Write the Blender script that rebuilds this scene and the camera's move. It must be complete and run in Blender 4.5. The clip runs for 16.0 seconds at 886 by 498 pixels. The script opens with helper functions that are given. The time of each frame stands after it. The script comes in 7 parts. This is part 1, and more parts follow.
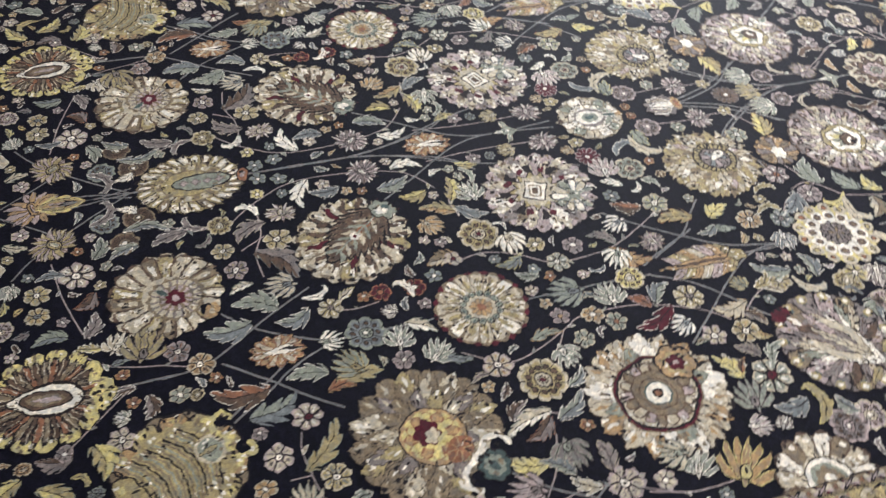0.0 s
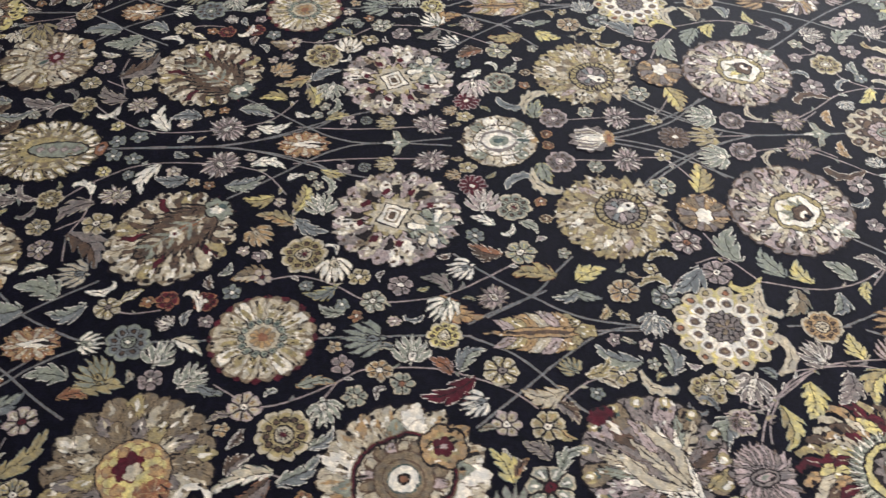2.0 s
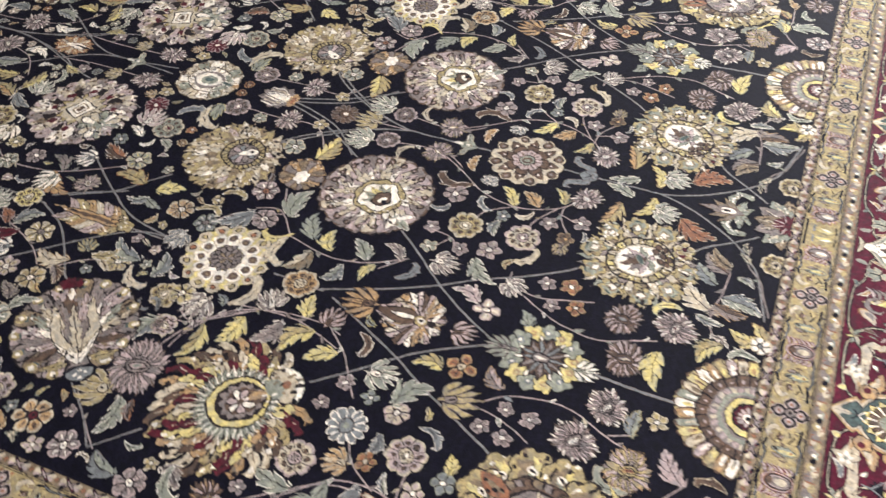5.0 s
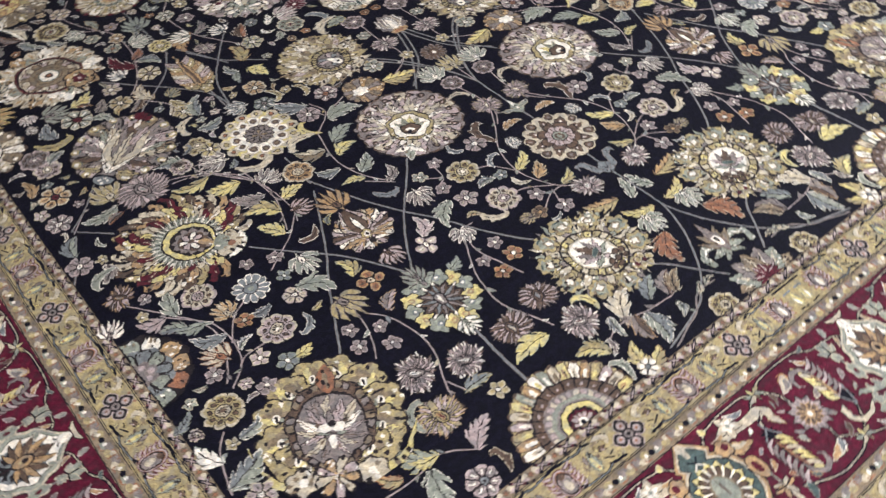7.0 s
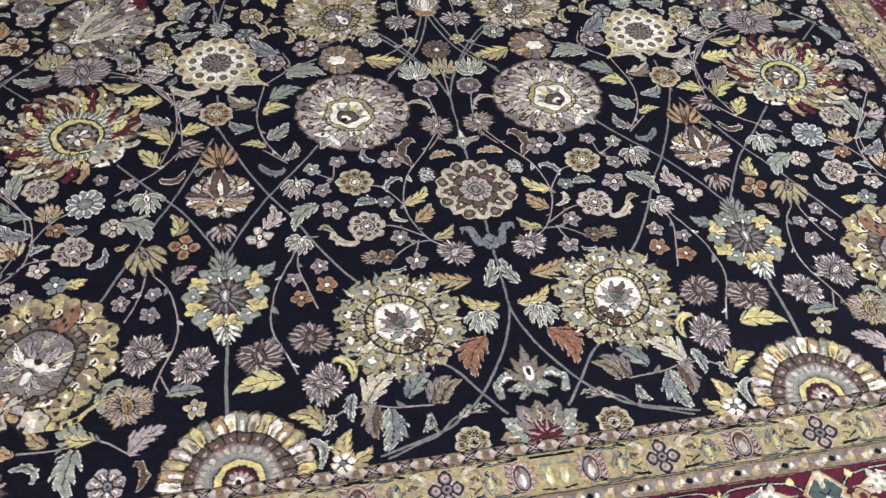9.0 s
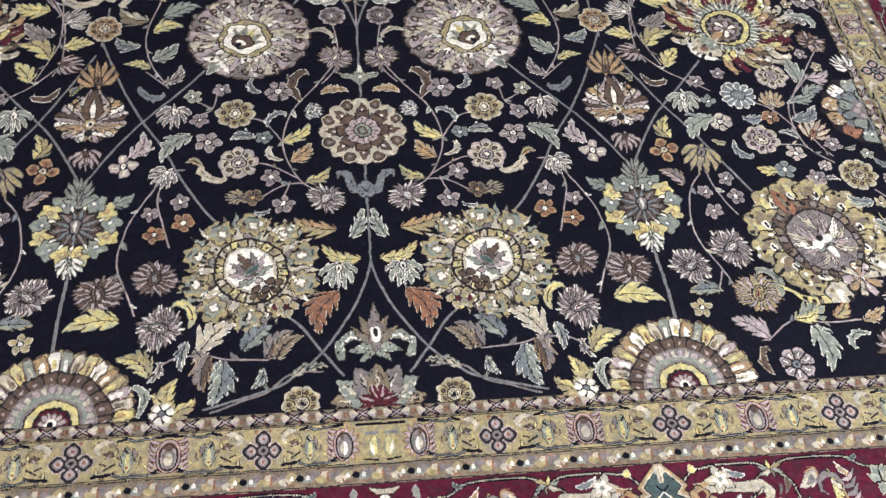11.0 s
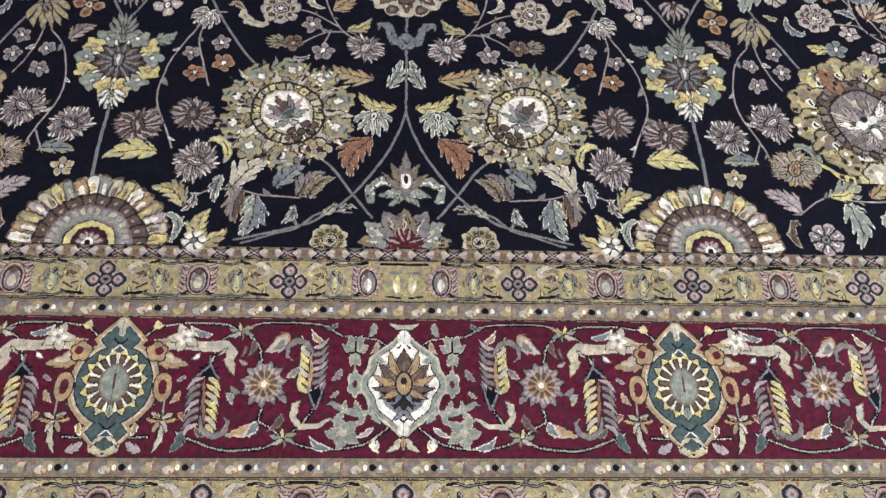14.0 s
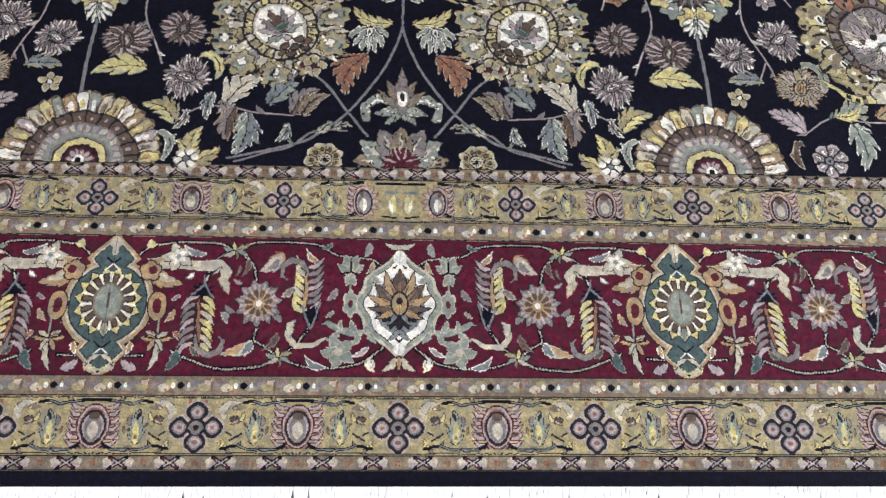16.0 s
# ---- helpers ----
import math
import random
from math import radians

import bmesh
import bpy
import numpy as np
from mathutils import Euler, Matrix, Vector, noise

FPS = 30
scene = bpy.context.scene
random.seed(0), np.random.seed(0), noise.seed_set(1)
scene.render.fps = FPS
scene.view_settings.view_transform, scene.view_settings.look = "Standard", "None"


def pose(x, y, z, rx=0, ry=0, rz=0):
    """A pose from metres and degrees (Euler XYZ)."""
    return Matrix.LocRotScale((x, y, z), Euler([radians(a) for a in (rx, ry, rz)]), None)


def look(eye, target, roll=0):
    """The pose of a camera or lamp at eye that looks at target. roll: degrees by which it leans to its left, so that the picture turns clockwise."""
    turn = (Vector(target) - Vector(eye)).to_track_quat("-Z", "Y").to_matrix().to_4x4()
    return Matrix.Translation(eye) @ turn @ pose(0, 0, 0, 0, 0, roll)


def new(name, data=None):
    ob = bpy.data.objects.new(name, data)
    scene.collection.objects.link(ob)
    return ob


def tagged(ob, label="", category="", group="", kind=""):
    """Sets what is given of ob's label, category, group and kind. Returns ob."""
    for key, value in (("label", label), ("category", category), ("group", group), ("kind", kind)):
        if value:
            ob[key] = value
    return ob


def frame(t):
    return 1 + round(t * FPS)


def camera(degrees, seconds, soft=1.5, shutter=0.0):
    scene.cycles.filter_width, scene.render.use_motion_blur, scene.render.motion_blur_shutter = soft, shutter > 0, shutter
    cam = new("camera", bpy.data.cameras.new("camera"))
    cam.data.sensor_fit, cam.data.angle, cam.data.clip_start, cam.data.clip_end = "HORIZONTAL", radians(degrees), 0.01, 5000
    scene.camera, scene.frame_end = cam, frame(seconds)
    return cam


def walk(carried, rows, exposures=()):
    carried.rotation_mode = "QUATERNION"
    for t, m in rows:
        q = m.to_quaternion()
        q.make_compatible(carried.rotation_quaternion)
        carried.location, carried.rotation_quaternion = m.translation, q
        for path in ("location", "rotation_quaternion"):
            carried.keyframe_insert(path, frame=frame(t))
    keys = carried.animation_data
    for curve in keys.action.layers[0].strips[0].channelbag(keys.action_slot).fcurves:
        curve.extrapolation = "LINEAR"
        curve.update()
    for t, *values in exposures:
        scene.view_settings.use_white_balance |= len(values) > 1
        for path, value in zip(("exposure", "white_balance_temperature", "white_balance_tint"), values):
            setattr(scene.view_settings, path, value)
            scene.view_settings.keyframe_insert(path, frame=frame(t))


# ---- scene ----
cam = camera(52.4, 16.0, 1.3, 0.4)
PATH = [
    (0, (-1.681, 2.358, 1.47), (-0.38, 1.898, 0.022), 3.4),
    (0.5, (-1.715, 2.14, 1.449), (-0.319, 1.807, 0.057), 3.7),
    (1, (-1.76, 1.938, 1.431), (-0.369, 1.724, 0.01), 3.5),
    (1.5, (-1.668, 1.745, 1.4), (-0.301, 1.656, -0.057), 3.0),
    (2, (-1.564, 1.545, 1.387), (-0.235, 1.511, -0.107), -0.2),
    (2.5, (-1.568, 1.271, 1.37), (-0.243, 1.417, -0.121), -2.4),
    (3, (-1.612, 1.002, 1.387), (-0.282, 1.221, -0.091), -1.5),
    (3.5, (-1.56, 0.79, 1.37), (-0.247, 1.093, -0.108), -1.2),
    (4, (-1.525, 0.567, 1.4), (-0.223, 0.96, -0.066), -1.5),
    (4.5, (-1.561, 0.277, 1.417), (-0.284, 0.787, -0.036), -1.7),
    (5, (-1.591, 0.007, 1.424), (-0.327, 0.561, -0.023), -1.4),
    (5.2, (-1.609, -0.066, 1.445), (-0.36, 0.492, -0.014), -1.1),
    (7.3, (-1.116, -0.739, 1.385), (-0.373, 0.438, -0.051), -0.5),
    (7.5, (-1.005, -0.732, 1.414), (-0.301, 0.415, -0.066), 3.3),
    (8, (-0.767, -0.755, 1.429), (-0.148, 0.435, -0.055), 3.6),
    (8.5, (-0.541, -0.825, 1.438), (-0.112, 0.412, -0.075), 6.2),
    (9, (-0.392, -0.842, 1.436), (-0.083, 0.4, -0.101), 4.5),
    (9.5, (-0.233, -0.793, 1.421), (-0.003, 0.444, -0.133), 5.7),
    (10, (-0.137, -0.762, 1.414), (0.115, 0.415, -0.183), 6.2),
    (10.2, (-0.099, -0.745, 1.429), (0.155, 0.387, -0.2), 6.2),
    (12.3, (-0.019, -0.849, 1.398), (0.102, 0.233, -0.28), 6.6),
    (12.5, (-0.018, -0.863, 1.393), (0.101, 0.21, -0.29), 6.6),
    (13, (-0.023, -0.879, 1.384), (0.092, 0.154, -0.324), 6.8),
    (13.5, (-0.021, -0.877, 1.379), (0.087, 0.114, -0.355), 6.4),
    (14, (-0.019, -0.878, 1.372), (0.09, 0.069, -0.386), 6.6),
    (14.5, (-0.016, -0.877, 1.368), (0.092, 0.025, -0.414), 6.9),
    (15, (-0.012, -0.877, 1.363), (0.092, -0.021, -0.442), 7.0),
    (15.5, (-0.015, -0.878, 1.354), (0.098, -0.059, -0.468), 7.7),
    (16, (-0.011, -0.878, 1.35), (0.099, -0.079, -0.48), 8.0),
]
walk(cam, [(t, look(eye, target, roll)) for t, eye, target, roll in PATH], [(0.0, 0.04, 6500, 12), (1.5, -0.18, 6600, 12), (3.5, -0.22, 6850, 15), (5.0, -0.12, 6850, 15), (8.0, -0.32, 6350, 13), (10.0, -0.36, 6300, 13), (12.5, -0.48, 6350, 13), (16.0, -0.74, 6150, 12)])

# ---- light ----
world = bpy.data.worlds.new("room_air")
world.use_nodes = True
world.node_tree.nodes["Background"].inputs[0].default_value = (0.9, 0.95, 1.0, 1)
world.node_tree.nodes["Background"].inputs[1].default_value = 0.05
scene.world = world
CEILING = 3.1


def ceiling_fill(x, y, watts, wide=1.2, deep=0.6):
    data = bpy.data.lights.new("unseen_ceiling_fill", "AREA")
    data.shape, data.size, data.size_y, data.energy = "RECTANGLE", wide, deep, watts
    data.color = (0.985, 0.945, 0.99)
    lamp = new("unseen_ceiling_fill", data)
    lamp.matrix_world = pose(x, y, CEILING - 0.06)
    return lamp


# added ceiling lamps, all out of view, weighted to grade brightness across the rug
for px in (-2.4, 0.0, 2.4):
    for py, watts in ((-2.2, 66), (0.6, 8), (3.4, 1.0), (6.2, 0.6)):
        share = {-2.4: 2.1, 0.0: 0.4, 2.4: 0.9} if py < 0 else {-2.4: 0.5, 0.0: 0.9, 2.4: 1.7}
        ceiling_fill(px, py, watts * share[px])

# unseen bright source to the east, behind an opening added to the wall
EAST_OPENING = (-3.2, 0.2, 0.85, 2.45)
east_lamp = bpy.data.lights.new("unseen_east_light", "AREA")
east_lamp.shape, east_lamp.size, east_lamp.size_y, east_lamp.energy, east_lamp.color = "RECTANGLE", 3.3, 1.5, 520, (0.87, 0.94, 1.0)
new("unseen_east_light", east_lamp).matrix_world = look((4.36, -1.5, 1.65), (0.0, -1.5, 1.2))

# ---- materials ----
KNOT = 0.0016


def wool(name, rgb, tone=0.26, sheen=0.0, gloss=0.045):
    """Knotted wool pile: every knot a slightly different shade, slow streaks of dye along the rows, fine fibre relief."""
    m = bpy.data.materials.new(name)
    m.use_nodes = True
    nt = m.node_tree
    N, link = nt.nodes.new, nt.links.new
    bsdf = nt.nodes["Principled BSDF"]
    geo = N("ShaderNodeNewGeometry")
    snap = N("ShaderNodeVectorMath")
    snap.operation = "SNAP"
    snap.inputs[1].default_value = (KNOT, KNOT, 10.0)
    link(geo.outputs["Position"], snap.inputs[0])
    white = N("ShaderNodeTexWhiteNoise")
    link(snap.outputs[0], white.inputs["Vector"])
    streak = N("ShaderNodeMapping")
    streak.inputs["Scale"].default_value = (1.5, 14.0, 1.0)
    link(geo.outputs["Position"], streak.inputs[0])
    dye = N("ShaderNodeTexNoise")
    dye.inputs["Scale"].default_value = 2.2
    dye.inputs["Detail"].default_value = 4.0
    link(streak.outputs[0], dye.inputs["Vector"])
    mottle = N("ShaderNodeTexNoise")
    mottle.inputs["Scale"].default_value = 95.0
    mottle.inputs["Detail"].default_value = 3.0
    link(geo.outputs["Position"], mottle.inputs["Vector"])

    def scaled(socket, low, high, a=0.0, b=1.0):
        r = N("ShaderNodeMapRange")
        r.inputs["From Min"].default_value, r.inputs["From Max"].default_value = a, b
        r.inputs["To Min"].default_value, r.inputs["To Max"].default_value = low, high
        link(socket, r.inputs["Value"])
        return r.outputs[0]

    def times(a, b):
        q = N("ShaderNodeMath")
        q.operation = "MULTIPLY"
        link(a, q.inputs[0]), link(b, q.inputs[1])
        return q.outputs[0]

    shade = times(times(scaled(white.outputs["Value"], 1 - tone, 1 + tone), scaled(dye.outputs["Fac"], 0.82, 1.18, 0.3, 0.7)),
                  scaled(mottle.outputs["Fac"], 0.68, 1.30, 0.3, 0.7))
    mix = N("ShaderNodeMix")
    mix.data_type, mix.blend_type = "RGBA", "MULTIPLY"
    mix.inputs["Factor"].default_value = 1.0
    mix.inputs["A"].default_value = (*rgb, 1)
    link(shade, mix.inputs["B"])
    hue = N("ShaderNodeTexNoise")
    hue.inputs["Scale"].default_value = 60.0
    hue.inputs["Detail"].default_value = 3.0
    move = N("ShaderNodeVectorMath")
    move.inputs[1].default_value = (7.3, 2.1, 0.0)
    link(geo.outputs["Position"], move.inputs[0])
    link(move.outputs[0], hue.inputs["Vector"])
    faded = N("ShaderNodeMix")
    faded.data_type = "RGBA"
    grey = sum(rgb) / 3
    faded.inputs["B"].default_value = (0.4 * grey + 0.25 * rgb[0], 0.4 * grey + 0.30 * rgb[1], 0.45 * grey + 0.30 * rgb[2], 1)
    link(scaled(hue.outputs["Fac"], 0.0, 0.6, 0.42, 0.66), faded.inputs["Factor"])
    link(mix.outputs["Result"], faded.inputs["A"])
    link(faded.outputs["Result"], bsdf.inputs["Base Color"])
    bsdf.inputs["Roughness"].default_value = 0.65
    bsdf.inputs["Specular IOR Level"].default_value = gloss
    bsdf.inputs["Sheen Weight"].default_value = sheen
    bsdf.inputs["Sheen Roughness"].default_value = 0.45
    fibre = N("ShaderNodeTexNoise")
    fibre.inputs["Scale"].default_value = 420.0
    fibre.inputs["Detail"].default_value = 2.0
    link(geo.outputs["Position"], fibre.inputs["Vector"])
    bump = N("ShaderNodeBump")
    bump.inputs["Strength"].default_value = 0.55
    bump.inputs["Distance"].default_value = 0.002
    link(fibre.outputs["Fac"], bump.inputs["Height"])
    link(bump.outputs[0], bsdf.inputs["Normal"])
    return m


def plain(name, rgb, rough=0.8, scale=8.0, amount=0.12):
    m = bpy.data.materials.new(name)
    m.use_nodes = True
    nt = m.node_tree
    bsdf = nt.nodes["Principled BSDF"]
    geo, tex = nt.nodes.new("ShaderNodeNewGeometry"), nt.nodes.new("ShaderNodeTexNoise")
    tex.inputs["Scale"].default_value, tex.inputs["Detail"].default_value = scale, 6.0
    nt.links.new(geo.outputs["Position"], tex.inputs["Vector"])
    ramp = nt.nodes.new("ShaderNodeValToRGB")
    ramp.color_ramp.elements[0].position, ramp.color_ramp.elements[1].position = 0.3, 0.7
    ramp.color_ramp.elements[0].color = (*[c * (1 - amount) for c in rgb], 1)
    ramp.color_ramp.elements[1].color = (*[min(1, c * (1 + amount)) for c in rgb], 1)
    nt.links.new(tex.outputs["Fac"], ramp.inputs[0])
    nt.links.new(ramp.outputs[0], bsdf.inputs["Base Color"])
    bsdf.inputs["Roughness"].default_value = rough
    return m


WOOL = {
    "i": wool("ivory_wool", (0.70, 0.64, 0.54)),
    "b": wool("beige_wool", (0.43, 0.37, 0.27)),
    "g": wool("old_gold_wool", (0.31, 0.25, 0.125)),
    "y": wool("yellow_wool", (0.50, 0.42, 0.17)),
    "t": wool("taupe_wool", (0.185, 0.155, 0.145)),
    "r": wool("terracotta_wool", (0.23, 0.105, 0.06)),
    "m": wool("maroon_wool", (0.08, 0.014, 0.022)),
    "s": wool("sage_wool", (0.22, 0.235, 0.19)),
    "a": wool("ash_blue_wool", (0.155, 0.168, 0.172)),
    "w": wool("brown_wool", (0.1, 0.066, 0.048)),
    "k": wool("navy_wool", (0.0057, 0.0055, 0.0112), 0.3),
    "o": wool("tan_wool", (0.34, 0.22, 0.11)),
    "p": wool("dusty_pink_wool", (0.35, 0.275, 0.265)),
    "e": wool("green_wool", (0.06, 0.088, 0.085)),
    "c": wool("crimson_wool", (0.078, 0.0085, 0.021), 0.22),
    "d": wool("dark_outline_wool", (0.02, 0.016, 0.018), 0.3),
    "z": wool("light_brown_wool", (0.19, 0.145, 0.095)),
}
TINTS = "0" + "".join(WOOL)
COTTON = plain("white_cotton", (0.78, 0.77, 0.75), 0.9, 60.0, 0.08)
SELVAGE = plain("jute_backing", (0.25, 0.2, 0.14), 0.95, 90.0, 0.2)
FLOOR = plain("grey_floor", (0.2, 0.195, 0.19), 0.7, 5.0, 0.12)
PAINT = plain("white_wall_paint", (0.72, 0.70, 0.66), 0.8, 3.0, 0.04)


# ---- helpers of this scene ----
def part(name, bm, material, parent, label=""):
    me = bpy.data.meshes.new(name)
    bm.to_mesh(me)
    bm.free()
    me.materials.append(material)
    ob = new(name, me)
    ob.parent = parent
    return tagged(ob, label)


def slab(x0, x1, y0, y1, z0, z1):
    bm = bmesh.new()
    bmesh.ops.create_cube(bm, size=1.0, matrix=Matrix.LocRotScale(((x0 + x1) / 2, (y0 + y1) / 2, (z0 + z1) / 2), None, (x1 - x0, y1 - y0, z1 - z0)))
    return bm


class Knots:
    """A canvas of knots. u, v are coordinates of the motif (v towards its tip), in units of its radius."""

    def __init__(self, half_w, half_h, turn=0.0, unit=1.0, mid=(0.0, 0.0), wobble=0.62):
        self.nx, self.ny = max(1, round(half_w / KNOT)), max(1, round(half_h / KNOT))
        x = (np.arange(-self.nx, self.nx) + 0.5) * KNOT + mid[0]
        y = (np.arange(-self.ny, self.ny) + 0.5) * KNOT + mid[1]
        X, Y = np.meshgrid(x, y)
        self.x0, self.y0 = -self.nx * KNOT + mid[0], -self.ny * KNOT + mid[1]
        c, s = math.cos(radians(turn)), math.sin(radians(turn))
        self.u, self.v = (c * X + s * Y) / unit, (-s * X + c * Y) / unit
        wob = random.Random(round(1e4 * (half_w + 3 * half_h)) + round(turn))
        du, dv = np.zeros(X.shape), np.zeros(X.shape)
        for pitch, much in ((0.060, 0.0016), (0.026, 0.0011), (0.011, 0.0007)):
            for _ in range(2):
                a = wob.uniform(0, math.tau)
                g = math.tau / pitch * (math.cos(a) * X + math.sin(a) * Y)
                du += wobble * much * np.sin(g + wob.uniform(0, 6))
                dv += wobble * much * np.sin(g + wob.uniform(0, 6))
        grain = np.random.default_rng(wob.randrange(10000))
        self.u += (du + 0.0006 * wobble * grain.standard_normal(X.shape)) / unit
        self.v += (dv + 0.0006 * wobble * grain.standard_normal(X.shape)) / unit
        self.fine = KNOT / unit
        self.cells = np.zeros(X.shape, int)

    def paint(self, key, mask, clip=False):
        if clip:
            mask = mask & (self.cells > 0)
        self.cells[mask] = TINTS.index(key)
        return self

    def polar(self, rx, ry, cx, cy):
        du, dv = (self.u - cx) / rx, (self.v - cy) / ry
        return np.hypot(du, dv), np.arctan2(du, dv)

    def oval(self, key, rx, ry=None, cx=0.0, cy=0.0, clip=False):
        return self.paint(key, self.polar(rx, ry or rx, cx, cy)[0] < 1, clip)

    def lobes(self, key, rx, ry, n, depth, cx=0.0, cy=0.0, ph=0.0, pw=1.0, clip=False):
        r, a = self.polar(rx, ry, cx, cy)
        return self.paint(key, r < 1 - depth * (1 - np.abs(np.cos(n * a / 2 + ph)) ** pw), clip)

    def spikes(self, key, rx, ry, n, depth, cx=0.0, cy=0.0, ph=0.0, lean=0.0, clip=False):
        """A saw-toothed outline: teeth that may lean to one side."""
        r, a = self.polar(rx, ry, cx, cy)
        saw = np.abs((((a + lean * r) * n / math.tau + ph) % 1.0) * 2 - 1)
        return self.paint(key, r < 1 - depth * saw, clip)

    def petals(self, tint, n, r0, r1, gap=0.14, line="d", tip=0.5, rx=1.0, ry=1.0, cx=0.0, cy=0.0, ph=0.0, span=math.pi, curl=0.0, clip=False, heart=""):
        """A ring of n petals between two radii, in turn of the colours given, each with a line round it."""
        r, a = self.polar(rx, ry, cx, cy)
        a2 = a + curl * r
        k = a2 * n / math.tau + ph
        w = (k - np.floor(k)) * 2 - 1
        q = (r - r0) / (r1 - r0)
        h = np.where(q < 1 - tip, 1.0, np.sqrt(np.clip(1 - ((q - 1 + tip) / tip) ** 2, 0, 1)))
        inside = (q > 0) & (q < 1) & (np.abs(a) < span)
        if line:
            self.paint(line, inside & (np.abs(w) < h), clip)
        idx = np.floor(k).astype(int) % len(tint)
        for j, key in enumerate(tint):
            self.paint(key, inside & (np.abs(w) < h - gap) & (idx == j) & (q < 1 - 0.12), clip)
        if heart:
            self.paint(heart, inside & (np.abs(w) < 0.3) & (q > 0.45) & (q < 0.72), clip)
        return self

    def dots(self, key, n, r, size, rx=1.0, ry=1.0, cx=0.0, cy=0.0, ph=0.0, span=math.pi):
        for j in range(n):
            a = math.tau * (j + ph) / n
            a = (a + math.pi) % math.tau - math.pi
            if abs(a) <= span:
                self.oval(key, size, size, cx + rx * r * math.sin(a), cy + ry * r * math.cos(a))
        return self

    def rays(self, key, n, r0, r1, wide, rx=1.0, ry=1.0, cx=0.0, cy=0.0, ph=0.0, curl=0.0, clip=True):
        r, a = self.polar(rx, ry, cx, cy)
        k = (a + curl * r) * n / math.tau + ph
        off = np.abs(k - np.round(k)) * math.tau / n * r
        return self.paint(key, (off < max(wide, 0.55 * self.fine)) & (r > r0) & (r < r1), clip)

    def stroke(self, key, pts, wide):
        best = np.full(self.u.shape, 9.0)
        for (ax, ay), (bx, by) in zip(pts, pts[1:]):
            dx, dy = bx - ax, by - ay
            s = np.clip(((self.u - ax) * dx + (self.v - ay) * dy) / (dx * dx + dy * dy + 1e-12), 0, 1)
            best = np.minimum(best, np.hypot(self.u - ax - s * dx, self.v - ay - s * dy))
        return self.paint(key, best < max(wide / 2, 0.62 * self.fine))

    def blade(self, fill, line, x0, y0, x1, y1, wide=0.4, bend=0.0, teeth=5, bite=0.25, vein="", half="", one=0):
        """A toothed leaf from its foot to its tip."""
        L = math.hypot(x1 - x0, y1 - y0)
        ex, ey = (x1 - x0) / L, (y1 - y0) / L
        s = ((self.u - x0) * ex + (self.v - y0) * ey) / L
        w = ((self.u - x0) * ey - (self.v - y0) * ex) / L
        w = w - bend * np.sin(math.pi * np.clip(s, 0, 1))
        sc = np.clip(s, 0, 1)
        f = 0.9 * self.fine / L
        ok = (s > 0) & (s < 1)
        full = wide / 2 * np.sin(math.pi * sc ** 0.75) ** 0.8
        if teeth:
            lobe = ((sc - 0.75 * np.abs(w)) * teeth + (w > 0) * 0.5) % 1.0
            h = full * (1 - bite * (1 - lobe) ** 1.3)
            if one:
                h = np.where(w * one > 0, h, 0.62 * full)
        else:
            lobe, h = np.ones(s.shape), full
        self.paint(line, ok & (np.abs(w) < h))
        self.paint(fill, ok & (np.abs(w) < h - f))
        if half:
            self.paint(half, ok & (w > 0) & (w < h - f))
        if vein:
            self.paint(vein, ok & (np.abs(w) < 0.55 * f) & (s < 0.85))
        return self

    def taper(self, key, pts, wide, more=0.0):
        """A stroke that swells in its first half and runs out to a point."""
        n, best = len(pts) - 1, np.full(self.u.shape, 9.0)
        for k, ((ax, ay), (bx, by)) in enumerate(zip(pts, pts[1:])):
            dx, dy = bx - ax, by - ay
            s = np.clip(((self.u - ax) * dx + (self.v - ay) * dy) / (dx * dx + dy * dy + 1e-12), 0, 1)
            q = (k + s) / n
            half = wide / 2 * (0.30 + 0.70 * np.sin(math.pi * q ** 0.8)) * np.clip((1.06 - q) * 4, 0, 1) + more * self.fine
            best = np.minimum(best, np.hypot(self.u - ax - s * dx, self.v - ay - s * dy) / np.maximum(half, 0.5 * self.fine))
        return self.paint(key, best < 1)

    def acanthus(self, fill, line, wide, bend, n, side, half="", vein="d"):
        """A pointed leaf from (0, 0) to (0, 1): forward-leaning teeth, a pale edge, a dark rib and dark cuts between the teeth."""
        sc = np.clip(self.v, 0, 1)
        w = self.u - bend * np.sin(math.pi * sc) + 1.6 * bend * np.clip(sc - 0.62, 0, 1) ** 1.5
        ok = (self.v > -0.5 * self.fine) & (self.v < 1)
        full = wide / 2 * np.sin(math.pi * np.clip(sc, 0.02, 1) ** 0.72) ** 0.85 + 0.02
        full = np.where(w * side > 0, full * 1.12, full * 0.86)
        saw = ((sc - 0.85 * np.abs(w)) * n + 0.4 * (w > 0)) % 1.0
        h = full * (0.26 + 0.74 * np.clip(1.25 * saw, 0, 1) ** 0.55)
        f = self.fine
        self.paint(line, ok & (np.abs(w) < h + 0.35 * f))
        self.paint(fill, ok & (np.abs(w) < h - 0.75 * f))
        if half:
            self.paint(half, ok & (w * side > 0) & (w * side < h - 0.75 * f))
        if vein:
            self.paint(vein, ok & (np.abs(w) < h - 1.5 * f) & (np.abs(w) > 0.6 * f) & (saw < 0.9 * f * n))
            self.paint(vein, ok & (np.abs(w) < 0.6 * f) & (sc < 0.82))
        return self

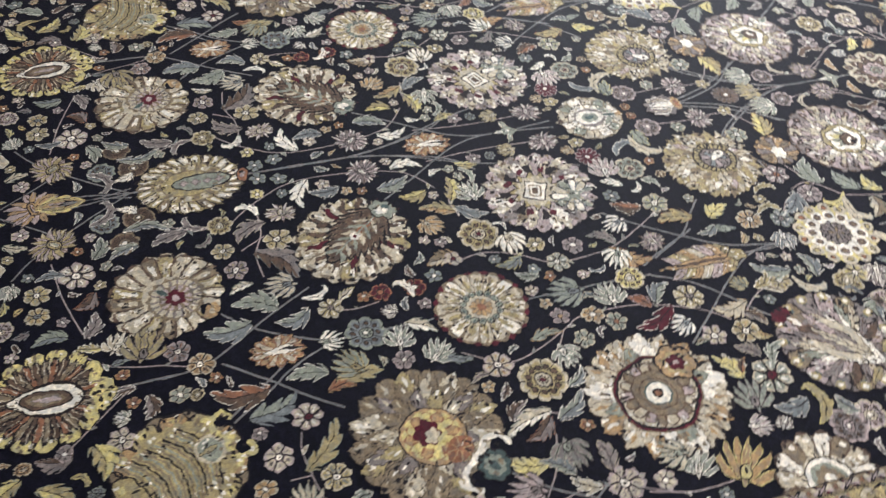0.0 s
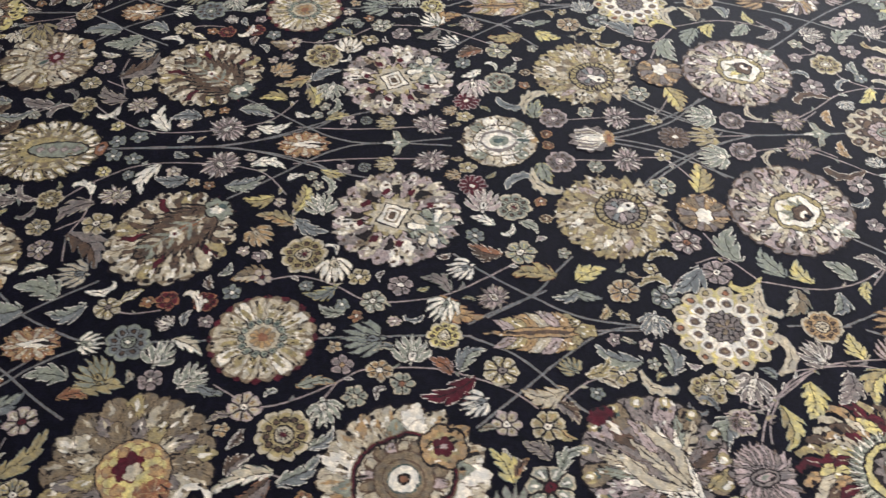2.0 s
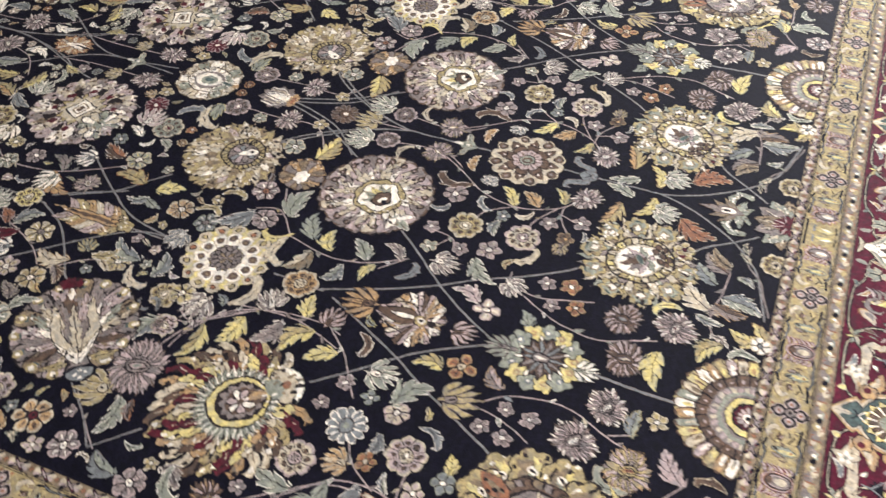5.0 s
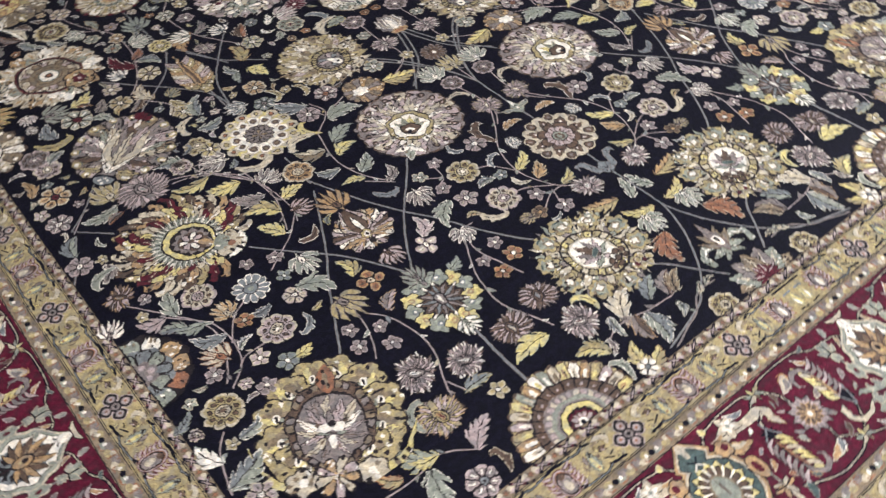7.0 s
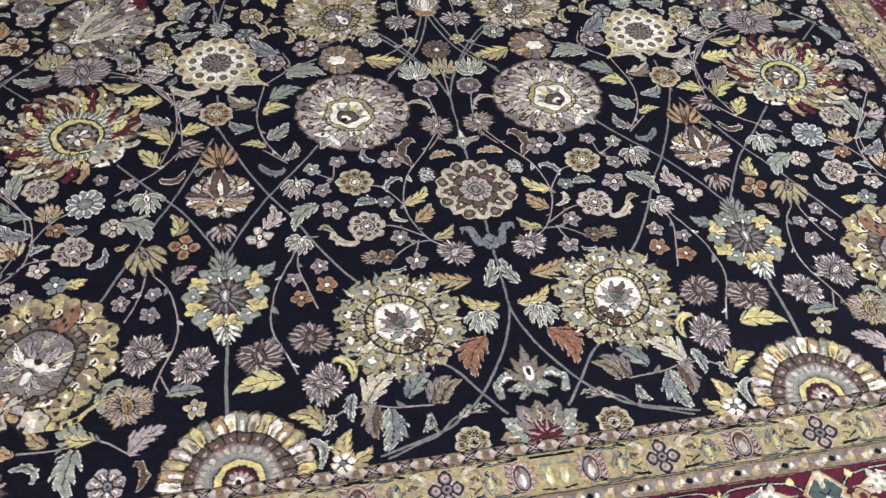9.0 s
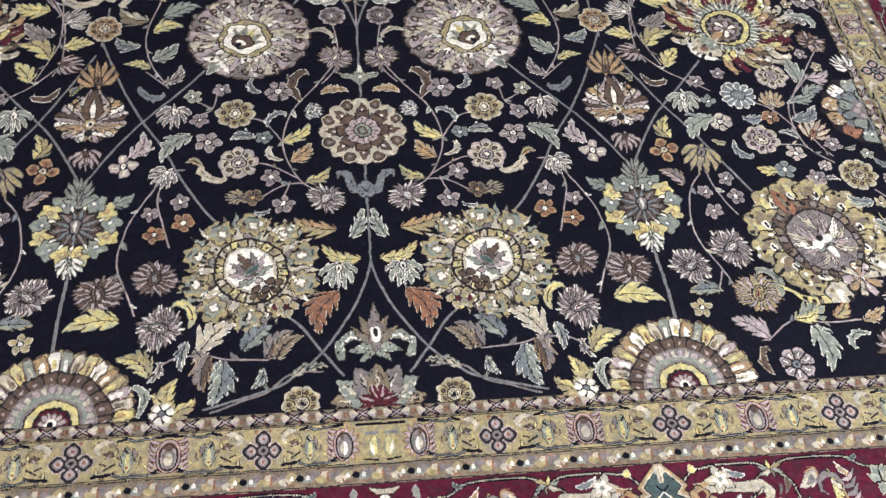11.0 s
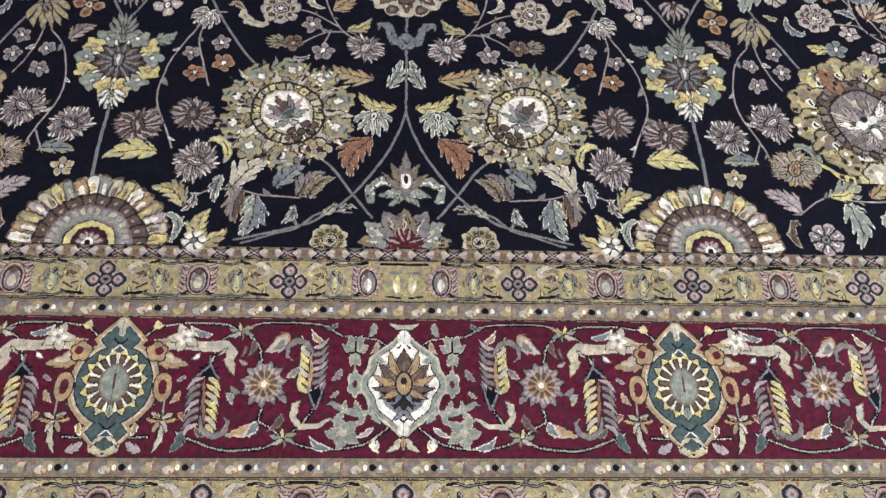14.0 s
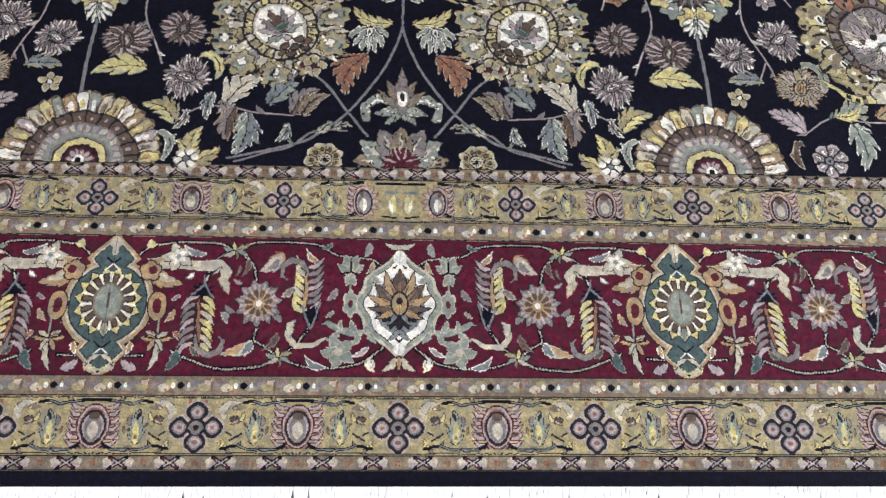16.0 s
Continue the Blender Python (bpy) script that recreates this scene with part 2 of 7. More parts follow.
    def flecks(self, seed, n=64, m=15, dark=0.10, light=0.09):
        """Single knots and short rows of other wool that break up the large petals."""
        r, a = self.polar(1, 1, 0, 0)
        ia, ir = np.floor((a + 0.15 * r) * n / math.tau), np.floor(r * m)
        q = np.sin(ia * 12.9898 + ir * 78.233 + seed) * 43758.5453
        q = q - np.floor(q)
        thin = np.abs(((a + 0.15 * r) * n / math.tau) % 1.0 - 0.5) < 0.30
        rim = (r > 0.42) & thin
        bright = np.isin(self.cells, [TINTS.index(c) for c in "bgyisop"])
        self.paint("d", rim & (q < dark), True)
        self.paint("i", rim & bright & (q > 1 - light), True)
        self.paint("z", rim & bright & (q > dark) & (q < dark + 0.12), True)
        return self

    def mesh(self, name, z):
        """Runs of equal knots along a row become one face each; equal runs in neighbouring rows grow together."""
        verts, faces, slots, used, open_runs = [], [], [], [], {}

        def close(run, top):
            a, b, key, low = run
            xa, xb = self.x0 + a * KNOT, self.x0 + b * KNOT
            n = len(verts)
            verts.extend(((xa, self.y0 + low * KNOT, z), (xb, self.y0 + low * KNOT, z), (xb, self.y0 + top * KNOT, z), (xa, self.y0 + top * KNOT, z)))
            faces.append((n, n + 1, n + 2, n + 3))
            if key not in used:
                used.append(key)
            slots.append(used.index(key))

        rows = self.cells.shape[0]
        for j in range(rows + 1):
            runs = {}
            if j < rows:
                row = self.cells[j]
                cuts = np.flatnonzero(np.diff(row)) + 1
                edges = [0, *cuts.tolist(), len(row)]
                for a, b in zip(edges, edges[1:]):
                    if row[a]:
                        runs[(a, b, int(row[a]))] = j
            for key in list(open_runs):
                if key in runs:
                    runs[key] = open_runs[key]
                else:
                    close((*key, open_runs[key]), j)
            open_runs = runs
        me = bpy.data.meshes.new(name)
        me.from_pydata(verts, [], faces)
        for key in used:
            me.materials.append(WOOL[TINTS[key]])
        me.polygons.foreach_set("material_index", slots)
        me.update()
        return me


# ---- the room: plain surfaces that close the place ----
ROOM = (-4.2, 4.2, -4.0, 8.5)
x0, x1, y0, y1 = ROOM
PILE = -0.012
for name, box, mat in (
    ("floor", (x0 - 0.2, x1 + 0.2, y0 - 0.2, y1 + 0.2, PILE - 0.2, PILE), FLOOR),
    ("ceiling", (x0 - 0.2, x1 + 0.2, y0 - 0.2, y1 + 0.2, CEILING, CEILING + 0.2), PAINT),
    ("wall_west", (x0 - 0.2, x0, y0, y1, PILE, CEILING), PAINT),
    # east wall in four pieces round the opening added for the unseen lamp
    ("wall_east", (x1, x1 + 0.2, y0, EAST_OPENING[0], PILE, CEILING), PAINT),
    ("wall_east", (x1, x1 + 0.2, EAST_OPENING[1], y1, PILE, CEILING), PAINT),
    ("wall_east", (x1, x1 + 0.2, EAST_OPENING[0], EAST_OPENING[1], PILE, EAST_OPENING[2]), PAINT),
    ("wall_east", (x1, x1 + 0.2, EAST_OPENING[0], EAST_OPENING[1], EAST_OPENING[3], CEILING), PAINT),
    ("wall_south", (x0 - 0.2, x1 + 0.2, y0 - 0.2, y0, PILE, CEILING), PAINT),
    ("wall_north", (x0 - 0.2, x1 + 0.2, y1, y1 + 0.2, PILE, CEILING), PAINT),
):
    tagged(part(name, slab(*box), mat, None), kind="structure")

# ---- the rug ----
FIELD_X, FIELD_Y, MIDDLE = 1.11, -0.14, 2.80
END = 2 * MIDDLE - FIELD_Y
rug = tagged(new("rug"), "large hand-knotted wool rug, navy field of flowers, crimson border, white fringe", "rug")
rug.location = (0, 0, PILE)
BANDS = (("guard_stripe", 0.0, 0.024, "z"), ("inner_guard_border", 0.024, 0.100, "g"), ("inner_dotted_stripe", 0.100, 0.134, "z"),
         ("main_border", 0.134, 0.364, "c"), ("outer_dotted_stripe", 0.364, 0.396, "z"), ("outer_guard_border", 0.396, 0.484, "g"),
         ("outer_stripe", 0.484, 0.507, "z"), ("edge_band", 0.507, 0.533, "k"))
WIDE = 0.533


def on_rug(ob, parent):
    ob.parent = parent
    ob.matrix_parent_inverse = Matrix.Translation((0, 0, -PILE)) if parent is rug else Matrix.Identity(4)
    return ob


field = on_rug(part("field", slab(-FIELD_X, FIELD_X, FIELD_Y, END, PILE + 0.001, 0.0), WOOL["k"], None, "navy wool field"), rug)
on_rug(part("backing", slab(-FIELD_X - WIDE + 0.003, FIELD_X + WIDE - 0.003, FIELD_Y - WIDE + 0.003, END + WIDE - 0.003, PILE, PILE + 0.0009), SELVAGE, None, "woven cotton back"), rug)
LAID = []


def lay(name, me, x, y, parent=None, mirror=True, turn=0.0, flip=False, label=""):
    """Knots a motif into the field, and its mirror image across the long axis of the rug."""
    made = []
    for sx in ((1, -1) if mirror else (1,)):
        ob = new(name, me)
        ob.parent = parent or field
        ob.matrix_basis = pose(sx * x, y, 0, 0, 0, sx * turn) @ Matrix.Diagonal((-sx if flip else sx, 1, 1, 1))
        tagged(ob, label)
        made.append(ob)
    if parent is None:
        LAID.extend(made)
    return made[0]


COUNT = [0]


def level():
    COUNT[0] += 1
    return 0.0006 + (COUNT[0] % 30) * 0.00003


CELL = 0.004
TAKEN = np.zeros((800, 290), bool)


def take(K, x, y):
    """Notes the ground that a motif covers, for the fill of small leaves between."""
    j, i = np.nonzero(K.cells)
    gx = (np.abs(K.x0 + (i + 0.5) * KNOT + x) / CELL).astype(int)
    gy = ((K.y0 + (j + 0.5) * KNOT + y - FIELD_Y) / CELL).astype(int)
    ok = (gx < 290) & (gy >= 0) & (gy < 800)
    TAKEN[gy[ok], gx[ok]] = True


def place(name, K, x, y, label=""):
    take(K, x, y)
    sx, sy = round(x / KNOT) * KNOT, round(y / KNOT) * KNOT
    return lay(name, K.mesh(name, level()), sx, sy, mirror=abs(x) > 0.001, label=label)


# ---- the large flowers of the field ----
def big(name, x, y, turn, r, draw, label="", tall=1.15):
    K = Knots(r * tall, r * tall, turn, r)
    draw(K)
    if draw not in (ring_rosette, axis_rosette, sun_flower_head, half_rosette):
        K.flecks(len(label))
    return place(name, K, x, y, label)


def axis_rosette(K):
    K.lobes("d", 1.0, 1.0, 16, 0.10).lobes("b", 0.97, 0.97, 16, 0.11).rays("t", 16, 0.86, 0.97, 0.02, ph=0.5)
    K.dots("d", 8, 0.80, 0.135, ph=0.5).dots("w", 8, 0.80, 0.11, ph=0.5).dots("t", 8, 0.80, 0.05, ph=0.5)
    for k in range(8):
        a = math.tau * k / 8
        sx, cy = math.sin(a), math.cos(a)
        K.blade("w", "d", 0.2 * sx, 0.2 * cy, 0.84 * sx, 0.84 * cy, 0.62, 0, 3, 0.35)
        K.blade("i", "p", 0.42 * sx, 0.42 * cy, 0.68 * sx, 0.68 * cy, 0.42, 0, 0, 0)
    K.petals("w", 8, 0.2, 0.60, 0.12, "d", 0.4, ph=0.5)
    K.lobes("d", 0.42, 0.42, 8, 0.16).lobes("p", 0.39, 0.39, 8, 0.17).rays("w", 16, 0.16, 0.36, 0.012)
    K.oval("d", 0.20).oval("s", 0.17).oval("w", 0.12).oval("s", 0.06)


def garden_palmette(K):
    K.lobes("d", 0.90, 0.92, 9, 0.08).lobes("t", 0.86, 0.88, 9, 0.10)
    for ring, r0, r1, n in ((0, 0.5, 1.02, 34), (1, 0.46, 0.84, 30)):
        for k in range(n):
            a = math.tau * (k + 0.5 * ring) / n
            q = r1 * (1 + 0.06 * math.sin(7.3 * k))
            path = [(r0 * math.sin(a), r0 * math.cos(a)), (0.72 * q * math.sin(a + 0.03), 0.72 * q * math.cos(a + 0.03)), (q * math.sin(a), q * math.cos(a))]
            K.taper("d", path, 0.13, 0.5).taper("zbstbg"[k % 6], path, 0.13, -0.1)
    for k in range(9):
        a = radians(-144 + 36 * k)
        sx, cy = math.sin(a), math.cos(a)
        K.spikes("d", 0.25, 0.25, 7, 0.28, 0.82 * sx, 0.82 * cy, ph=0.2 * k).spikes("g", 0.235, 0.235, 7, 0.30, 0.82 * sx, 0.82 * cy, ph=0.2 * k).lobes("s", 0.15, 0.15, 5, 0.3, 0.82 * sx, 0.82 * cy, ph=a)
        K.lobes("z", 0.10, 0.10, 4, 0.3, 0.78 * sx, 0.78 * cy, ph=a).lobes("i", 0.065, 0.065, 4, 0.3, 0.78 * sx, 0.78 * cy, ph=a)
        K.stroke("e", [(0.94 * sx + 0.05 * cy, 0.94 * cy - 0.05 * sx), (0.94 * sx - 0.05 * cy, 0.94 * cy + 0.05 * sx)], 0.03)
    K.oval("d", 0.54, 0.60, 0, -0.02).petals("gbgy", 24, 0.72, 0.98, 0.20, "d", 0.06, rx=0.53, ry=0.59, cy=-0.02)
    K.oval("d", 0.385, 0.44, 0, 0.0).oval("b", 0.365, 0.42).oval("i", 0.33, 0.385)
    for a, c, q in ((-100, "s", 0.34), (100, "s", 0.34), (-60, "p", 0.36), (60, "p", 0.36), (-28, "t", 0.40), (28, "t", 0.40), (0, "w", 0.42)):
        K.blade(c, "d", 0, -0.14, q * math.sin(radians(a)), -0.08 + q * math.cos(radians(a)), 0.42, 0, 3, 0.4)
    K.blade("e", "s", -0.14, -0.02, 0.14, -0.02, 0.5)
    for x, y in ((0, -0.24), (-0.11, -0.33), (0.11, -0.33), (0, -0.42), (-0.2, -0.42), (0.2, -0.42), (-0.1, -0.51), (0.1, -0.51)):
        K.oval("d", 0.075, 0.06, x, y).oval("w" if y < -0.3 else "p", 0.058, 0.042, x, y)
    K.lobes("d", 0.25, 0.21, 6, 0.25, 0, -0.78).lobes("g", 0.22, 0.18, 6, 0.26, 0, -0.78).lobes("m", 0.12, 0.10, 5, 0.2, 0, -0.76).oval("y", 0.07, 0.06, 0.0, -0.95)


def half_rosette(K):
    up = math.pi * 0.5
    K.lobes("d", 1.0, 1.0, 26, 0.06).lobes("g", 0.985, 0.985, 26, 0.07)
    K.petals("iosybpgoiybs", 36, 0.66, 1.0, 0.18, "w", 0.45, span=up).petals("yibozi", 36, 0.72, 0.88, 0.6, "", 0.5, span=up)
    K.rays("d", 42, 0.66, 0.8, 0.004)
    K.lobes("d", 0.71, 0.71, 22, 0.06).petals("w", 22, 0.52, 0.70, 0.14, "d", 0.25, span=up).dots("p", 22, 0.60, 0.022, ph=0.5)
    K.oval("t", 0.53).petals("pb", 30, 0.42, 0.51, 0.35, "t", 0.3, span=up)
    K.oval("s", 0.42).oval("t", 0.36).oval("d", 0.325).oval("y", 0.31)
    K.oval("d", 0.235).spikes("c", 0.225, 0.225, 12, 0.2).petals("p", 12, 0.05, 0.18, 0.3, "w", 0.5).oval("i", 0.07).oval("k", 0.04)
    K.cells[K.v < -0.01] = 0


def sun_flower_head(K):
    for j in range(13):
        a = math.tau * j / 13
        key = "ssysysyysysys"[j]
        cx, cy = 0.76 * math.sin(a), 0.76 * math.cos(a)
        K.lobes("d", 0.31, 0.31, 5, 0.3, cx, cy, ph=j).lobes(key, 0.285, 0.285, 5, 0.32, cx, cy, ph=j)
        K.oval("o" if key == "y" else "a", 0.09, 0.09, cx, cy).oval("i" if key == "s" else "y", 0.04, 0.04, cx, cy)
    K.spikes("d", 0.68, 0.66, 13, 0.28).spikes("w", 0.60, 0.58, 13, 0.34)
    for k in range(13):
        a = math.tau * (k + 0.5) / 13
        K.blade("t" if k % 2 else "a", "d", 0.12 * math.sin(a), 0.12 * math.cos(a), 0.58 * math.sin(a), 0.58 * math.cos(a), 0.26, 0, 0, 0)
        if k % 2 == 0 or 4 < k < 9:
            K.blade("i", "d", 0.50 * math.sin(a), 0.50 * math.cos(a), 0.70 * math.sin(a), 0.70 * math.cos(a), 0.5, 0, 0, 0)
    K.oval("d", 0.16, 0.22, 0, 0.04).oval("t", 0.12, 0.18, 0, 0.04).oval("i", 0.04, 0.12, 0, 0.04)
    K.blade("s", "d", 0.0, 0.66, 0.4, 0.84, 0.45).blade("s", "d", 0.0, 0.66, -0.4, 0.84, 0.45).blade("t", "d", 0, 0.6, 0, 0.95, 0.5)


def tulip_palmette(K):
    K.lobes("d", 0.98, 0.90, 13, 0.12, 0, -0.05).lobes("p", 0.95, 0.87, 13, 0.13, 0, -0.05)
    K.petals("piobpw", 30, 0.30, 1.15, 0.22, "d", 0.2, cy=-0.28, clip=True)
    K.dots("d", 13, 0.86, 0.03, cy=-0.05)
    for sx in (-1, 1):
        for k, w in enumerate((0.5, 0.38, 0.26, 0.14)):
            K.stroke("d" if k % 2 == 0 else "p", [(0, -0.35), (sx * w, 0.1), (sx * w * 0.9, 0.5), (sx * 0.1, 0.95)], 0.05)
    K.blade("w", "d", 0, -0.3, 0, 1.0, 0.42, 0, 0, 0).blade("i", "d", 0, -0.15, 0, 0.65, 0.26, 0, 0, 0)
    K.oval("d", 0.22, 0.22, 0, -0.28).oval("g", 0.19, 0.19, 0, -0.28).oval("i", 0.12, 0.12, 0, -0.28).oval("d", 0.07, 0.07, 0, -0.28)
    K.blade("i", "d", 0, -0.6, 0.5, -0.75, 0.35).blade("i", "d", 0, -0.6, -0.5, -0.75, 0.35).oval("d", 0.13, 0.15, 0, -0.62)
    for sx in (-1, 1):
        for k in range(3):
            K.blade("o", "w", sx * 0.1, -0.35, sx * (0.9 - 0.2 * k), -0.35 - 0.2 * k, 0.2)


def flame_palmette(K):
    K.oval("t", 0.80, 0.80)
    for ring, colours, r0, r1, n in ((0, "bwgmob", 0.50, 1.04, 29), (1, "gmybwo", 0.44, 0.84, 27), (2, "ymyomb", 0.40, 0.68, 25)):
        for k in range(n):
            a = radians(-160 + 320 * (k + 0.5 * (ring % 2)) / n)
            s = math.copysign(1, a)
            wave = 1 + 0.05 * math.sin(5 * k + ring)
            path = [(r * math.sin(a + b * s), r * math.cos(a + b * s)) for r, b in ((r0, 0), (0.6 * r0 + 0.4 * r1 * wave, 0.05), (0.2 * r0 + 0.8 * r1 * wave, 0.0), (r1 * wave, -0.10), (r1 * wave * 0.97, -0.17))]
            c = colours[k % 6]
            K.taper("d", path, 0.12, 0.8).taper(c, path, 0.12, -0.1).stroke("b" if c in "wmt" else "w", path[1:3], 0.0)
    K.spikes("d", 0.60, 0.60, 34, 0.16, 0, -0.06).spikes("s", 0.58, 0.58, 34, 0.18, 0, -0.06).rays("i", 34, 0.40, 0.56, 0.007, cy=-0.06).rays("d", 34, 0.40, 0.56, 0.004, cy=-0.06, ph=0.5)
    K.oval("d", 0.41, 0.43, 0, -0.10).oval("y", 0.38, 0.40, 0, -0.10).oval("d", 0.31, 0.33, 0, -0.13)
    K.spikes("t", 0.29, 0.31, 12, 0.2, 0, -0.14).lobes("w", 0.22, 0.25, 7, 0.2, 0, -0.16)
    K.petals("ip", 7, 0.05, 0.2, 0.3, "d", 0.5, cy=-0.14).oval("o", 0.07, 0.12, 0.0, -0.36)
    K.lobes("d", 0.32, 0.24, 5, 0.2, 0, -0.74).lobes("b", 0.29, 0.21, 5, 0.2, 0, -0.74).oval("s", 0.17, 0.12, 0, -0.60)
    K.blade("i", "s", 0, -0.98, 0.34, -0.78, 0.3).blade("i", "s", 0, -0.98, -0.34, -0.78, 0.3).oval("r", 0.06, 0.06, 0, -0.76)


def hooked_palmette(K):
    K.lobes("d", 1.03, 1.0, 22, 0.11).lobes("t", 1.0, 0.97, 22, 0.12)
    K.petals("pbpt", 22, 0.62, 0.98, 0.12, "w", 0.35, curl=0.25)
    K.dots("d", 22, 0.82, 0.066, ph=0.1).dots("w", 22, 0.82, 0.046, ph=0.1).dots("p", 22, 0.82, 0.02, ph=0.1)
    for ring, r0, r1, n, cols in ((0, 0.45, 0.80, 38, "bptbp"), (1, 0.40, 0.62, 32, "bpib")):
        for k in range(n):
            a = math.tau * (k + 0.5 * ring) / n
            path = [(r * math.sin(a + t), -0.05 + r * math.cos(a + t)) for r, t in ((r0, 0), (0.5 * (r0 + r1), 0.06), (r1, 0.0))]
            K.taper("d", path, 0.10, 0.5).taper(cols[k % len(cols)], path, 0.10, -0.3)
    K.lobes("d", 0.45, 0.44, 9, 0.06, 0, -0.10).lobes("g", 0.43, 0.42, 9, 0.07, 0, -0.10).lobes("d", 0.38, 0.36, 5, 0.16, 0, -0.1).lobes("i", 0.36, 0.34, 5, 0.17, 0, -0.1)
    for a in (-70, -35, 0, 35, 70):
        K.blade("s" if a else "y", "g", 0, -0.2, 0.3 * math.sin(radians(a)), -0.1 + 0.3 * math.cos(radians(a)), 0.42, 0, 3, 0.35, "w")
    K.lobes("d", 0.2, 0.17, 5, 0.2, 0, -0.18).lobes("w", 0.17, 0.14, 5, 0.2, 0, -0.18).oval("i", 0.08, 0.05, 0, -0.2).oval("k", 0.04, 0.06, 0, -0.27)
    K.blade("s", "i", 0, -0.62, 0, -1.08, 0.5).blade("i", "t", 0, -0.7, 0.3, -0.85, 0.4).blade("i", "t", 0, -0.7, -0.3, -0.85, 0.4)


def ring_rosette(K):
    K.lobes("d", 1.0, 1.0, 14, 0.10).lobes("y", 0.975, 0.975, 14, 0.11)
    K.dots("b", 14, 0.84, 0.15).dots("d", 14, 0.84, 0.075).dots("r", 7, 0.84, 0.055).dots("g", 7, 0.84, 0.055, ph=0.5)
    K.petals("i", 12, 0.36, 0.76, 0.08, "b", 0.5).dots("t", 12, 0.57, 0.10, ph=0.5).dots("w", 12, 0.57, 0.075, ph=0.5).dots("z", 12, 0.57, 0.035, ph=0.5)
    K.lobes("d", 0.39, 0.39, 12, 0.14).lobes("t", 0.365, 0.365, 12, 0.15).petals("t", 12, 0.17, 0.34, 0.3, "d", 0.5)
    K.petals("tz", 8, 0.0, 0.2, 0.25, "d", 0.5)


def gold_fan_palmette(K):
    K.lobes("d", 0.99, 0.99, 24, 0.08).lobes("g", 0.96, 0.96, 24, 0.09)
    for ring, r0, r1, n, cols in ((0, 0.52, 1.0, 26, "bgbgzb"), (1, 0.42, 0.82, 25, "gbibpgb"), (2, 0.36, 0.62, 22, "bzgb")):
        for k in range(n):
            a = math.tau * (k + 0.5 * (ring % 2)) / n
            s = math.copysign(1, math.sin(a))
            q = r1 * (1 + 0.05 * math.sin(5 * k))
            path = [(r * math.sin(a + b * s), -0.06 + r * math.cos(a + b * s)) for r, b in ((r0, 0.10), (0.5 * (r0 + q), 0.02), (q, -0.10))]
            K.taper("z", path, 0.19, 0.5).taper(cols[k % len(cols)], path, 0.16, -0.3)
            if k % 2 == 0 and ring == 0:
                K.oval("d", 0.035, 0.035, 0.86 * math.sin(a), -0.05 + 0.86 * math.cos(a))
    K.oval("d", 0.46, 0.44, 0, -0.22).oval("g", 0.43, 0.41, 0, -0.22).rays("d", 26, 0.72, 1.0, 0.03, 0.43, 0.41, 0, -0.22).oval("d", 0.33, 0.31, 0, -0.22)
    K.oval("t", 0.30, 0.28, 0, -0.22).petals("apt", 9, 0.02, 0.28, 0.2, "d", 0.5, cy=-0.2).blade("i", "d", 0, -0.50, 0, -0.10, 0.6, 0, 3, 0.2).oval("d", 0.04, 0.04, 0, -0.38)
    K.lobes("d", 0.22, 0.15, 5, 0.2, 0, -0.84).lobes("b", 0.2, 0.13, 5, 0.2, 0, -0.84).rays("w", 5, 0.2, 1, 0.04, 0.2, 0.13, 0, -0.84)


def jewel_palmette(K):
    K.lobes("d", 1.02, 1.0, 22, 0.09).lobes("p", 0.99, 0.97, 22, 0.10)
    for ring, r0, r1, n, cols in ((0, 0.60, 1.0, 26, "bpibtb"), (1, 0.48, 0.84, 24, "pbitzb")):
        for k in range(n):
            a = math.tau * (k + 0.5 * ring) / n
            q = r1 * (1 + 0.04 * math.sin(5 * k))
            sx, cy = math.sin(a), math.cos(a)
            K.blade(cols[k % 6], "t", r0 * sx, r0 * cy, q * sx, q * cy, 0.60, 0.08, 3, 0.3)
            K.oval("w" if k % 3 else "i", 0.03, 0.03, (q - 0.12) * sx, (q - 0.12) * cy)
    for k in range(7):
        a = radians(-150 + 42 * k)
        K.taper("d", [(0.46 * math.sin(a), 0.46 * math.cos(a)), (0.62 * math.sin(a + 0.06), 0.62 * math.cos(a + 0.06)), (0.70 * math.sin(a - 0.1), 0.70 * math.cos(a - 0.1))], 0.13, 0.3)
        K.lobes("m", 0.085, 0.06, 4, 0.3, 0.56 * math.sin(a + 0.3), 0.56 * math.cos(a + 0.3), ph=a)
    K.spikes("d", 0.52, 0.49, 13, 0.28, 0, 0.05).spikes("g", 0.48, 0.45, 13, 0.30, 0, 0.05).spikes("b", 0.40, 0.37, 11, 0.2, 0, 0.05)
    for key, w, h in (("d", 0.225, 0.195), ("i", 0.20, 0.17), ("z", 0.14, 0.115), ("i", 0.11, 0.085), ("w", 0.075, 0.055)):
        K.paint(key, (np.abs(K.u) < w) & (np.abs(K.v - 0.07) < h))
    K.petals("isb", 11, 0.05, 0.44, 0.2, "d", 0.5, cy=-0.60, span=2.6).oval("s", 0.1, 0.1, 0, -0.60).rays("a", 11, 0.1, 0.4, 0.008, cy=-0.60)


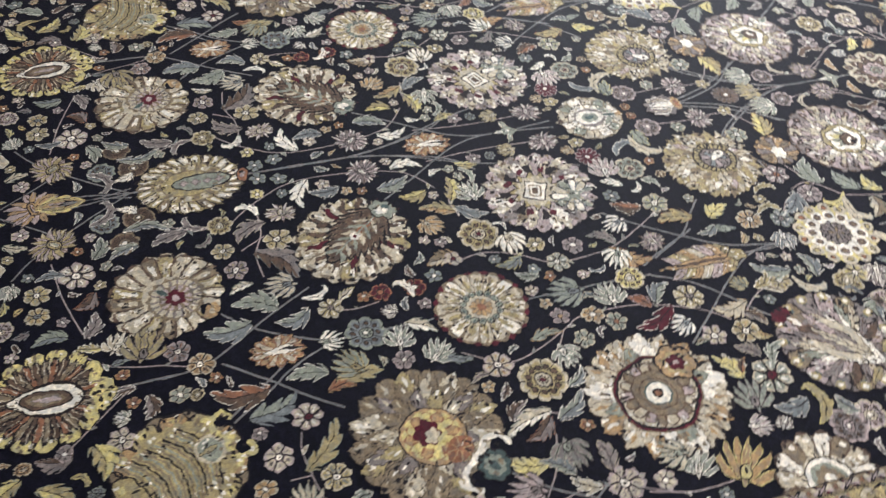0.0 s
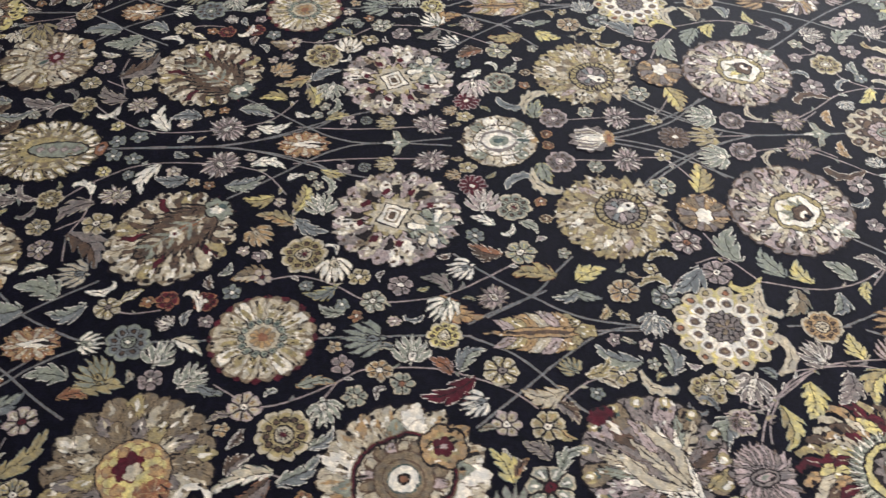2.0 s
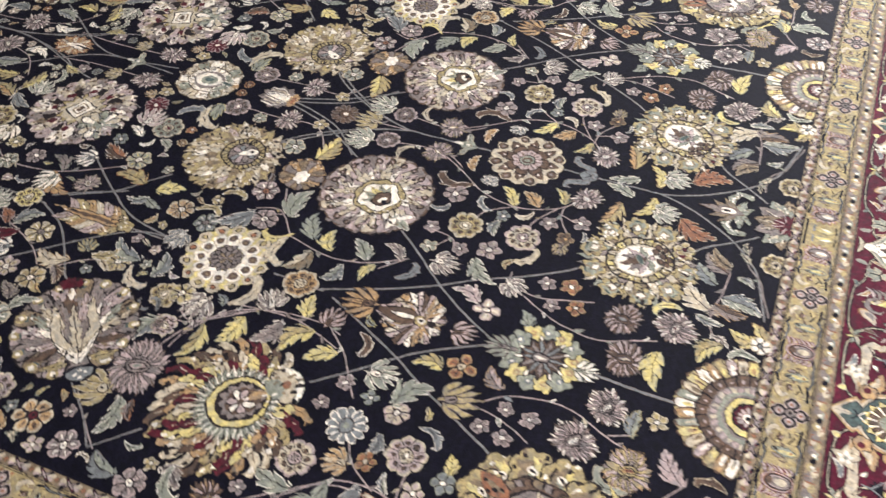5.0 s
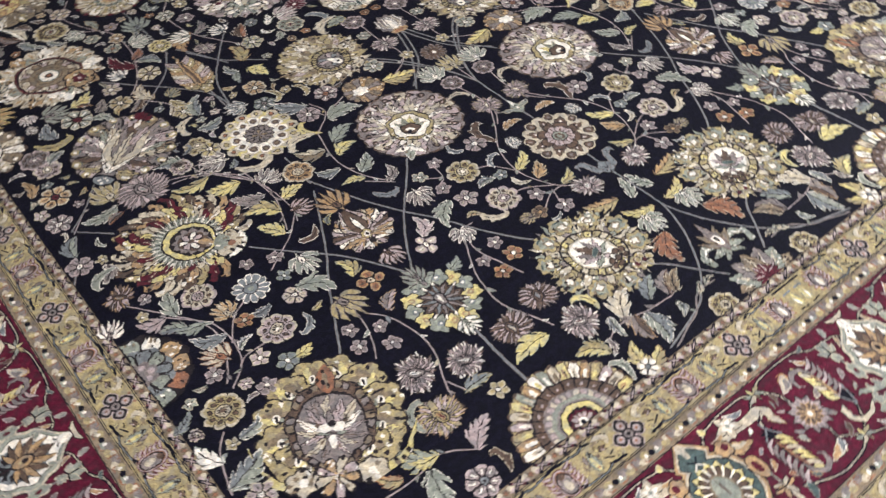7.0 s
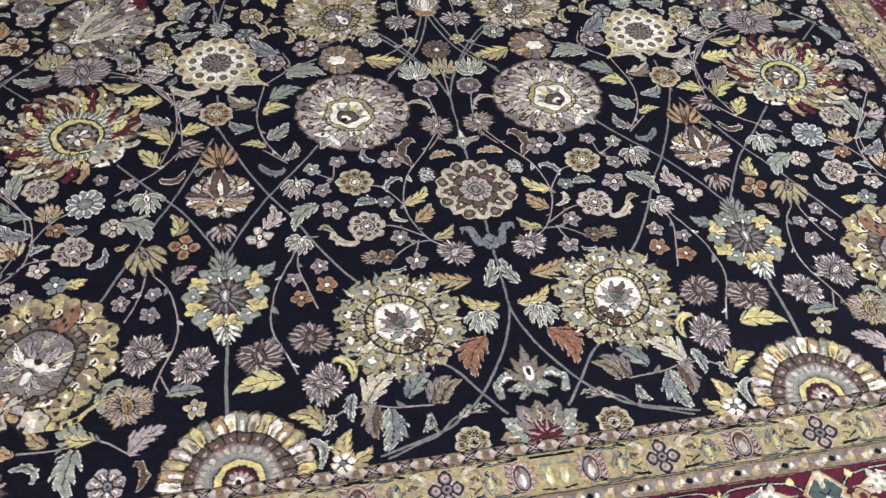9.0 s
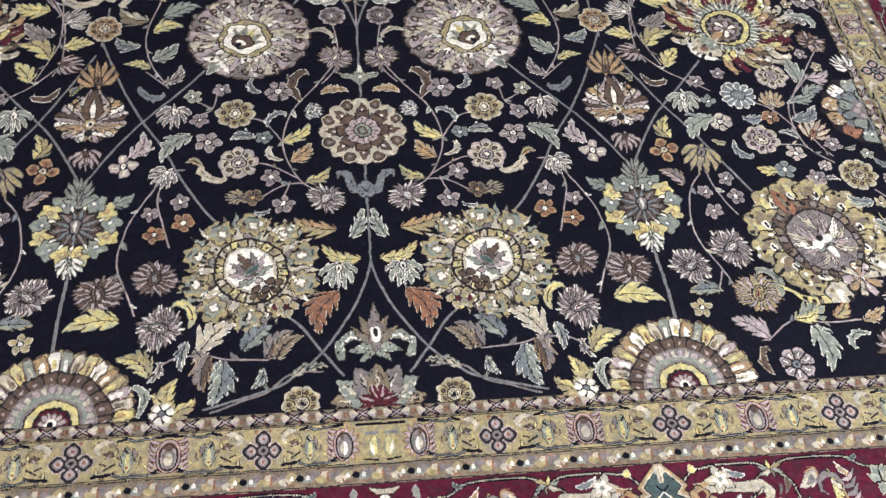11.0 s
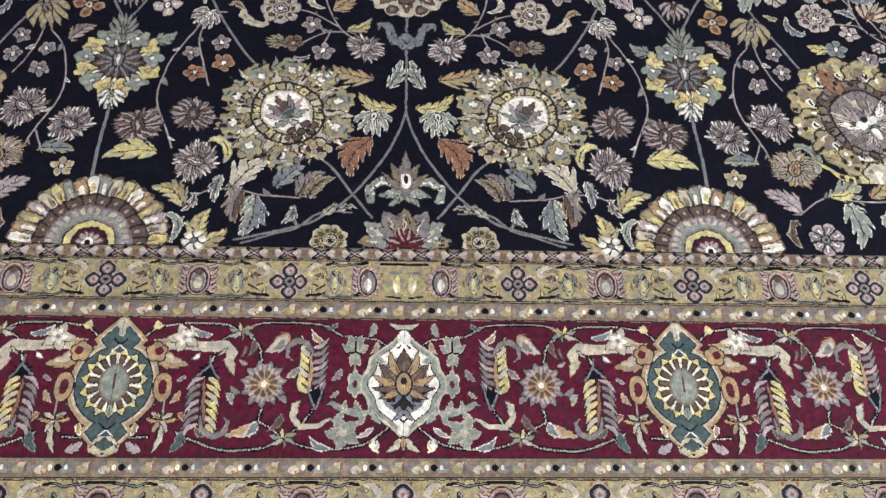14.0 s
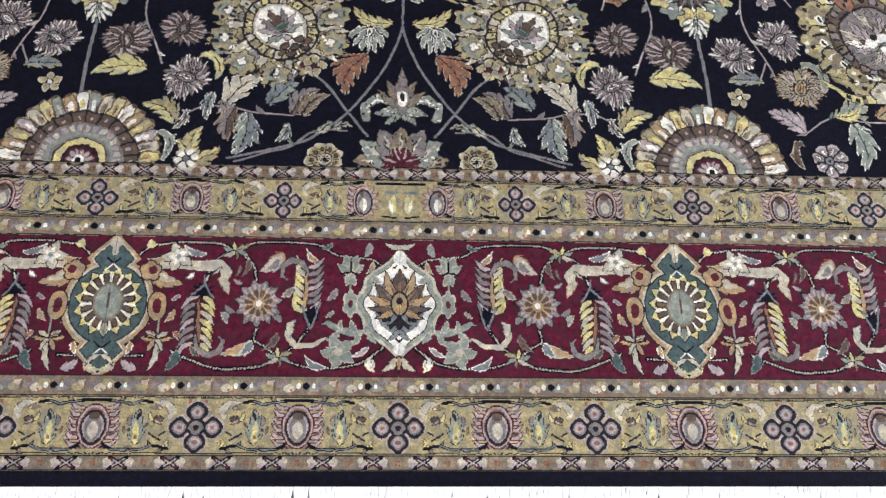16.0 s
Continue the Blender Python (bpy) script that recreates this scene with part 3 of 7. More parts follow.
def white_axis_flower(K):
    K.lobes("d", 1.0, 1.0, 12, 0.14).lobes("b", 0.97, 0.97, 12, 0.15).petals("bsi", 12, 0.55, 0.95, 0.15, "z", 0.45)
    K.oval("d", 0.6, 0.66).oval("i", 0.57, 0.63).petals("i", 16, 0.78, 1.0, 0.2, "b", 0.3, rx=0.57, ry=0.63)
    K.oval("t", 0.42, 0.46).oval("i", 0.30, 0.40, 0, 0.02).oval("s", 0.2, 0.25).oval("e", 0.08, 0.14)
    K.blade("s", "i", 0, -0.75, 0.42, -0.3, 0.4).blade("s", "i", 0, -0.75, -0.42, -0.3, 0.4).blade("e", "i", 0, -0.8, 0, -0.3, 0.35)
    K.oval("o", 0.13, 0.1, 0, -0.88).blade("b", "d", 0, 0.7, 0, 1.1, 0.5).oval("w", 0.08, 0.1, 0, 0.9)


def brown_serrate_palmette(K):
    K.lobes("d", 0.97, 1.03, 19, 0.10).lobes("b", 0.94, 1.0, 19, 0.11)
    K.petals("bgbb", 19, 0.50, 0.99, 0.12, "z", 0.3, cy=-0.25, ry=1.2, clip=True)
    for k in range(16):
        a = radians(-165 + 330 * k / 15)
        s = math.copysign(1, a)
        path = [(r * math.sin(a + b * s), -0.15 + 1.08 * r * math.cos(a + b * s)) for r, b in ((0.34, -0.12), (0.52, 0.06), (0.64, -0.03), (0.76, 0.06), (0.86, 0.0))]
        K.taper("d", path, 0.10, 0.3).taper("w" if k % 3 else "m", path, 0.10, -0.3)
        K.oval("d", 0.045, 0.045, 0.86 * math.sin(a + 0.09), -0.02 + 0.92 * math.cos(a + 0.09))
        K.stroke("i", [(0.70 * math.sin(a + 0.08), -0.08 + 0.75 * math.cos(a + 0.08)), (0.82 * math.sin(a + 0.08), -0.05 + 0.86 * math.cos(a + 0.08))], 0.04)
    K.blade("d", "d", 0, -0.85, 0, 0.66, 0.74, 0, 9, 0.35).blade("w", "z", 0, -0.82, 0, 0.60, 0.66, 0, 9, 0.35).blade("z", "w", 0, -0.75, 0, 0.35, 0.36, 0, 6, 0.4).blade("r", "w", 0, -0.7, 0, 0.2, 0.16, 0, 4, 0.3)
    for sx in (-1, 1):
        for k in range(6):
            y = -0.55 + 0.17 * k
            K.taper("s" if k % 2 else "b", [(sx * 0.02, y), (sx * 0.13, y + 0.10), (sx * (0.27 - 0.02 * k), y + 0.22)], 0.07, 0.0)
    K.stroke("s", [(0, -0.7), (0, 0.4)], 0.03).lobes("i", 0.1, 0.1, 5, 0.3, 0, -0.1).oval("m", 0.04, 0.04, 0, -0.1)
    K.lobes("d", 0.30, 0.22, 6, 0.25, 0, -0.88).lobes("s", 0.27, 0.19, 6, 0.26, 0, -0.88).lobes("i", 0.12, 0.09, 5, 0.25, 0, -0.84).oval("e", 0.06, 0.05, 0, -0.95)


def cream_rosette(K):
    K.spikes("m", 1.02, 1.02, 16, 0.12, ph=0.5)
    K.lobes("z", 0.93, 0.93, 16, 0.08).petals("bibb", 16, 0.3, 0.99, 0.10, "z", 0.4).petals("g", 16, 0.42, 0.84, 0.5, "", 0.6)
    K.rays("z", 16, 0.4, 0.8, 0.008).dots("m", 16, 0.94, 0.05)
    K.oval("b", 0.47).dots("d", 14, 0.38, 0.085).dots("s", 14, 0.38, 0.066).dots("e", 14, 0.38, 0.03)
    K.oval("b", 0.26).petals("o", 10, 0.08, 0.24, 0.3, "z", 0.5).oval("r", 0.09)


def medallion_palmette(K):
    K.lobes("d", 1.03, 1.0, 16, 0.12).lobes("b", 1.0, 0.97, 16, 0.13)
    for r0, r1, n, cols, off in ((0.60, 1.04, 18, "bobi", 0.0), (0.48, 0.84, 16, "bisb", 0.5)):
        for k in range(n):
            a = math.tau * (k + off) / n
            sx, cy = math.sin(a), math.cos(a)
            K.blade(cols[k % 4], "w", r0 * sx, r0 * cy, r1 * sx, r1 * cy, 0.8, 0.05, 3, 0.3)
            K.blade("i" if k % 2 else "o", cols[k % 4], (r0 + 0.16) * sx, (r0 + 0.16) * cy, (r1 - 0.06) * sx, (r1 - 0.06) * cy, 0.4, 0, 2, 0.3)
    K.lobes("z", 0.62, 0.66, 5, 0.06).lobes("m", 0.60, 0.64, 5, 0.06).lobes("d", 0.57, 0.61, 5, 0.06).lobes("b", 0.535, 0.575, 5, 0.06).petals("pzb", 18, 0.34, 0.52, 0.25, "w", 0.45)
    K.oval("w", 0.38, 0.36).oval("z", 0.36, 0.34).oval("w", 0.27, 0.25).oval("z", 0.25, 0.23).oval("e", 0.19).oval("i", 0.165).oval("d", 0.075).oval("r", 0.045)
    K.lobes("d", 0.33, 0.31, 6, 0.16, 0, -0.62).lobes("o", 0.30, 0.28, 6, 0.18, 0, -0.62).lobes("g", 0.2, 0.19, 6, 0.2, 0, -0.62).lobes("m", 0.15, 0.14, 5, 0.25, 0, -0.62).oval("p", 0.04, 0.04, 0, -0.62)


def golden_eye_palmette(K):
    K.lobes("d", 1.04, 1.02, 15, 0.12).lobes("z", 1.02, 1.0, 15, 0.13)
    for r0, r1, n, cols, off in ((0.62, 1.04, 17, "zbzg", 0.0), (0.50, 0.86, 15, "bztz", 0.5), (0.36, 0.70, 13, "zbgt", 0.2)):
        for k in range(n):
            a = math.tau * (k + off) / n
            sx, cy = math.sin(a), math.cos(a)
            K.blade(cols[k % 4], "d", r0 * sx, r0 * cy, r1 * sx, r1 * cy, 0.75, 0.05, 3, 0.35)
            K.blade("i" if k % 2 else "b", cols[k % 4], (r0 + 0.14) * sx, (r0 + 0.14) * cy, (r1 - 0.06) * sx, (r1 - 0.06) * cy, 0.4, 0, 2, 0.3)
    K.oval("d", 0.43, 0.46, 0, -0.1).oval("o", 0.41, 0.44, 0, -0.1).lobes("y", 0.38, 0.40, 12, 0.12, 0, -0.08).petals("yo", 12, 0.2, 0.36, 0.2, "r", 0.5, cy=-0.08)
    K.lobes("m", 0.2, 0.2, 7, 0.2, 0, 0.0).lobes("b", 0.13, 0.1, 5, 0.25, 0, -0.08).oval("r", 0.22, 0.16, 0, -0.48).rays("o", 8, 0.2, 1, 0.05, 0.2, 0.16, 0, -0.48)
    for sx in (-1, 1):
        K.oval("k", 0.17, 0.13, sx * 0.32, -0.90).stroke("i", [(sx * 0.05, -0.72), (sx * 0.28, -0.70), (sx * 0.45, -0.82), (sx * 0.40, -0.98)], 0.08)
    K.lobes("d", 0.24, 0.24, 8, 0.15, 0, -0.97).lobes("e", 0.22, 0.22, 8, 0.15, 0, -0.97).lobes("s", 0.16, 0.16, 8, 0.2, 0, -0.97).oval("e", 0.06, 0.08, 0, -0.97)


def tree_palmette(K):
    K.lobes("d", 1.03, 1.05, 15, 0.13).lobes("t", 1.0, 1.02, 15, 0.14)
    K.petals("ptz", 15, 0.62, 1.04, 0.12, "d", 0.4, heart="e")
    for k in range(19):
        a = radians(-150 + 300 * k / 18)
        sx, cy = math.sin(a), math.cos(a)
        q = 0.86 + 0.06 * math.sin(3.7 * k)
        K.blade("tpwtbsp"[k % 7], "d", 0.3 * sx, -0.25 + 0.3 * cy, q * sx, -0.06 + q * cy, 0.36, 0.06 * math.copysign(1, a), 4, 0.4, "w")
    K.dots("g", 15, 0.93, 0.09, ph=0.5).dots("i", 15, 0.93, 0.045, ph=0.5)
    for sx in (-1, 1):
        for k in range(3):
            stem = [(sx * 0.02, -0.75 + 0.1 * k), (sx * (0.18 + 0.06 * k), -0.45 + 0.15 * k), (sx * (0.34 - 0.03 * k), -0.1 + 0.2 * k), (sx * (0.58 - 0.14 * k), 0.12 + 0.22 * k)]
            K.taper("d", stem, 0.15, 0.7).taper("iib"[k], stem, 0.14, 0)
    K.blade("b", "d", 0, -0.6, 0, 0.50, 0.22, 0, 5, 0.4).stroke("d", [(0, -0.7), (0, 0.3)], 0.02)
    K.lobes("m", 0.2, 0.17, 6, 0.2, 0, 0.95).blade("i", "m", 0, 0.85, 0.0, 0.55, 0.5)
    K.oval("k", 0.26, 0.17, 0, -0.98).oval("a", 0.2, 0.13, 0, -0.98).dots("i", 4, 0.07, 0.03, cy=-0.98)
    K.blade("g", "d", 0.15, -0.75, 0.62, -0.72, 0.4, 0, 4, 0.3, "d").blade("g", "d", -0.15, -0.75, -0.62, -0.72, 0.4, 0, 4, 0.3, "d")


def snail_palmette(K):
    K.lobes("d", 1.03, 1.0, 19, 0.08).lobes("b", 1.0, 0.97, 19, 0.09)
    K.petals("bgzb", 19, 0.45, 0.99, 0.16, "w", 0.25, cy=-0.1, ry=1.1, curl=0.15, clip=True)
    K.petals("bib", 19, 0.52, 0.86, 0.55, "", 0.5, cy=-0.1, ry=1.1, curl=0.15, clip=True)
    K.spikes("z", 0.52, 0.52, 16, 0.12, 0, -0.22).oval("b", 0.43, 0.43, 0, -0.22).rays("t", 18, 0.2, 0.44, 0.02, cy=-0.22).oval("z", 0.30, 0.30, 0, -0.22).oval("p", 0.28, 0.28, 0, -0.22).rays("z", 12, 0.10, 0.28, 0.03, cy=-0.22)
    K.lobes("m", 0.2, 0.19, 6, 0.25, 0, -0.2).oval("p", 0.07, 0.07, 0, -0.2).blade("e", "s", 0.0, -0.05, 0.0, 0.2, 0.5)
    K.oval("k", 0.14, 0.2, 0, -0.9).lobes("o", 0.2, 0.13, 5, 0.2, 0, -0.92).oval("b", 0.06, 0.05, 0, -0.92)


def olive_oval_palmette(K):
    K.spikes("d", 0.86, 1.05, 26, 0.10, lean=0.3).spikes("g", 0.84, 1.03, 26, 0.11, lean=0.3)
    K.petals("gzgb", 26, 0.62, 1.0, 0.15, "d", 0.4, rx=0.84, ry=1.03, curl=0.35, clip=True).petals("i", 26, 0.72, 0.95, 0.62, "", 0.4, rx=0.84, ry=1.03, curl=0.35)
    K.spikes("z", 0.58, 0.72, 26, 0.12).oval("g", 0.52, 0.66).petals("bz", 24, 0.7, 1.0, 0.2, "g", 0.4, rx=0.52, ry=0.66)
    K.oval("z", 0.36, 0.52, 0, 0.04).oval("g", 0.33, 0.49, 0, 0.04).oval("d", 0.23, 0.57, 0, -0.22).oval("s", 0.20, 0.53, 0, -0.22)
    for k in range(4):
        K.lobes("t", 0.1, 0.1, 4, 0.4, 0, 0.12 - 0.22 * k).lobes("p", 0.06, 0.06, 4, 0.4, 0, 0.12 - 0.22 * k)
    K.oval("d", 0.2, 0.12, 0, -0.98).oval("r", 0.18, 0.1, 0, -0.98).oval("p", 0.08, 0.05, 0, -0.98)


def corner_palmette(K):
    for sx in (-1, 1):
        for a, rr in ((14, 1.0), (46, 1.0), (78, 1.02), (108, 1.0), (138, 0.98)):
            cx, cy = rr * 0.72 * math.sin(radians(a)) * sx, rr * 0.76 * math.cos(radians(a))
            K.lobes("d", 0.36, 0.36, 7, 0.16, cx, cy, ph=a).lobes("g", 0.335, 0.335, 7, 0.18, cx, cy, ph=a).lobes("z", 0.2, 0.2, 5, 0.25, cx, cy)
            K.blade("y", "z", cx * 0.75, cy * 0.75, cx * 1.32, cy * 1.32, 0.6, 0.15 * sx, 3, 0.5).blade("s", "d", cx * 0.8, cy * 0.8, cx * 1.12, cy * 1.12, 0.5).oval("i", 0.05, 0.075, cx, cy).oval("d", 0.02, 0.05, cx, cy)
    K.lobes("d", 0.64, 0.74, 9, 0.05, 0, -0.04).lobes("w", 0.62, 0.72, 9, 0.05, 0, -0.04).petals("tzw", 30, 0.80, 0.98, 0.25, "d", 0.3, rx=0.62, ry=0.72, cy=-0.04).oval("d", 0.50, 0.58, 0, -0.10)
    K.oval("t", 0.47, 0.55, 0, -0.11)
    for k in range(15):
        a = radians(-154 + 22 * k)
        q = 0.50 + 0.04 * math.sin(4 * k)
        K.blade("pbtpib"[k % 6], "d", 0.1 * math.sin(a), -0.2 + 0.1 * math.cos(a), q * math.sin(a), -0.11 + 1.1 * q * math.cos(a), 0.34, 0.08 * math.copysign(1, a), 4, 0.45, "w")
    for a, c, q in ((-100, "s", 0.24), (100, "s", 0.24), (-55, "w", 0.30), (55, "w", 0.30), (-25, "p", 0.32), (25, "p", 0.32), (0, "t", 0.36)):
        K.blade(c, "d", 0, -0.22, q * math.sin(radians(a)), -0.16 + q * math.cos(radians(a)), 0.36, 0, 3, 0.4)
    K.oval("i", 0.10, 0.07, 0.08, -0.12).oval("i", 0.10, 0.07, -0.08, -0.12).oval("d", 0.05, 0.06, 0, -0.06).oval("i", 0.05, 0.10, 0, -0.35)
    K.blade("r", "w", 0, 0.45, 0, 0.98, 0.5, 0, 0, 0).blade("z", "r", 0, 0.5, 0, 0.9, 0.25, 0, 0, 0)
    for sx in (-1, 1):
        K.blade("g", "d", 0, -0.80, sx * 0.98, -0.30, 0.24, sx * 0.2, 0, 0).blade("y", "d", sx * 0.05, -0.88, sx * 1.15, -0.15, 0.12, sx * 0.28, 0, 0)
        K.lobes("d", 0.25, 0.23, 6, 0.2, sx * 0.45, -0.88).lobes("b", 0.22, 0.2, 6, 0.2, sx * 0.45, -0.88).oval("i", 0.06, 0.06, sx * 0.45, -0.88)
    K.petals("opb", 9, 0.0, 0.32, 0.2, "d", 0.5, cy=-0.88)


def yellow_tipped_palmette(K):
    K.lobes("d", 0.98, 1.03, 15, 0.14).lobes("w", 0.96, 1.01, 15, 0.15)
    K.petals("y", 15, 0.76, 1.02, 0.12, "d", 0.6, ph=0.5).petals("wrz", 30, 0.3, 0.86, 0.18, "d", 0.5, ph=0.5)
    K.rays("b", 44, 0.5, 0.84, 0.006).rays("d", 30, 0.45, 0.9, 0.006, ph=0.3)
    K.blade("d", "d", 0, -0.62, 0, 0.64, 0.56, 0, 0, 0).blade("i", "b", 0, -0.58, 0, 0.60, 0.50, 0, 0, 0).oval("d", 0.20, 0.40, 0, 0.0).oval("w", 0.175, 0.37).oval("z", 0.12, 0.30).blade("p", "t", 0, -0.25, 0, 0.25, 0.28, 0, 4, 0.2)
    K.lobes("y", 0.3, 0.2, 6, 0.2, 0, -0.9).dots("d", 5, 0.13, 0.04, cy=-0.9).oval("y", 0.15, 0.1, 0.35, -0.72).oval("y", 0.15, 0.1, -0.35, -0.72)


def olive_shell_palmette(K):
    K.lobes("d", 1.03, 1.0, 11, 0.16).lobes("z", 1.0, 0.97, 11, 0.17).petals("og", 11, 0.66, 0.98, 0.14, "d", 0.45, heart="y")
    K.spikes("g", 0.78, 0.8, 30, 0.06, 0, -0.04)
    for k in range(17):
        y = -0.45 + 0.066 * k
        K.stroke("dzsz"[k % 4], [(-0.6, y + 0.12), (-0.3, y - 0.02), (0, y - 0.08), (0.3, y - 0.02), (0.6, y + 0.12)], 0.03)
    K.oval("b", 0.26, 0.24, 0, -0.52).oval("s", 0.2, 0.17, 0, -0.5).blade("g", "d", 0, -0.62, 0, -0.3, 0.4)
    for sx in (-1, 1):
        K.oval("k", 0.17, 0.15, sx * 0.34, -0.9).stroke("y", [(0, -0.78), (sx * 0.2, -0.7), (sx * 0.42, -0.78), (sx * 0.45, -0.98), (sx * 0.28, -1.02)], 0.09)


def border_lily(K):
    for sx in (-1, 1):
        K.stroke("d", [(0, -0.15), (sx * 0.7, 0.05), (sx * 1.05, -0.2), (sx * 1.0, -0.6)], 0.30).stroke("s", [(0, -0.15), (sx * 0.7, 0.05), (sx * 1.05, -0.2), (sx * 1.0, -0.6)], 0.24).stroke("i", [(0.3 * sx, -0.1), (sx * 0.7, 0.0), (sx * 1.0, -0.25)], 0.06)
        for a, q in ((28, 0.95), (58, 0.85)):
            K.blade("z", "d", 0, -0.35, sx * q * math.sin(radians(a)), -0.1 + q * math.cos(radians(a)), 0.3).blade("t", "z", 0, -0.35, sx * 0.8 * q * math.sin(radians(a)), -0.1 + 0.8 * q * math.cos(radians(a)), 0.14)
        K.blade("s", "d", 0, -0.3, sx * 0.8, -0.5, 0.5).blade("s", "d", 0, -0.4, sx * 0.45, -0.85, 0.5)
    K.blade("t", "w", 0, -0.5, 0, 1.1, 0.3).oval("i", 0.16, 0.24, 0, 0.05).oval("d", 0.07, 0.15, 0, 0.1)


def border_fan(K):
    for k, a in enumerate((-82, 82, -56, 56, -28, 28, 0)):
        q = (0.98, 0.98, 1.0, 1.0, 0.95, 0.95, 0.92)[k]
        c = "zzssttz"[k]
        sx, cy = math.sin(radians(a)), math.cos(radians(a))
        K.blade(c, "d", 0, 0, q * sx, q * cy, 0.62, 0, 4, 0.2).blade("s" if c == "e" else "b", c, 0.2 * sx, 0.2 * cy, 0.8 * q * sx, 0.8 * q * cy, 0.3).blade("p", "b", 0.66 * sx, 0.66 * cy, 0.82 * q * sx, 0.82 * q * cy, 0.4)
    K.petals("m", 9, 0.0, 0.42, 0.06, "d", 0.4).rays("p", 9, 0.15, 0.45, 0.018, ph=0.5)
    K.cells[K.v < -0.02] = 0


def side_rosette(K):
    K.lobes("d", 1.0, 1.0, 11, 0.16).petals("oisro", 11, 0.55, 0.98, 0.12, "d", 0.5).lobes("a", 0.66, 0.66, 9, 0.2).petals("sa", 9, 0.25, 0.62, 0.2, "d", 0.5).lobes("t", 0.34, 0.34, 7, 0.2).dots("p", 6, 0.2, 0.07)
    K.cells[K.v < -0.02] = 0


def side_palmette(K):
    K.lobes("d", 1.0, 1.0, 15, 0.14).lobes("b", 0.97, 0.97, 15, 0.15).petals("bzi", 15, 0.5, 0.98, 0.12, "w", 0.45, curl=0.2).dots("i", 15, 0.8, 0.06)
    K.oval("d", 0.46).oval("i", 0.43).oval("s", 0.33).lobes("z", 0.27, 0.27, 8, 0.2).oval("i", 0.1)
    K.cells[K.v < -0.02] = 0


def heart_fan(K):
    K.lobes("d", 1.0, 1.0, 14, 0.10).lobes("o", 0.96, 0.96, 14, 0.11).petals("zot", 14, 0.3, 0.98, 0.18, "w", 0.3, cy=-0.2, ry=1.15, clip=True)
    K.lobes("d", 0.38, 0.42, 6, 0.3, 0, -0.2).lobes("i", 0.34, 0.38, 6, 0.3, 0, -0.2)


def rust_leaf_palmette(K):
    K.spikes("d", 0.78, 1.05, 13, 0.22, lean=0.1).spikes("o", 0.74, 1.01, 13, 0.24, lean=0.1).spikes("r", 0.56, 0.8, 13, 0.3).petals("bo", 13, 0.2, 0.7, 0.3, "r", 0.5, ry=1.3)
    K.blade("i", "d", 0, -0.7, 0, 0.5, 0.4, 0, 5, 0.3).blade("d", "d", 0, -0.9, 0, 0.0, 0.12, 0, 0, 0)


def striped_tulip(K):
    K.spikes("d", 0.9, 1.0, 11, 0.2).spikes("t", 0.86, 0.96, 11, 0.22)
    for sx in (-1, 1):
        for k in range(3):
            K.stroke("i" if k % 2 == 0 else "b", [(sx * 0.1, -0.6), (sx * (0.25 + 0.2 * k), 0.0), (sx * (0.15 + 0.2 * k), 0.6)], 0.07)
    K.blade("i", "d", 0, -0.6, 0, 0.7, 0.3, 0, 0, 0).lobes("o", 0.5, 0.25, 5, 0.1, 0, -0.75).oval("r", 0.3, 0.12, 0, -0.75)


def axis_calyx(K):
    K.lobes("d", 0.50, 0.62, 5, 0.2).lobes("s", 0.44, 0.56, 5, 0.2).blade("i", "s", 0, -0.3, 0, -1.0, 0.5)
    for sx in (-1, 1):
        horn = [(0, 0.1), (sx * 0.4, -0.05), (sx * 0.8, -0.1), (sx * 1.05, -0.3)]
        K.taper("b", horn, 0.34, 0.6).taper("s", horn, 0.30, -0.2)
    K.stroke("d", [(0, -0.4), (0, 0.4)], 0.02).oval("i", 0.08, 0.14, 0, -0.1)


def scroll_calyx(K):
    K.lobes("d", 0.46, 0.50, 5, 0.2, 0, -0.3).lobes("a", 0.40, 0.44, 5, 0.2, 0, -0.3).stroke("d", [(-0.2, -0.1), (0, -0.45), (0.2, -0.1)], 0.05)
    for sx in (-1, 1):
        horn = [(sx * 0.1, -0.5), (sx * 0.5, -0.35), (sx * 0.55, 0.1), (sx * 0.75, 0.5), (sx * 1.05, 0.5), (sx * 1.1, 0.25)]
        K.taper("t", horn, 0.30, 0.5).taper("a", horn, 0.28, -0.3)


def feather_palmette(K):
    for k in range(7):
        q = -0.75 + 0.22 * k
        for sx in (-1, 1):
            L = 0.50 - 0.05 * abs(k - 2)
            path = [(0, q - 0.1), (sx * L * 0.45, q + 0.02), (sx * L * 0.85, q + 0.16), (sx * L * 1.05, q + 0.36)]
            c = "gopbogp"[k]
            K.taper("d", path, 0.20, 0.5).taper(c, path, 0.20, -0.1).stroke("i" if k % 2 else "w", path[1:3], 0.0)
    K.taper("d", [(0, -1.0), (0, -0.4), (0, 0.3), (0, 1.1)], 0.26, 0.8).taper("o", [(0, -1.0), (0, -0.4), (0, 0.3), (0, 1.1)], 0.24, 0).taper("w", [(0, -0.7), (0, -0.2), (0, 0.3), (0, 0.8)], 0.1)
    K.lobes("d", 0.2, 0.24, 5, 0.2, 0, -0.9).lobes("g", 0.18, 0.21, 5, 0.2, 0, -0.9)


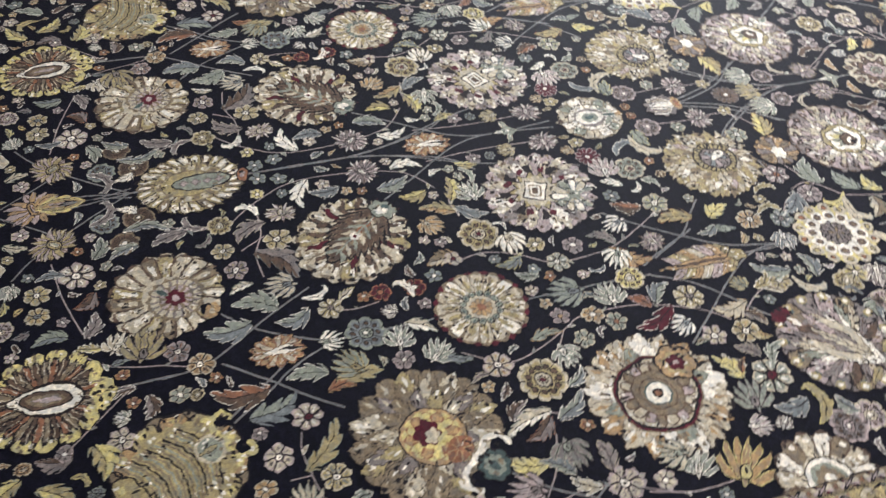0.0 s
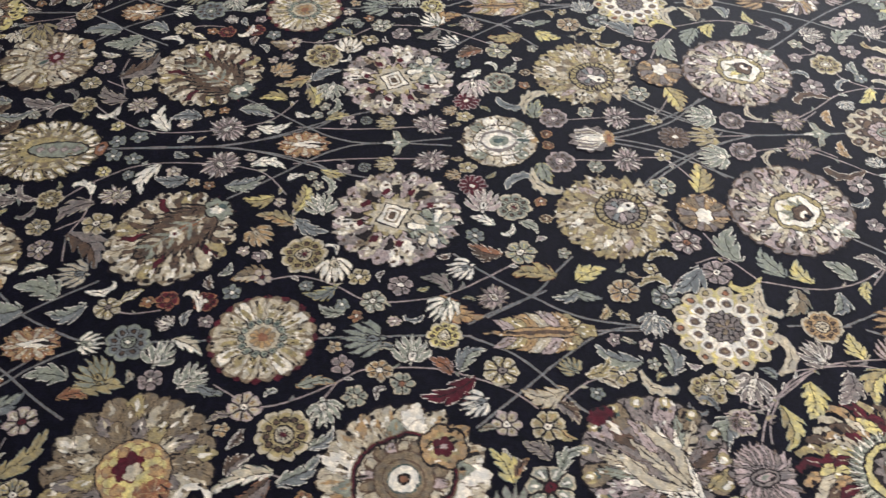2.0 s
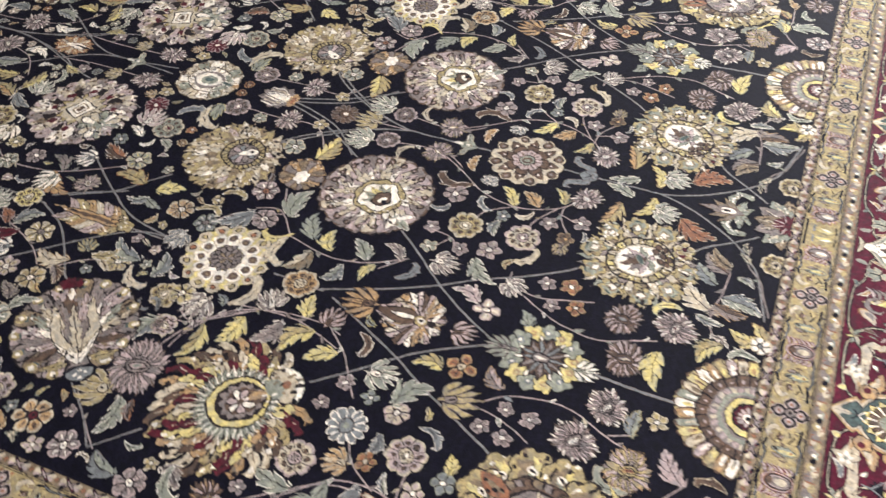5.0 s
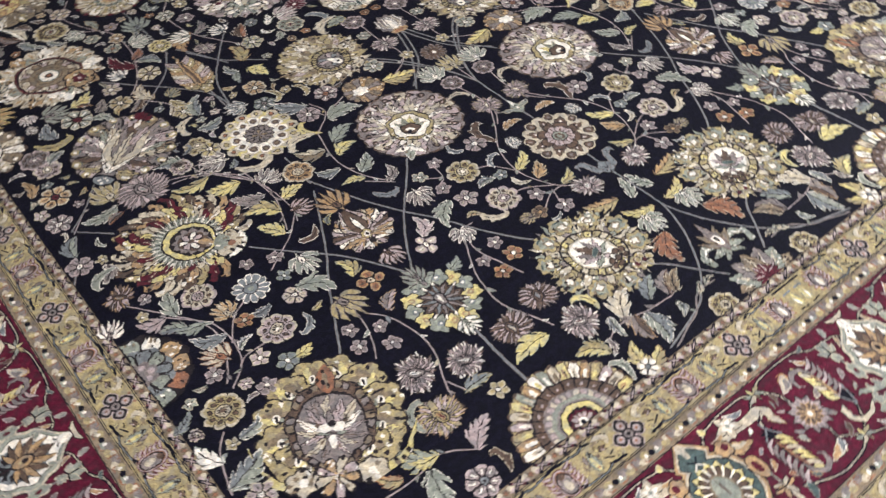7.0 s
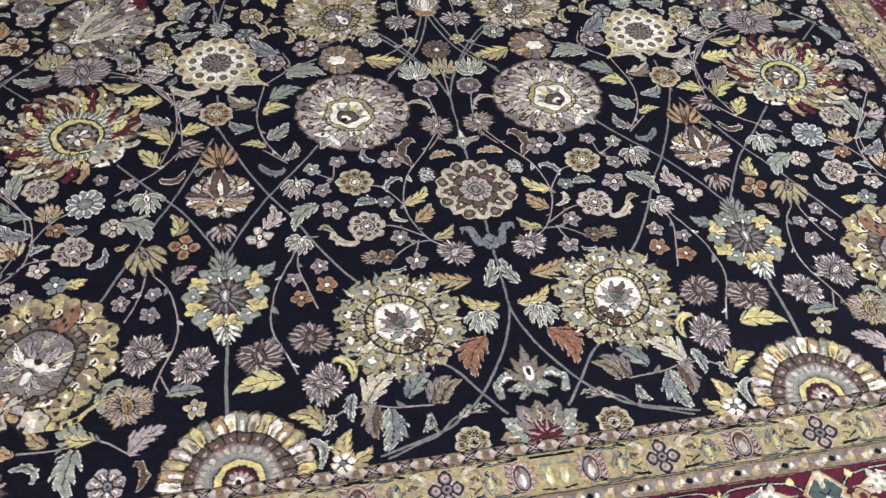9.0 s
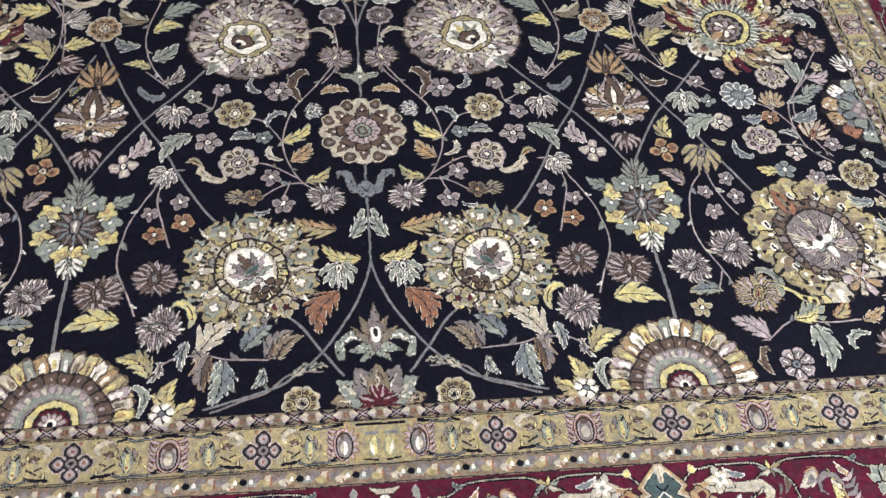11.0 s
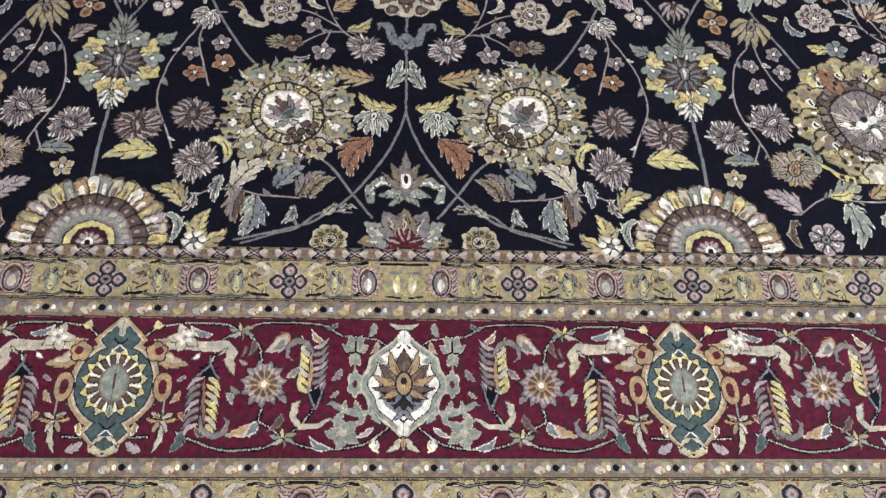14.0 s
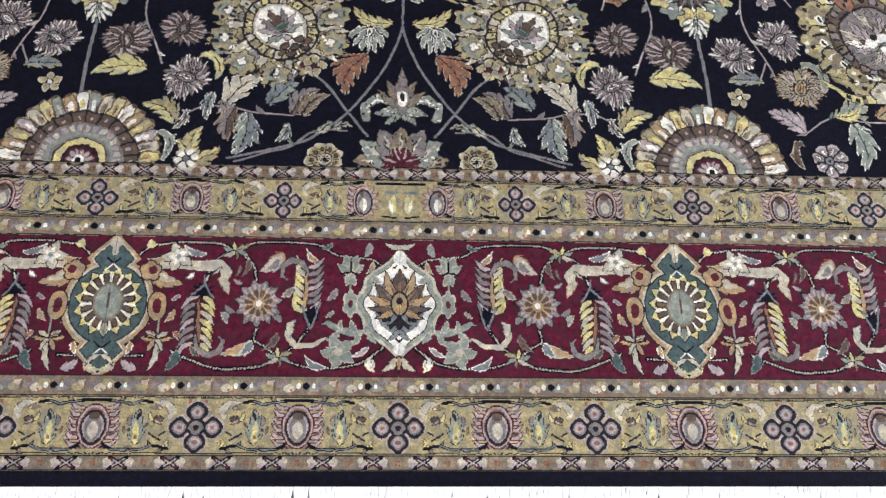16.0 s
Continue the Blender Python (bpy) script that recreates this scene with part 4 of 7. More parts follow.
big("axis_rosette", 0, 0.476, 0, 0.094, axis_rosette, "grey and brown scalloped rosette")
big("garden_palmette", 0.222, 0.148, -34, 0.126, garden_palmette, "spiky palmette with an ivory heart")
big("border_rosette", 0.538, -0.138, 0, 0.139, half_rosette, "half rosette with a yellow arch")
big("sunflower", 0.548, 0.258, 0, 0.082, sun_flower_head, "pale yellow and grey flower head")
big("tulip_palmette", 0.55, 0.538, 0, 0.075, tulip_palmette, "pink striped tulip palmette")
big("flame_palmette", 0.87, 0.768, -46, 0.145, flame_palmette, "flame-edged maroon and yellow palmette")
big("hooked_palmette", 0.238, 0.764, 37, 0.138, hooked_palmette, "round palmette with curled petals")
big("ring_rosette", 0.548, 0.979, 0, 0.102, ring_rosette, "cream rosette with rings of dots")
big("gold_palmette", 0.248, 1.151, -37, 0.126, gold_fan_palmette, "old-gold fan palmette")
big("jewel_palmette", 0.236, 1.61, 24, 0.140, jewel_palmette, "grey palmette with a square jewel")
big("axis_flower", 0, 1.374, 0, 0.092, white_axis_flower, "ivory flower with green sepals")
big("brown_palmette", 0.28, 2.083, -41, 0.138, brown_serrate_palmette, "brown serrated fan palmette")
big("cream_rosette", 0.545, 1.862, 0, 0.104, cream_rosette, "cream rosette with maroon tips")
big("medallion_palmette", 0.846, 1.594, -41, 0.146, medallion_palmette, "cream palmette with a ringed eye")
big("golden_eye_palmette", 0.811, 2.061, 44, 0.146, golden_eye_palmette, "beige palmette with a yellow eye")
big("tree_palmette", 0.825, 1.165, 48, 0.128, tree_palmette, "grey palmette with ivory branches")
big("snail_palmette", 0.338, 2.5, 38, 0.122, snail_palmette, "cream shell-shaped palmette")
big("oval_palmette", 0, 2.412, 0, 0.126, olive_oval_palmette, "olive oval palmette")
big("corner_palmette", 0.885, 0.167, 28, 0.135, corner_palmette, "large gold and mauve palmette")
big("yellow_tipped_palmette", 0.548, 2.74, 6, 0.118, yellow_tipped_palmette, "brown palmette with yellow tips")
big("shell_palmette", 0.765, 2.51, -26, 0.125, olive_shell_palmette, "olive shell palmette")
big("border_lily", 0, -0.005, 0, 0.062, border_lily)
big("border_fan", 0, -0.138, 0, 0.088, border_fan, "green and beige half fan")
big("side_rosette", 1.105, 0.490, 90, 0.100, side_rosette)
big("side_palmette", 1.108, 1.368, 90, 0.108, side_palmette, "beige half palmette at the side border")
big("heart_fan", 0.243, 0.957, 80, 0.058, heart_fan)
big("leaf_palmette", 0, 1.824, 0, 0.062, rust_leaf_palmette)
big("leaf_palmette", 0.547, 2.298, 0, 0.058, rust_leaf_palmette)
big("striped_tulip", 0, 1.161, 0, 0.056, striped_tulip)
big("axis_calyx", 0, 1.605, 180, 0.040, axis_calyx)
big("axis_calyx", 0, 0.629, 180, 0.040, axis_calyx)
big("scroll_calyx", 0, 0.340, 0, 0.052, scroll_calyx)
big("feather_palmette", 0.549, 1.335, 0, 0.098, feather_palmette, "tan feathered palmette")


# ---- the small flowers, leaves and vines of the field ----
def blossom(x, y, r, n, tint):
    fill, line, eye = tint
    K = Knots(r * 1.12, r * 1.12, random.uniform(0, 360) if n > 4 else random.uniform(-12, 12), r)
    pale = {"t": "p", "w": "z", "a": "s", "m": "r", "r": "o", "g": "b", "b": "p", "s": "b", "o": "b", "p": "b", "y": "b"}.get(fill, "b")
    if n >= 12:
        K.petals(fill, n, 0.3, 1.0, 0.22, line, 0.45).oval("d", 0.42).oval(fill, 0.36).oval(eye, 0.16)
    elif n >= 8:
        K.lobes(pale, 1.04, 1.04, n, 0.16, pw=0.7).lobes(fill, 0.90, 0.90, n, 0.17, pw=0.7)
        K.rays("d", n, 0.45, 1.05, 0.02, ph=0.5).dots("d", n, 0.62, 0.14, ph=0.0).dots("w", n, 0.62, 0.09, ph=0.0)
        K.oval("d", 0.40).oval(pale, 0.33).petals("d", n, 0.08, 0.28, 0.4, pale, 0.5).oval(eye, 0.12)
    else:
        for k in range(n):
            c = math.tau * k / n
            px, py = 0.62 * math.sin(c), 0.62 * math.cos(c)
            K.lobes(pale, 0.42, 0.42, 3, 0.12, px, py, ph=c).oval(fill, 0.27, 0.27, px, py).oval("d" if k % 2 and r > 0.022 else fill, 0.10, 0.10, px, py)
        K.rays("d", n, 0.2, 1.1, 0.06, ph=0.5).oval("d", 0.32).oval("i" if eye in "wk" else eye, 0.22)
        if r > 0.024:
            K.rays(line, n, 0.45, 0.8, 0.05).oval("d", 0.08)
    return place("blossom", K, x, y)


def aster(x, y, r, n, tint):
    fill, line, eye = tint
    K = Knots(r * 1.1, r * 1.1, random.uniform(0, 360), r)
    n = 2 * n
    rim = "t" if fill in "ptai" else fill
    for k in range(n):
        a = math.tau * (k + random.uniform(-0.2, 0.2)) / n
        q = random.uniform(0.86, 1.06)
        lean = 0.10 * math.sin(2 * a)
        path = [(0.15 * math.sin(a), 0.15 * math.cos(a)), (0.6 * math.sin(a + lean), 0.55 * math.cos(a + lean)), (q * math.sin(a + 2 * lean), 0.88 * q * math.cos(a + 2 * lean))]
        K.taper("d", path, 0.24, 1.0).taper(rim if k % 2 else "p", path, 0.24, 0.0).stroke(line if k % 3 else "w", path[1:], 0.0)
    K.oval("d", 0.24, 0.40).oval(fill, 0.19, 0.34).oval("d", 0.12, 0.28).oval(line, 0.08, 0.23).oval(eye, 0.04, 0.16)
    return place("aster", K, x, y)


def leaf(x, y, turn, size, wide, tint):
    fill, line = tint
    a = radians(turn)
    K = Knots(size * (abs(math.sin(a)) / 2 + 0.45), size * (abs(math.cos(a)) / 2 + 0.45), turn, size, (-math.sin(a) * size / 2, math.cos(a) * size / 2))
    side = random.choice((-1, 1))
    two = {"s": "a", "y": "g", "o": "g", "b": "z", "t": "w", "a": "s", "g": "y", "w": "t", "i": "b", "p": "t", "r": "w"}.get(fill, "")
    K.acanthus(fill, line if line != fill else "b", min(0.60, 1.1 * wide) * random.uniform(0.9, 1.05), side * random.uniform(0.06, 0.16), random.choice((3, 3, 4)), side, two if random.random() < 0.45 else "")
    return place("leaf", K, x, y)


def hook(x, y, turn, size, wide, tint):
    fill, line = tint
    a = radians(turn)
    side = random.choice((-1, 1))
    K = Knots(size * (abs(math.sin(a)) / 2 + 0.55), size * (abs(math.cos(a)) / 2 + 0.55), turn, size, (-math.sin(a) * size / 2, math.cos(a) * size / 2))
    arc = [(0, 0), (side * 0.12, 0.2), (side * 0.18, 0.45), (side * 0.12, 0.7), (-side * 0.02, 0.88), (-side * 0.18, 0.93), (-side * 0.28, 0.82)]
    thin = 0.24 * wide / 0.42
    edge = line if line != fill else "t"
    if fill == "i" and size > 0.06:
        fill = "b"
    K.taper(edge, arc, thin, 0.4)
    for k, q in enumerate((1, 2, 3)[: random.choice((2, 3, 3))]):
        px, py = arc[q]
        path = [(px, py), (px + side * 0.10, py + 0.06), (px + side * 0.15, py + 0.17)]
        K.taper(edge, path, 0.11, 0.4).taper(fill, path, 0.11, -0.3)
    K.taper(fill, arc, thin, -0.4).stroke("d", arc[1:4], 0.0)
    return place("curled_leaf", K, x, y)


def lily(x, y, turn, r, tint):
    fill, line = tint
    K = Knots(r * 1.25, r * 1.25, turn, r)
    petals = []
    for sx in (-1, 1):
        petals += [[(0, -0.7), (sx * 0.55, -0.65), (sx * 0.95, -0.25), (sx * 1.0, 0.05)], [(0, -0.8), (sx * 0.42, -0.25), (sx * 0.75, 0.3), (sx * 0.82, 0.65)], [(0, -0.6), (sx * 0.2, 0.05), (sx * 0.38, 0.6), (sx * 0.45, 0.95)]]
    petals.append([(0, -1.0), (0, -0.3), (0, 0.4), (0, 1.1)])
    for path in petals:
        K.taper("d", path, 0.34, 0.8).taper(line, path, 0.32, 0.1).taper(fill, path, 0.30, -0.6)
    K.oval("d", 0.24, 0.34, 0, -0.42).oval(line, 0.18, 0.28, 0, -0.42).oval("d", 0.06, 0.14, 0, -0.36).stroke(line, [(0, -0.1), (0, 0.6)], 0.03)
    return place("lily", K, x, y)


def vine(wide, key, *pts):
    """A smooth stem through a few points of the plan."""
    ends = [pts[0], *pts, pts[-1]]
    line = []
    for a, b, c, d in zip(ends, ends[1:], ends[2:], ends[3:]):
        for s in (0, 0.2, 0.4, 0.6, 0.8):
            line.append(tuple(0.5 * (2 * b[i] + (c[i] - a[i]) * s + (2 * a[i] - 5 * b[i] + 4 * c[i] - d[i]) * s * s + (3 * b[i] - a[i] - 3 * c[i] + d[i]) * s ** 3) for i in (0, 1)))
    line.append(pts[-1])
    xs, ys = [p[0] for p in line], [p[1] for p in line]
    mx, my = round((min(xs) + max(xs)) / 2 / KNOT) * KNOT, round((min(ys) + max(ys)) / 2 / KNOT) * KNOT
    K = Knots((max(xs) - min(xs)) / 2 + 0.026, (max(ys) - min(ys)) / 2 + 0.026, wobble=0.15)
    local = [(p[0] - mx, p[1] - my) for p in line]
    if wide > 0.004:
        K.stroke("t", local, wide * 0.78).stroke(key, local, wide * 0.42)
    else:
        K.stroke("t", local, 0.0034)
        K.stroke("p", local, 0.0012)
        side = 1
        for k in range(4, len(local) - 2, 6):
            (ax, ay), (bx, by) = local[k], local[k + 1]
            q = math.hypot(bx - ax, by - ay)
            if q > 0.002:
                ex, ey = (bx - ax) / q, (by - ay) / q
                L = random.uniform(0.014, 0.024)
                tip = (ax + L * (0.75 * ex - side * 0.65 * ey), ay + L * (0.75 * ey + side * 0.65 * ex))
                K.blade(random.choice("stasbgt"), random.choice("tids"), ax, ay, *tip, random.uniform(0.35, 0.6), 0.1 * side, 3, 0.3)
                side = -side
    take(K, mx, my)
    me = K.mesh("vine", 0.00015 + (COUNT[0] % 12) * 0.00003)
    COUNT[0] += 1
    return lay("vine", me, mx, my, mirror=max(abs(v) for v in xs) > 0.004)


leaf(0.083, 0.587, 87, 0.058, 0.42, 'oi')
hook(0.126, 0.567, -5, 0.088, 0.42, 'wi')
blossom(0.173, 0.592, 0.028, 6, 'tpi')
hook(0.210, 0.594, -44, 0.043, 0.42, 'ai')
lily(0.101, 0.534, 93, 0.020, 'ai')
hook(0.196, 0.497, 37, 0.049, 0.42, 'ai')
blossom(0.261, 0.533, 0.039, 8, 'gwi')
leaf(0.162, 0.453, 52, 0.071, 0.42, 'ys')
blossom(0.201, 0.465, 0.018, 5, 'aik')
leaf(0.219, 0.469, -93, 0.052, 0.42, 'si')
leaf(0.145, 0.402, 41, 0.061, 0.7, 'ob')
hook(0.163, 0.406, -51, 0.043, 0.42, 'bi')
blossom(0.251, 0.401, 0.039, 8, 'bwi')
blossom(0.314, 0.457, 0.027, 5, 'tbi')
leaf(0.346, 0.478, -138, 0.091, 0.42, 'si')
leaf(0.117, 0.348, 55, 0.058, 0.42, 'ys')
blossom(0.187, 0.361, 0.020, 5, 'tiw')
hook(0.326, 0.402, 140, 0.067, 0.42, 'ib')
leaf(0.322, 0.397, -72, 0.035, 0.42, 'ob')
aster(0.080, 0.306, 0.039, 11, 'pis')
blossom(0.220, 0.314, 0.021, 5, 'wto')
lily(0.254, 0.316, -88, 0.018, 'gt')
blossom(0.162, 0.293, 0.021, 5, 'tiw')
hook(0.187, 0.284, -110, 0.032, 0.42, 'ai')
leaf(0.062, 0.229, -72, 0.086, 0.42, 'ow')
leaf(0.036, 0.211, 22, 0.068, 0.42, 'si')
blossom(0.292, 0.602, 0.018, 5, 'tiw')
blossom(0.349, 0.584, 0.019, 5, 'syw')
blossom(0.332, 0.518, 0.019, 5, 'tiw')
lily(0.388, 0.531, -178, 0.033, 'ti')
leaf(0.409, 0.622, 33, 0.061, 0.42, 'ti')
leaf(0.446, 0.668, -72, 0.057, 0.42, 'ys')
hook(0.460, 0.615, 127, 0.061, 0.42, 'aa')
leaf(0.462, 0.424, 20, 0.067, 0.6, 'pi')
blossom(0.473, 0.401, 0.029, 4, 'biw')
lily(0.396, 0.370, -145, 0.028, 'ti')
blossom(0.358, 0.309, 0.018, 5, 'tiw')
blossom(0.415, 0.281, 0.017, 5, 'tiw')
blossom(0.350, 0.261, 0.021, 5, 'rbi')
blossom(0.401, 0.234, 0.021, 5, 'rbi')
leaf(0.486, 0.310, 63, 0.047, 0.7, 'sa')
lily(0.550, 0.652, -8, 0.040, 'ow')
lily(0.549, 0.424, 172, 0.028, 'pw')
blossom(0.626, 0.396, 0.031, 4, 'rwb')
leaf(0.644, 0.427, -5, 0.065, 0.6, 'ys')
lily(0.550, 0.350, 0, 0.026, 'st')
lily(0.548, 0.170, 171, 0.024, 'is')
lily(0.611, 0.686, 93, 0.027, 'pw')
leaf(0.688, 0.636, -32, 0.066, 0.7, 'ys')
hook(0.623, 0.615, -123, 0.059, 0.42, 'wi')
leaf(0.599, 0.596, 40, 0.033, 0.42, 'sy')
blossom(0.742, 0.589, 0.019, 5, 'tiw')
blossom(0.802, 0.612, 0.017, 5, 'tiw')
lily(0.702, 0.529, 177, 0.034, 'si')
blossom(0.757, 0.532, 0.018, 4, 'aik')
blossom(0.829, 0.544, 0.041, 12, 'ais')
blossom(0.923, 0.600, 0.037, 8, 'bit')
leaf(0.979, 0.580, 8, 0.084, 0.42, 'si')
blossom(0.769, 0.469, 0.025, 6, 'bti')
leaf(0.757, 0.485, 130, 0.087, 0.7, 'si')
leaf(0.820, 0.477, -85, 0.054, 0.42, 'ai')
blossom(0.884, 0.478, 0.019, 5, 'rwb')
lily(0.903, 0.530, -14, 0.026, 'ob')
blossom(0.844, 0.416, 0.039, 8, 'pbi')
leaf(0.763, 0.410, 75, 0.030, 0.42, 'gb')
hook(0.782, 0.414, -156, 0.054, 0.42, 'ai')
lily(0.700, 0.371, 162, 0.040, 'gt')
leaf(0.646, 0.304, 47, 0.059, 0.6, 'po')
blossom(0.684, 0.285, 0.017, 5, 'tik')
blossom(0.737, 0.315, 0.017, 5, 'tik')
blossom(0.747, 0.268, 0.018, 5, 'tti')
blossom(0.691, 0.235, 0.018, 5, 'tti')
leaf(0.854, 0.331, 78, 0.044, 0.6, 'yg')
blossom(0.872, 0.332, 0.022, 5, 'asi')
blossom(0.908, 0.376, 0.021, 5, 'pti')
leaf(0.927, 0.420, 64, 0.039, 0.42, 'si')
lily(0.973, 0.438, -35, 0.032, 'br')
blossom(0.999, 0.396, 0.020, 5, 'tiw')
blossom(0.933, 0.309, 0.021, 5, 'tmi')
leaf(0.946, 0.527, -72, 0.066, 0.42, 'sa')
leaf(0.931, 0.468, -61, 0.075, 0.42, 'ai')
leaf(1.001, 0.590, -74, 0.063, 0.6, 'pt')
aster(1.051, 0.704, 0.038, 9, 'woa')
blossom(0.156, 0.063, 0.021, 5, 'gym')
leaf(0.018, 0.160, -68, 0.079, 0.42, 'yo')
lily(0.061, 0.126, -180, 0.032, 'si')
leaf(0.062, 0.089, -154, 0.093, 0.55, 'rb')
leaf(0.188, -0.037, 36, 0.066, 0.7, 'wt')
leaf(0.232, -0.018, 48, 0.071, 0.42, 'sa')
leaf(0.305, -0.023, 44, 0.083, 0.55, 'bi')
leaf(0.326, 0.002, -169, 0.057, 0.42, 'si')
leaf(0.312, -0.014, 163, 0.052, 0.42, 'tb')
hook(0.327, 0.033, -17, 0.061, 0.42, 'ys')
aster(0.377, 0.034, 0.047, 15, 'tim')
aster(0.394, 0.138, 0.044, 13, 'wta')
aster(0.489, 0.108, 0.047, 13, 'wtb')
leaf(0.448, 0.049, -96, 0.094, 0.42, 'ys')
aster(0.611, 0.111, 0.043, 16, 'tia')
aster(0.702, 0.147, 0.048, 16, 'tia')
leaf(0.658, 0.054, 91, 0.066, 0.42, 'sg')
aster(0.727, 0.041, 0.050, 16, 'gom')
hook(0.772, 0.036, 17, 0.069, 0.42, 'sb')
leaf(0.721, -0.055, 53, 0.078, 0.5, 'pt')
leaf(0.388, -0.056, -57, 0.068, 0.6, 'ys')
leaf(0.369, -0.039, -154, 0.039, 0.42, 'ti')
leaf(0.265, -0.039, -170, 0.082, 0.5, 'si')
leaf(0.287, -0.027, -171, 0.067, 0.6, 'wo')
leaf(0.195, -0.061, -153, 0.039, 0.42, 'si')
leaf(0.355, -0.135, 63, 0.056, 0.6, 'yo')
leaf(0.355, -0.135, 9, 0.067, 0.5, 'yg')
leaf(0.355, -0.135, -29, 0.049, 0.5, 'yg')
blossom(0.360, -0.129, 0.022, 6, 'iya')
hook(0.402, -0.131, 1, 0.057, 0.42, 'si')
hook(0.708, -0.125, 10, 0.053, 0.42, 'wb')
blossom(0.754, -0.108, 0.032, 7, 'tia')
leaf(0.809, -0.035, -174, 0.091, 0.5, 'si')
leaf(0.786, -0.020, -41, 0.080, 0.6, 'sy')
leaf(0.786, -0.020, -68, 0.052, 0.42, 'yg')
leaf(0.857, -0.016, -51, 0.050, 0.7, 'or')
blossom(0.132, -0.126, 0.032, 9, 'gwk')
vine(0.0060, 'a', (0.000, 0.680), (0.000, 0.396), (0.000, 0.146))
vine(0.0060, 'a', (0.330, 0.658), (0.370, 0.607), (0.448, 0.516), (0.500, 0.441), (0.534, 0.380), (0.550, 0.357))
vine(0.0060, 'a', (0.551, 0.748), (0.498, 0.617), (0.449, 0.521), (0.405, 0.453), (0.360, 0.365), (0.313, 0.289), (0.281, 0.251))
vine(0.0060, 'a', (0.562, 0.711), (0.611, 0.606), (0.654, 0.522), (0.697, 0.450), (0.741, 0.365), (0.785, 0.280))
vine(0.0060, 'a', (0.768, 0.653), (0.693, 0.566), (0.631, 0.496), (0.589, 0.429), (0.554, 0.364))
vine(0.0080, 'a', (0.547, 0.156), (0.552, 0.077), (0.554, -0.005))
vine(0.0060, 'a', (0.000, 0.152), (0.015, 0.100), (0.045, 0.038), (0.096, -0.034), (0.136, -0.068), (0.165, -0.090), (0.215, -0.106), (0.294, -0.127))
vine(0.0060, 'a', (0.167, 0.054), (0.133, 0.025), (0.096, -0.028), (0.058, -0.078))
vine(0.0022, 't', (0.052, 0.674), (0.095, 0.605), (0.143, 0.539), (0.163, 0.466), (0.157, 0.411), (0.126, 0.348), (0.085, 0.317))
vine(0.0022, 't', (0.162, 0.450), (0.203, 0.509), (0.234, 0.519))
vine(0.0022, 't', (0.132, 0.356), (0.186, 0.392), (0.221, 0.402))
vine(0.0022, 't', (0.120, 0.345), (0.160, 0.342), (0.200, 0.317))
vine(0.0022, 't', (0.149, 0.349), (0.165, 0.305))
vine(0.0020, 't', (0.300, 0.590), (0.309, 0.547), (0.333, 0.532))
vine(0.0020, 't', (0.309, 0.547), (0.342, 0.571))
vine(0.0022, 't', (0.356, 0.388), (0.385, 0.381), (0.403, 0.322), (0.390, 0.263), (0.373, 0.205))
vine(0.0022, 't', (0.404, 0.355), (0.444, 0.279), (0.460, 0.222), (0.464, 0.167), (0.440, 0.106), (0.423, 0.061))
vine(0.0022, 't', (0.687, 0.333), (0.655, 0.287), (0.639, 0.214), (0.645, 0.159), (0.674, 0.093), (0.684, 0.061))
vine(0.0022, 't', (0.700, 0.341), (0.712, 0.281), (0.738, 0.225))
vine(0.0022, 't', (1.001, 0.590), (0.940, 0.519), (0.928, 0.452), (0.942, 0.389), (0.985, 0.347))
vine(0.0022, 't', (0.846, 0.401), (0.920, 0.400), (0.947, 0.384))
vine(0.0020, 't', (0.669, 0.093), (0.653, 0.054))
vine(0.0022, 't', (0.188, -0.040), (0.250, -0.036), (0.303, -0.025), (0.354, -0.030), (0.392, -0.062))
vine(0.0022, 't', (0.719, -0.055), (0.781, -0.017), (0.832, -0.028), (0.906, -0.027))
vine(0.0022, 't', (0.402, 0.612), (0.452, 0.659))
vine(0.0022, 't', (0.635, 0.678), (0.679, 0.627), (0.724, 0.594), (0.769, 0.561))
vine(0.0020, 't', (0.845, 0.531), (0.895, 0.500), (0.931, 0.444))
blossom(0.552, 0.793, 0.038, 8, 'owb')
lily(0.932, 1.034, 1, 0.041, 'gb')
leaf(0.931, 0.973, -94, 0.089, 0.42, 'si')
leaf(0.932, 0.948, -114, 0.046, 0.42, 'wr')
aster(0.860, 0.985, 0.069, 18, 'tps')
blossom(1.030, 1.100, 0.038, 6, 'owm')
leaf(0.742, 1.005, -63, 0.076, 0.7, 'ai')
blossom(0.686, 1.043, 0.033, 8, 'gti')
hook(0.643, 1.158, -136, 0.074, 0.42, 'ia')
blossom(0.643, 1.194, 0.029, 6, 'gti')
leaf(0.621, 1.150, 22, 0.094, 0.42, 'ai')
hook(0.714, 1.084, -134, 0.037, 0.42, 'at')
leaf(0.655, 1.098, 81, 0.076, 0.42, 'si')
lily(0.688, 0.964, -68, 0.037, 'ti')
leaf(0.724, 0.922, -86, 0.091, 0.42, 'gs')
leaf(0.675, 0.855, -76, 0.082, 0.6, 'ys')
leaf(0.658, 0.774, -60, 0.076, 0.6, 'ti')
leaf(0.655, 0.706, -56, 0.086, 0.6, 'ys')
hook(0.658, 0.904, 111, 0.091, 0.42, 'it')
lily(0.613, 0.827, 53, 0.031, 'ti')
leaf(0.630, 0.738, 78, 0.064, 0.6, 'yb')
hook(0.431, 0.881, -26, 0.069, 0.42, 'yg')
hook(0.444, 0.887, -94, 0.083, 0.42, 'ia')
leaf(0.461, 0.817, -62, 0.076, 0.6, 'bs')
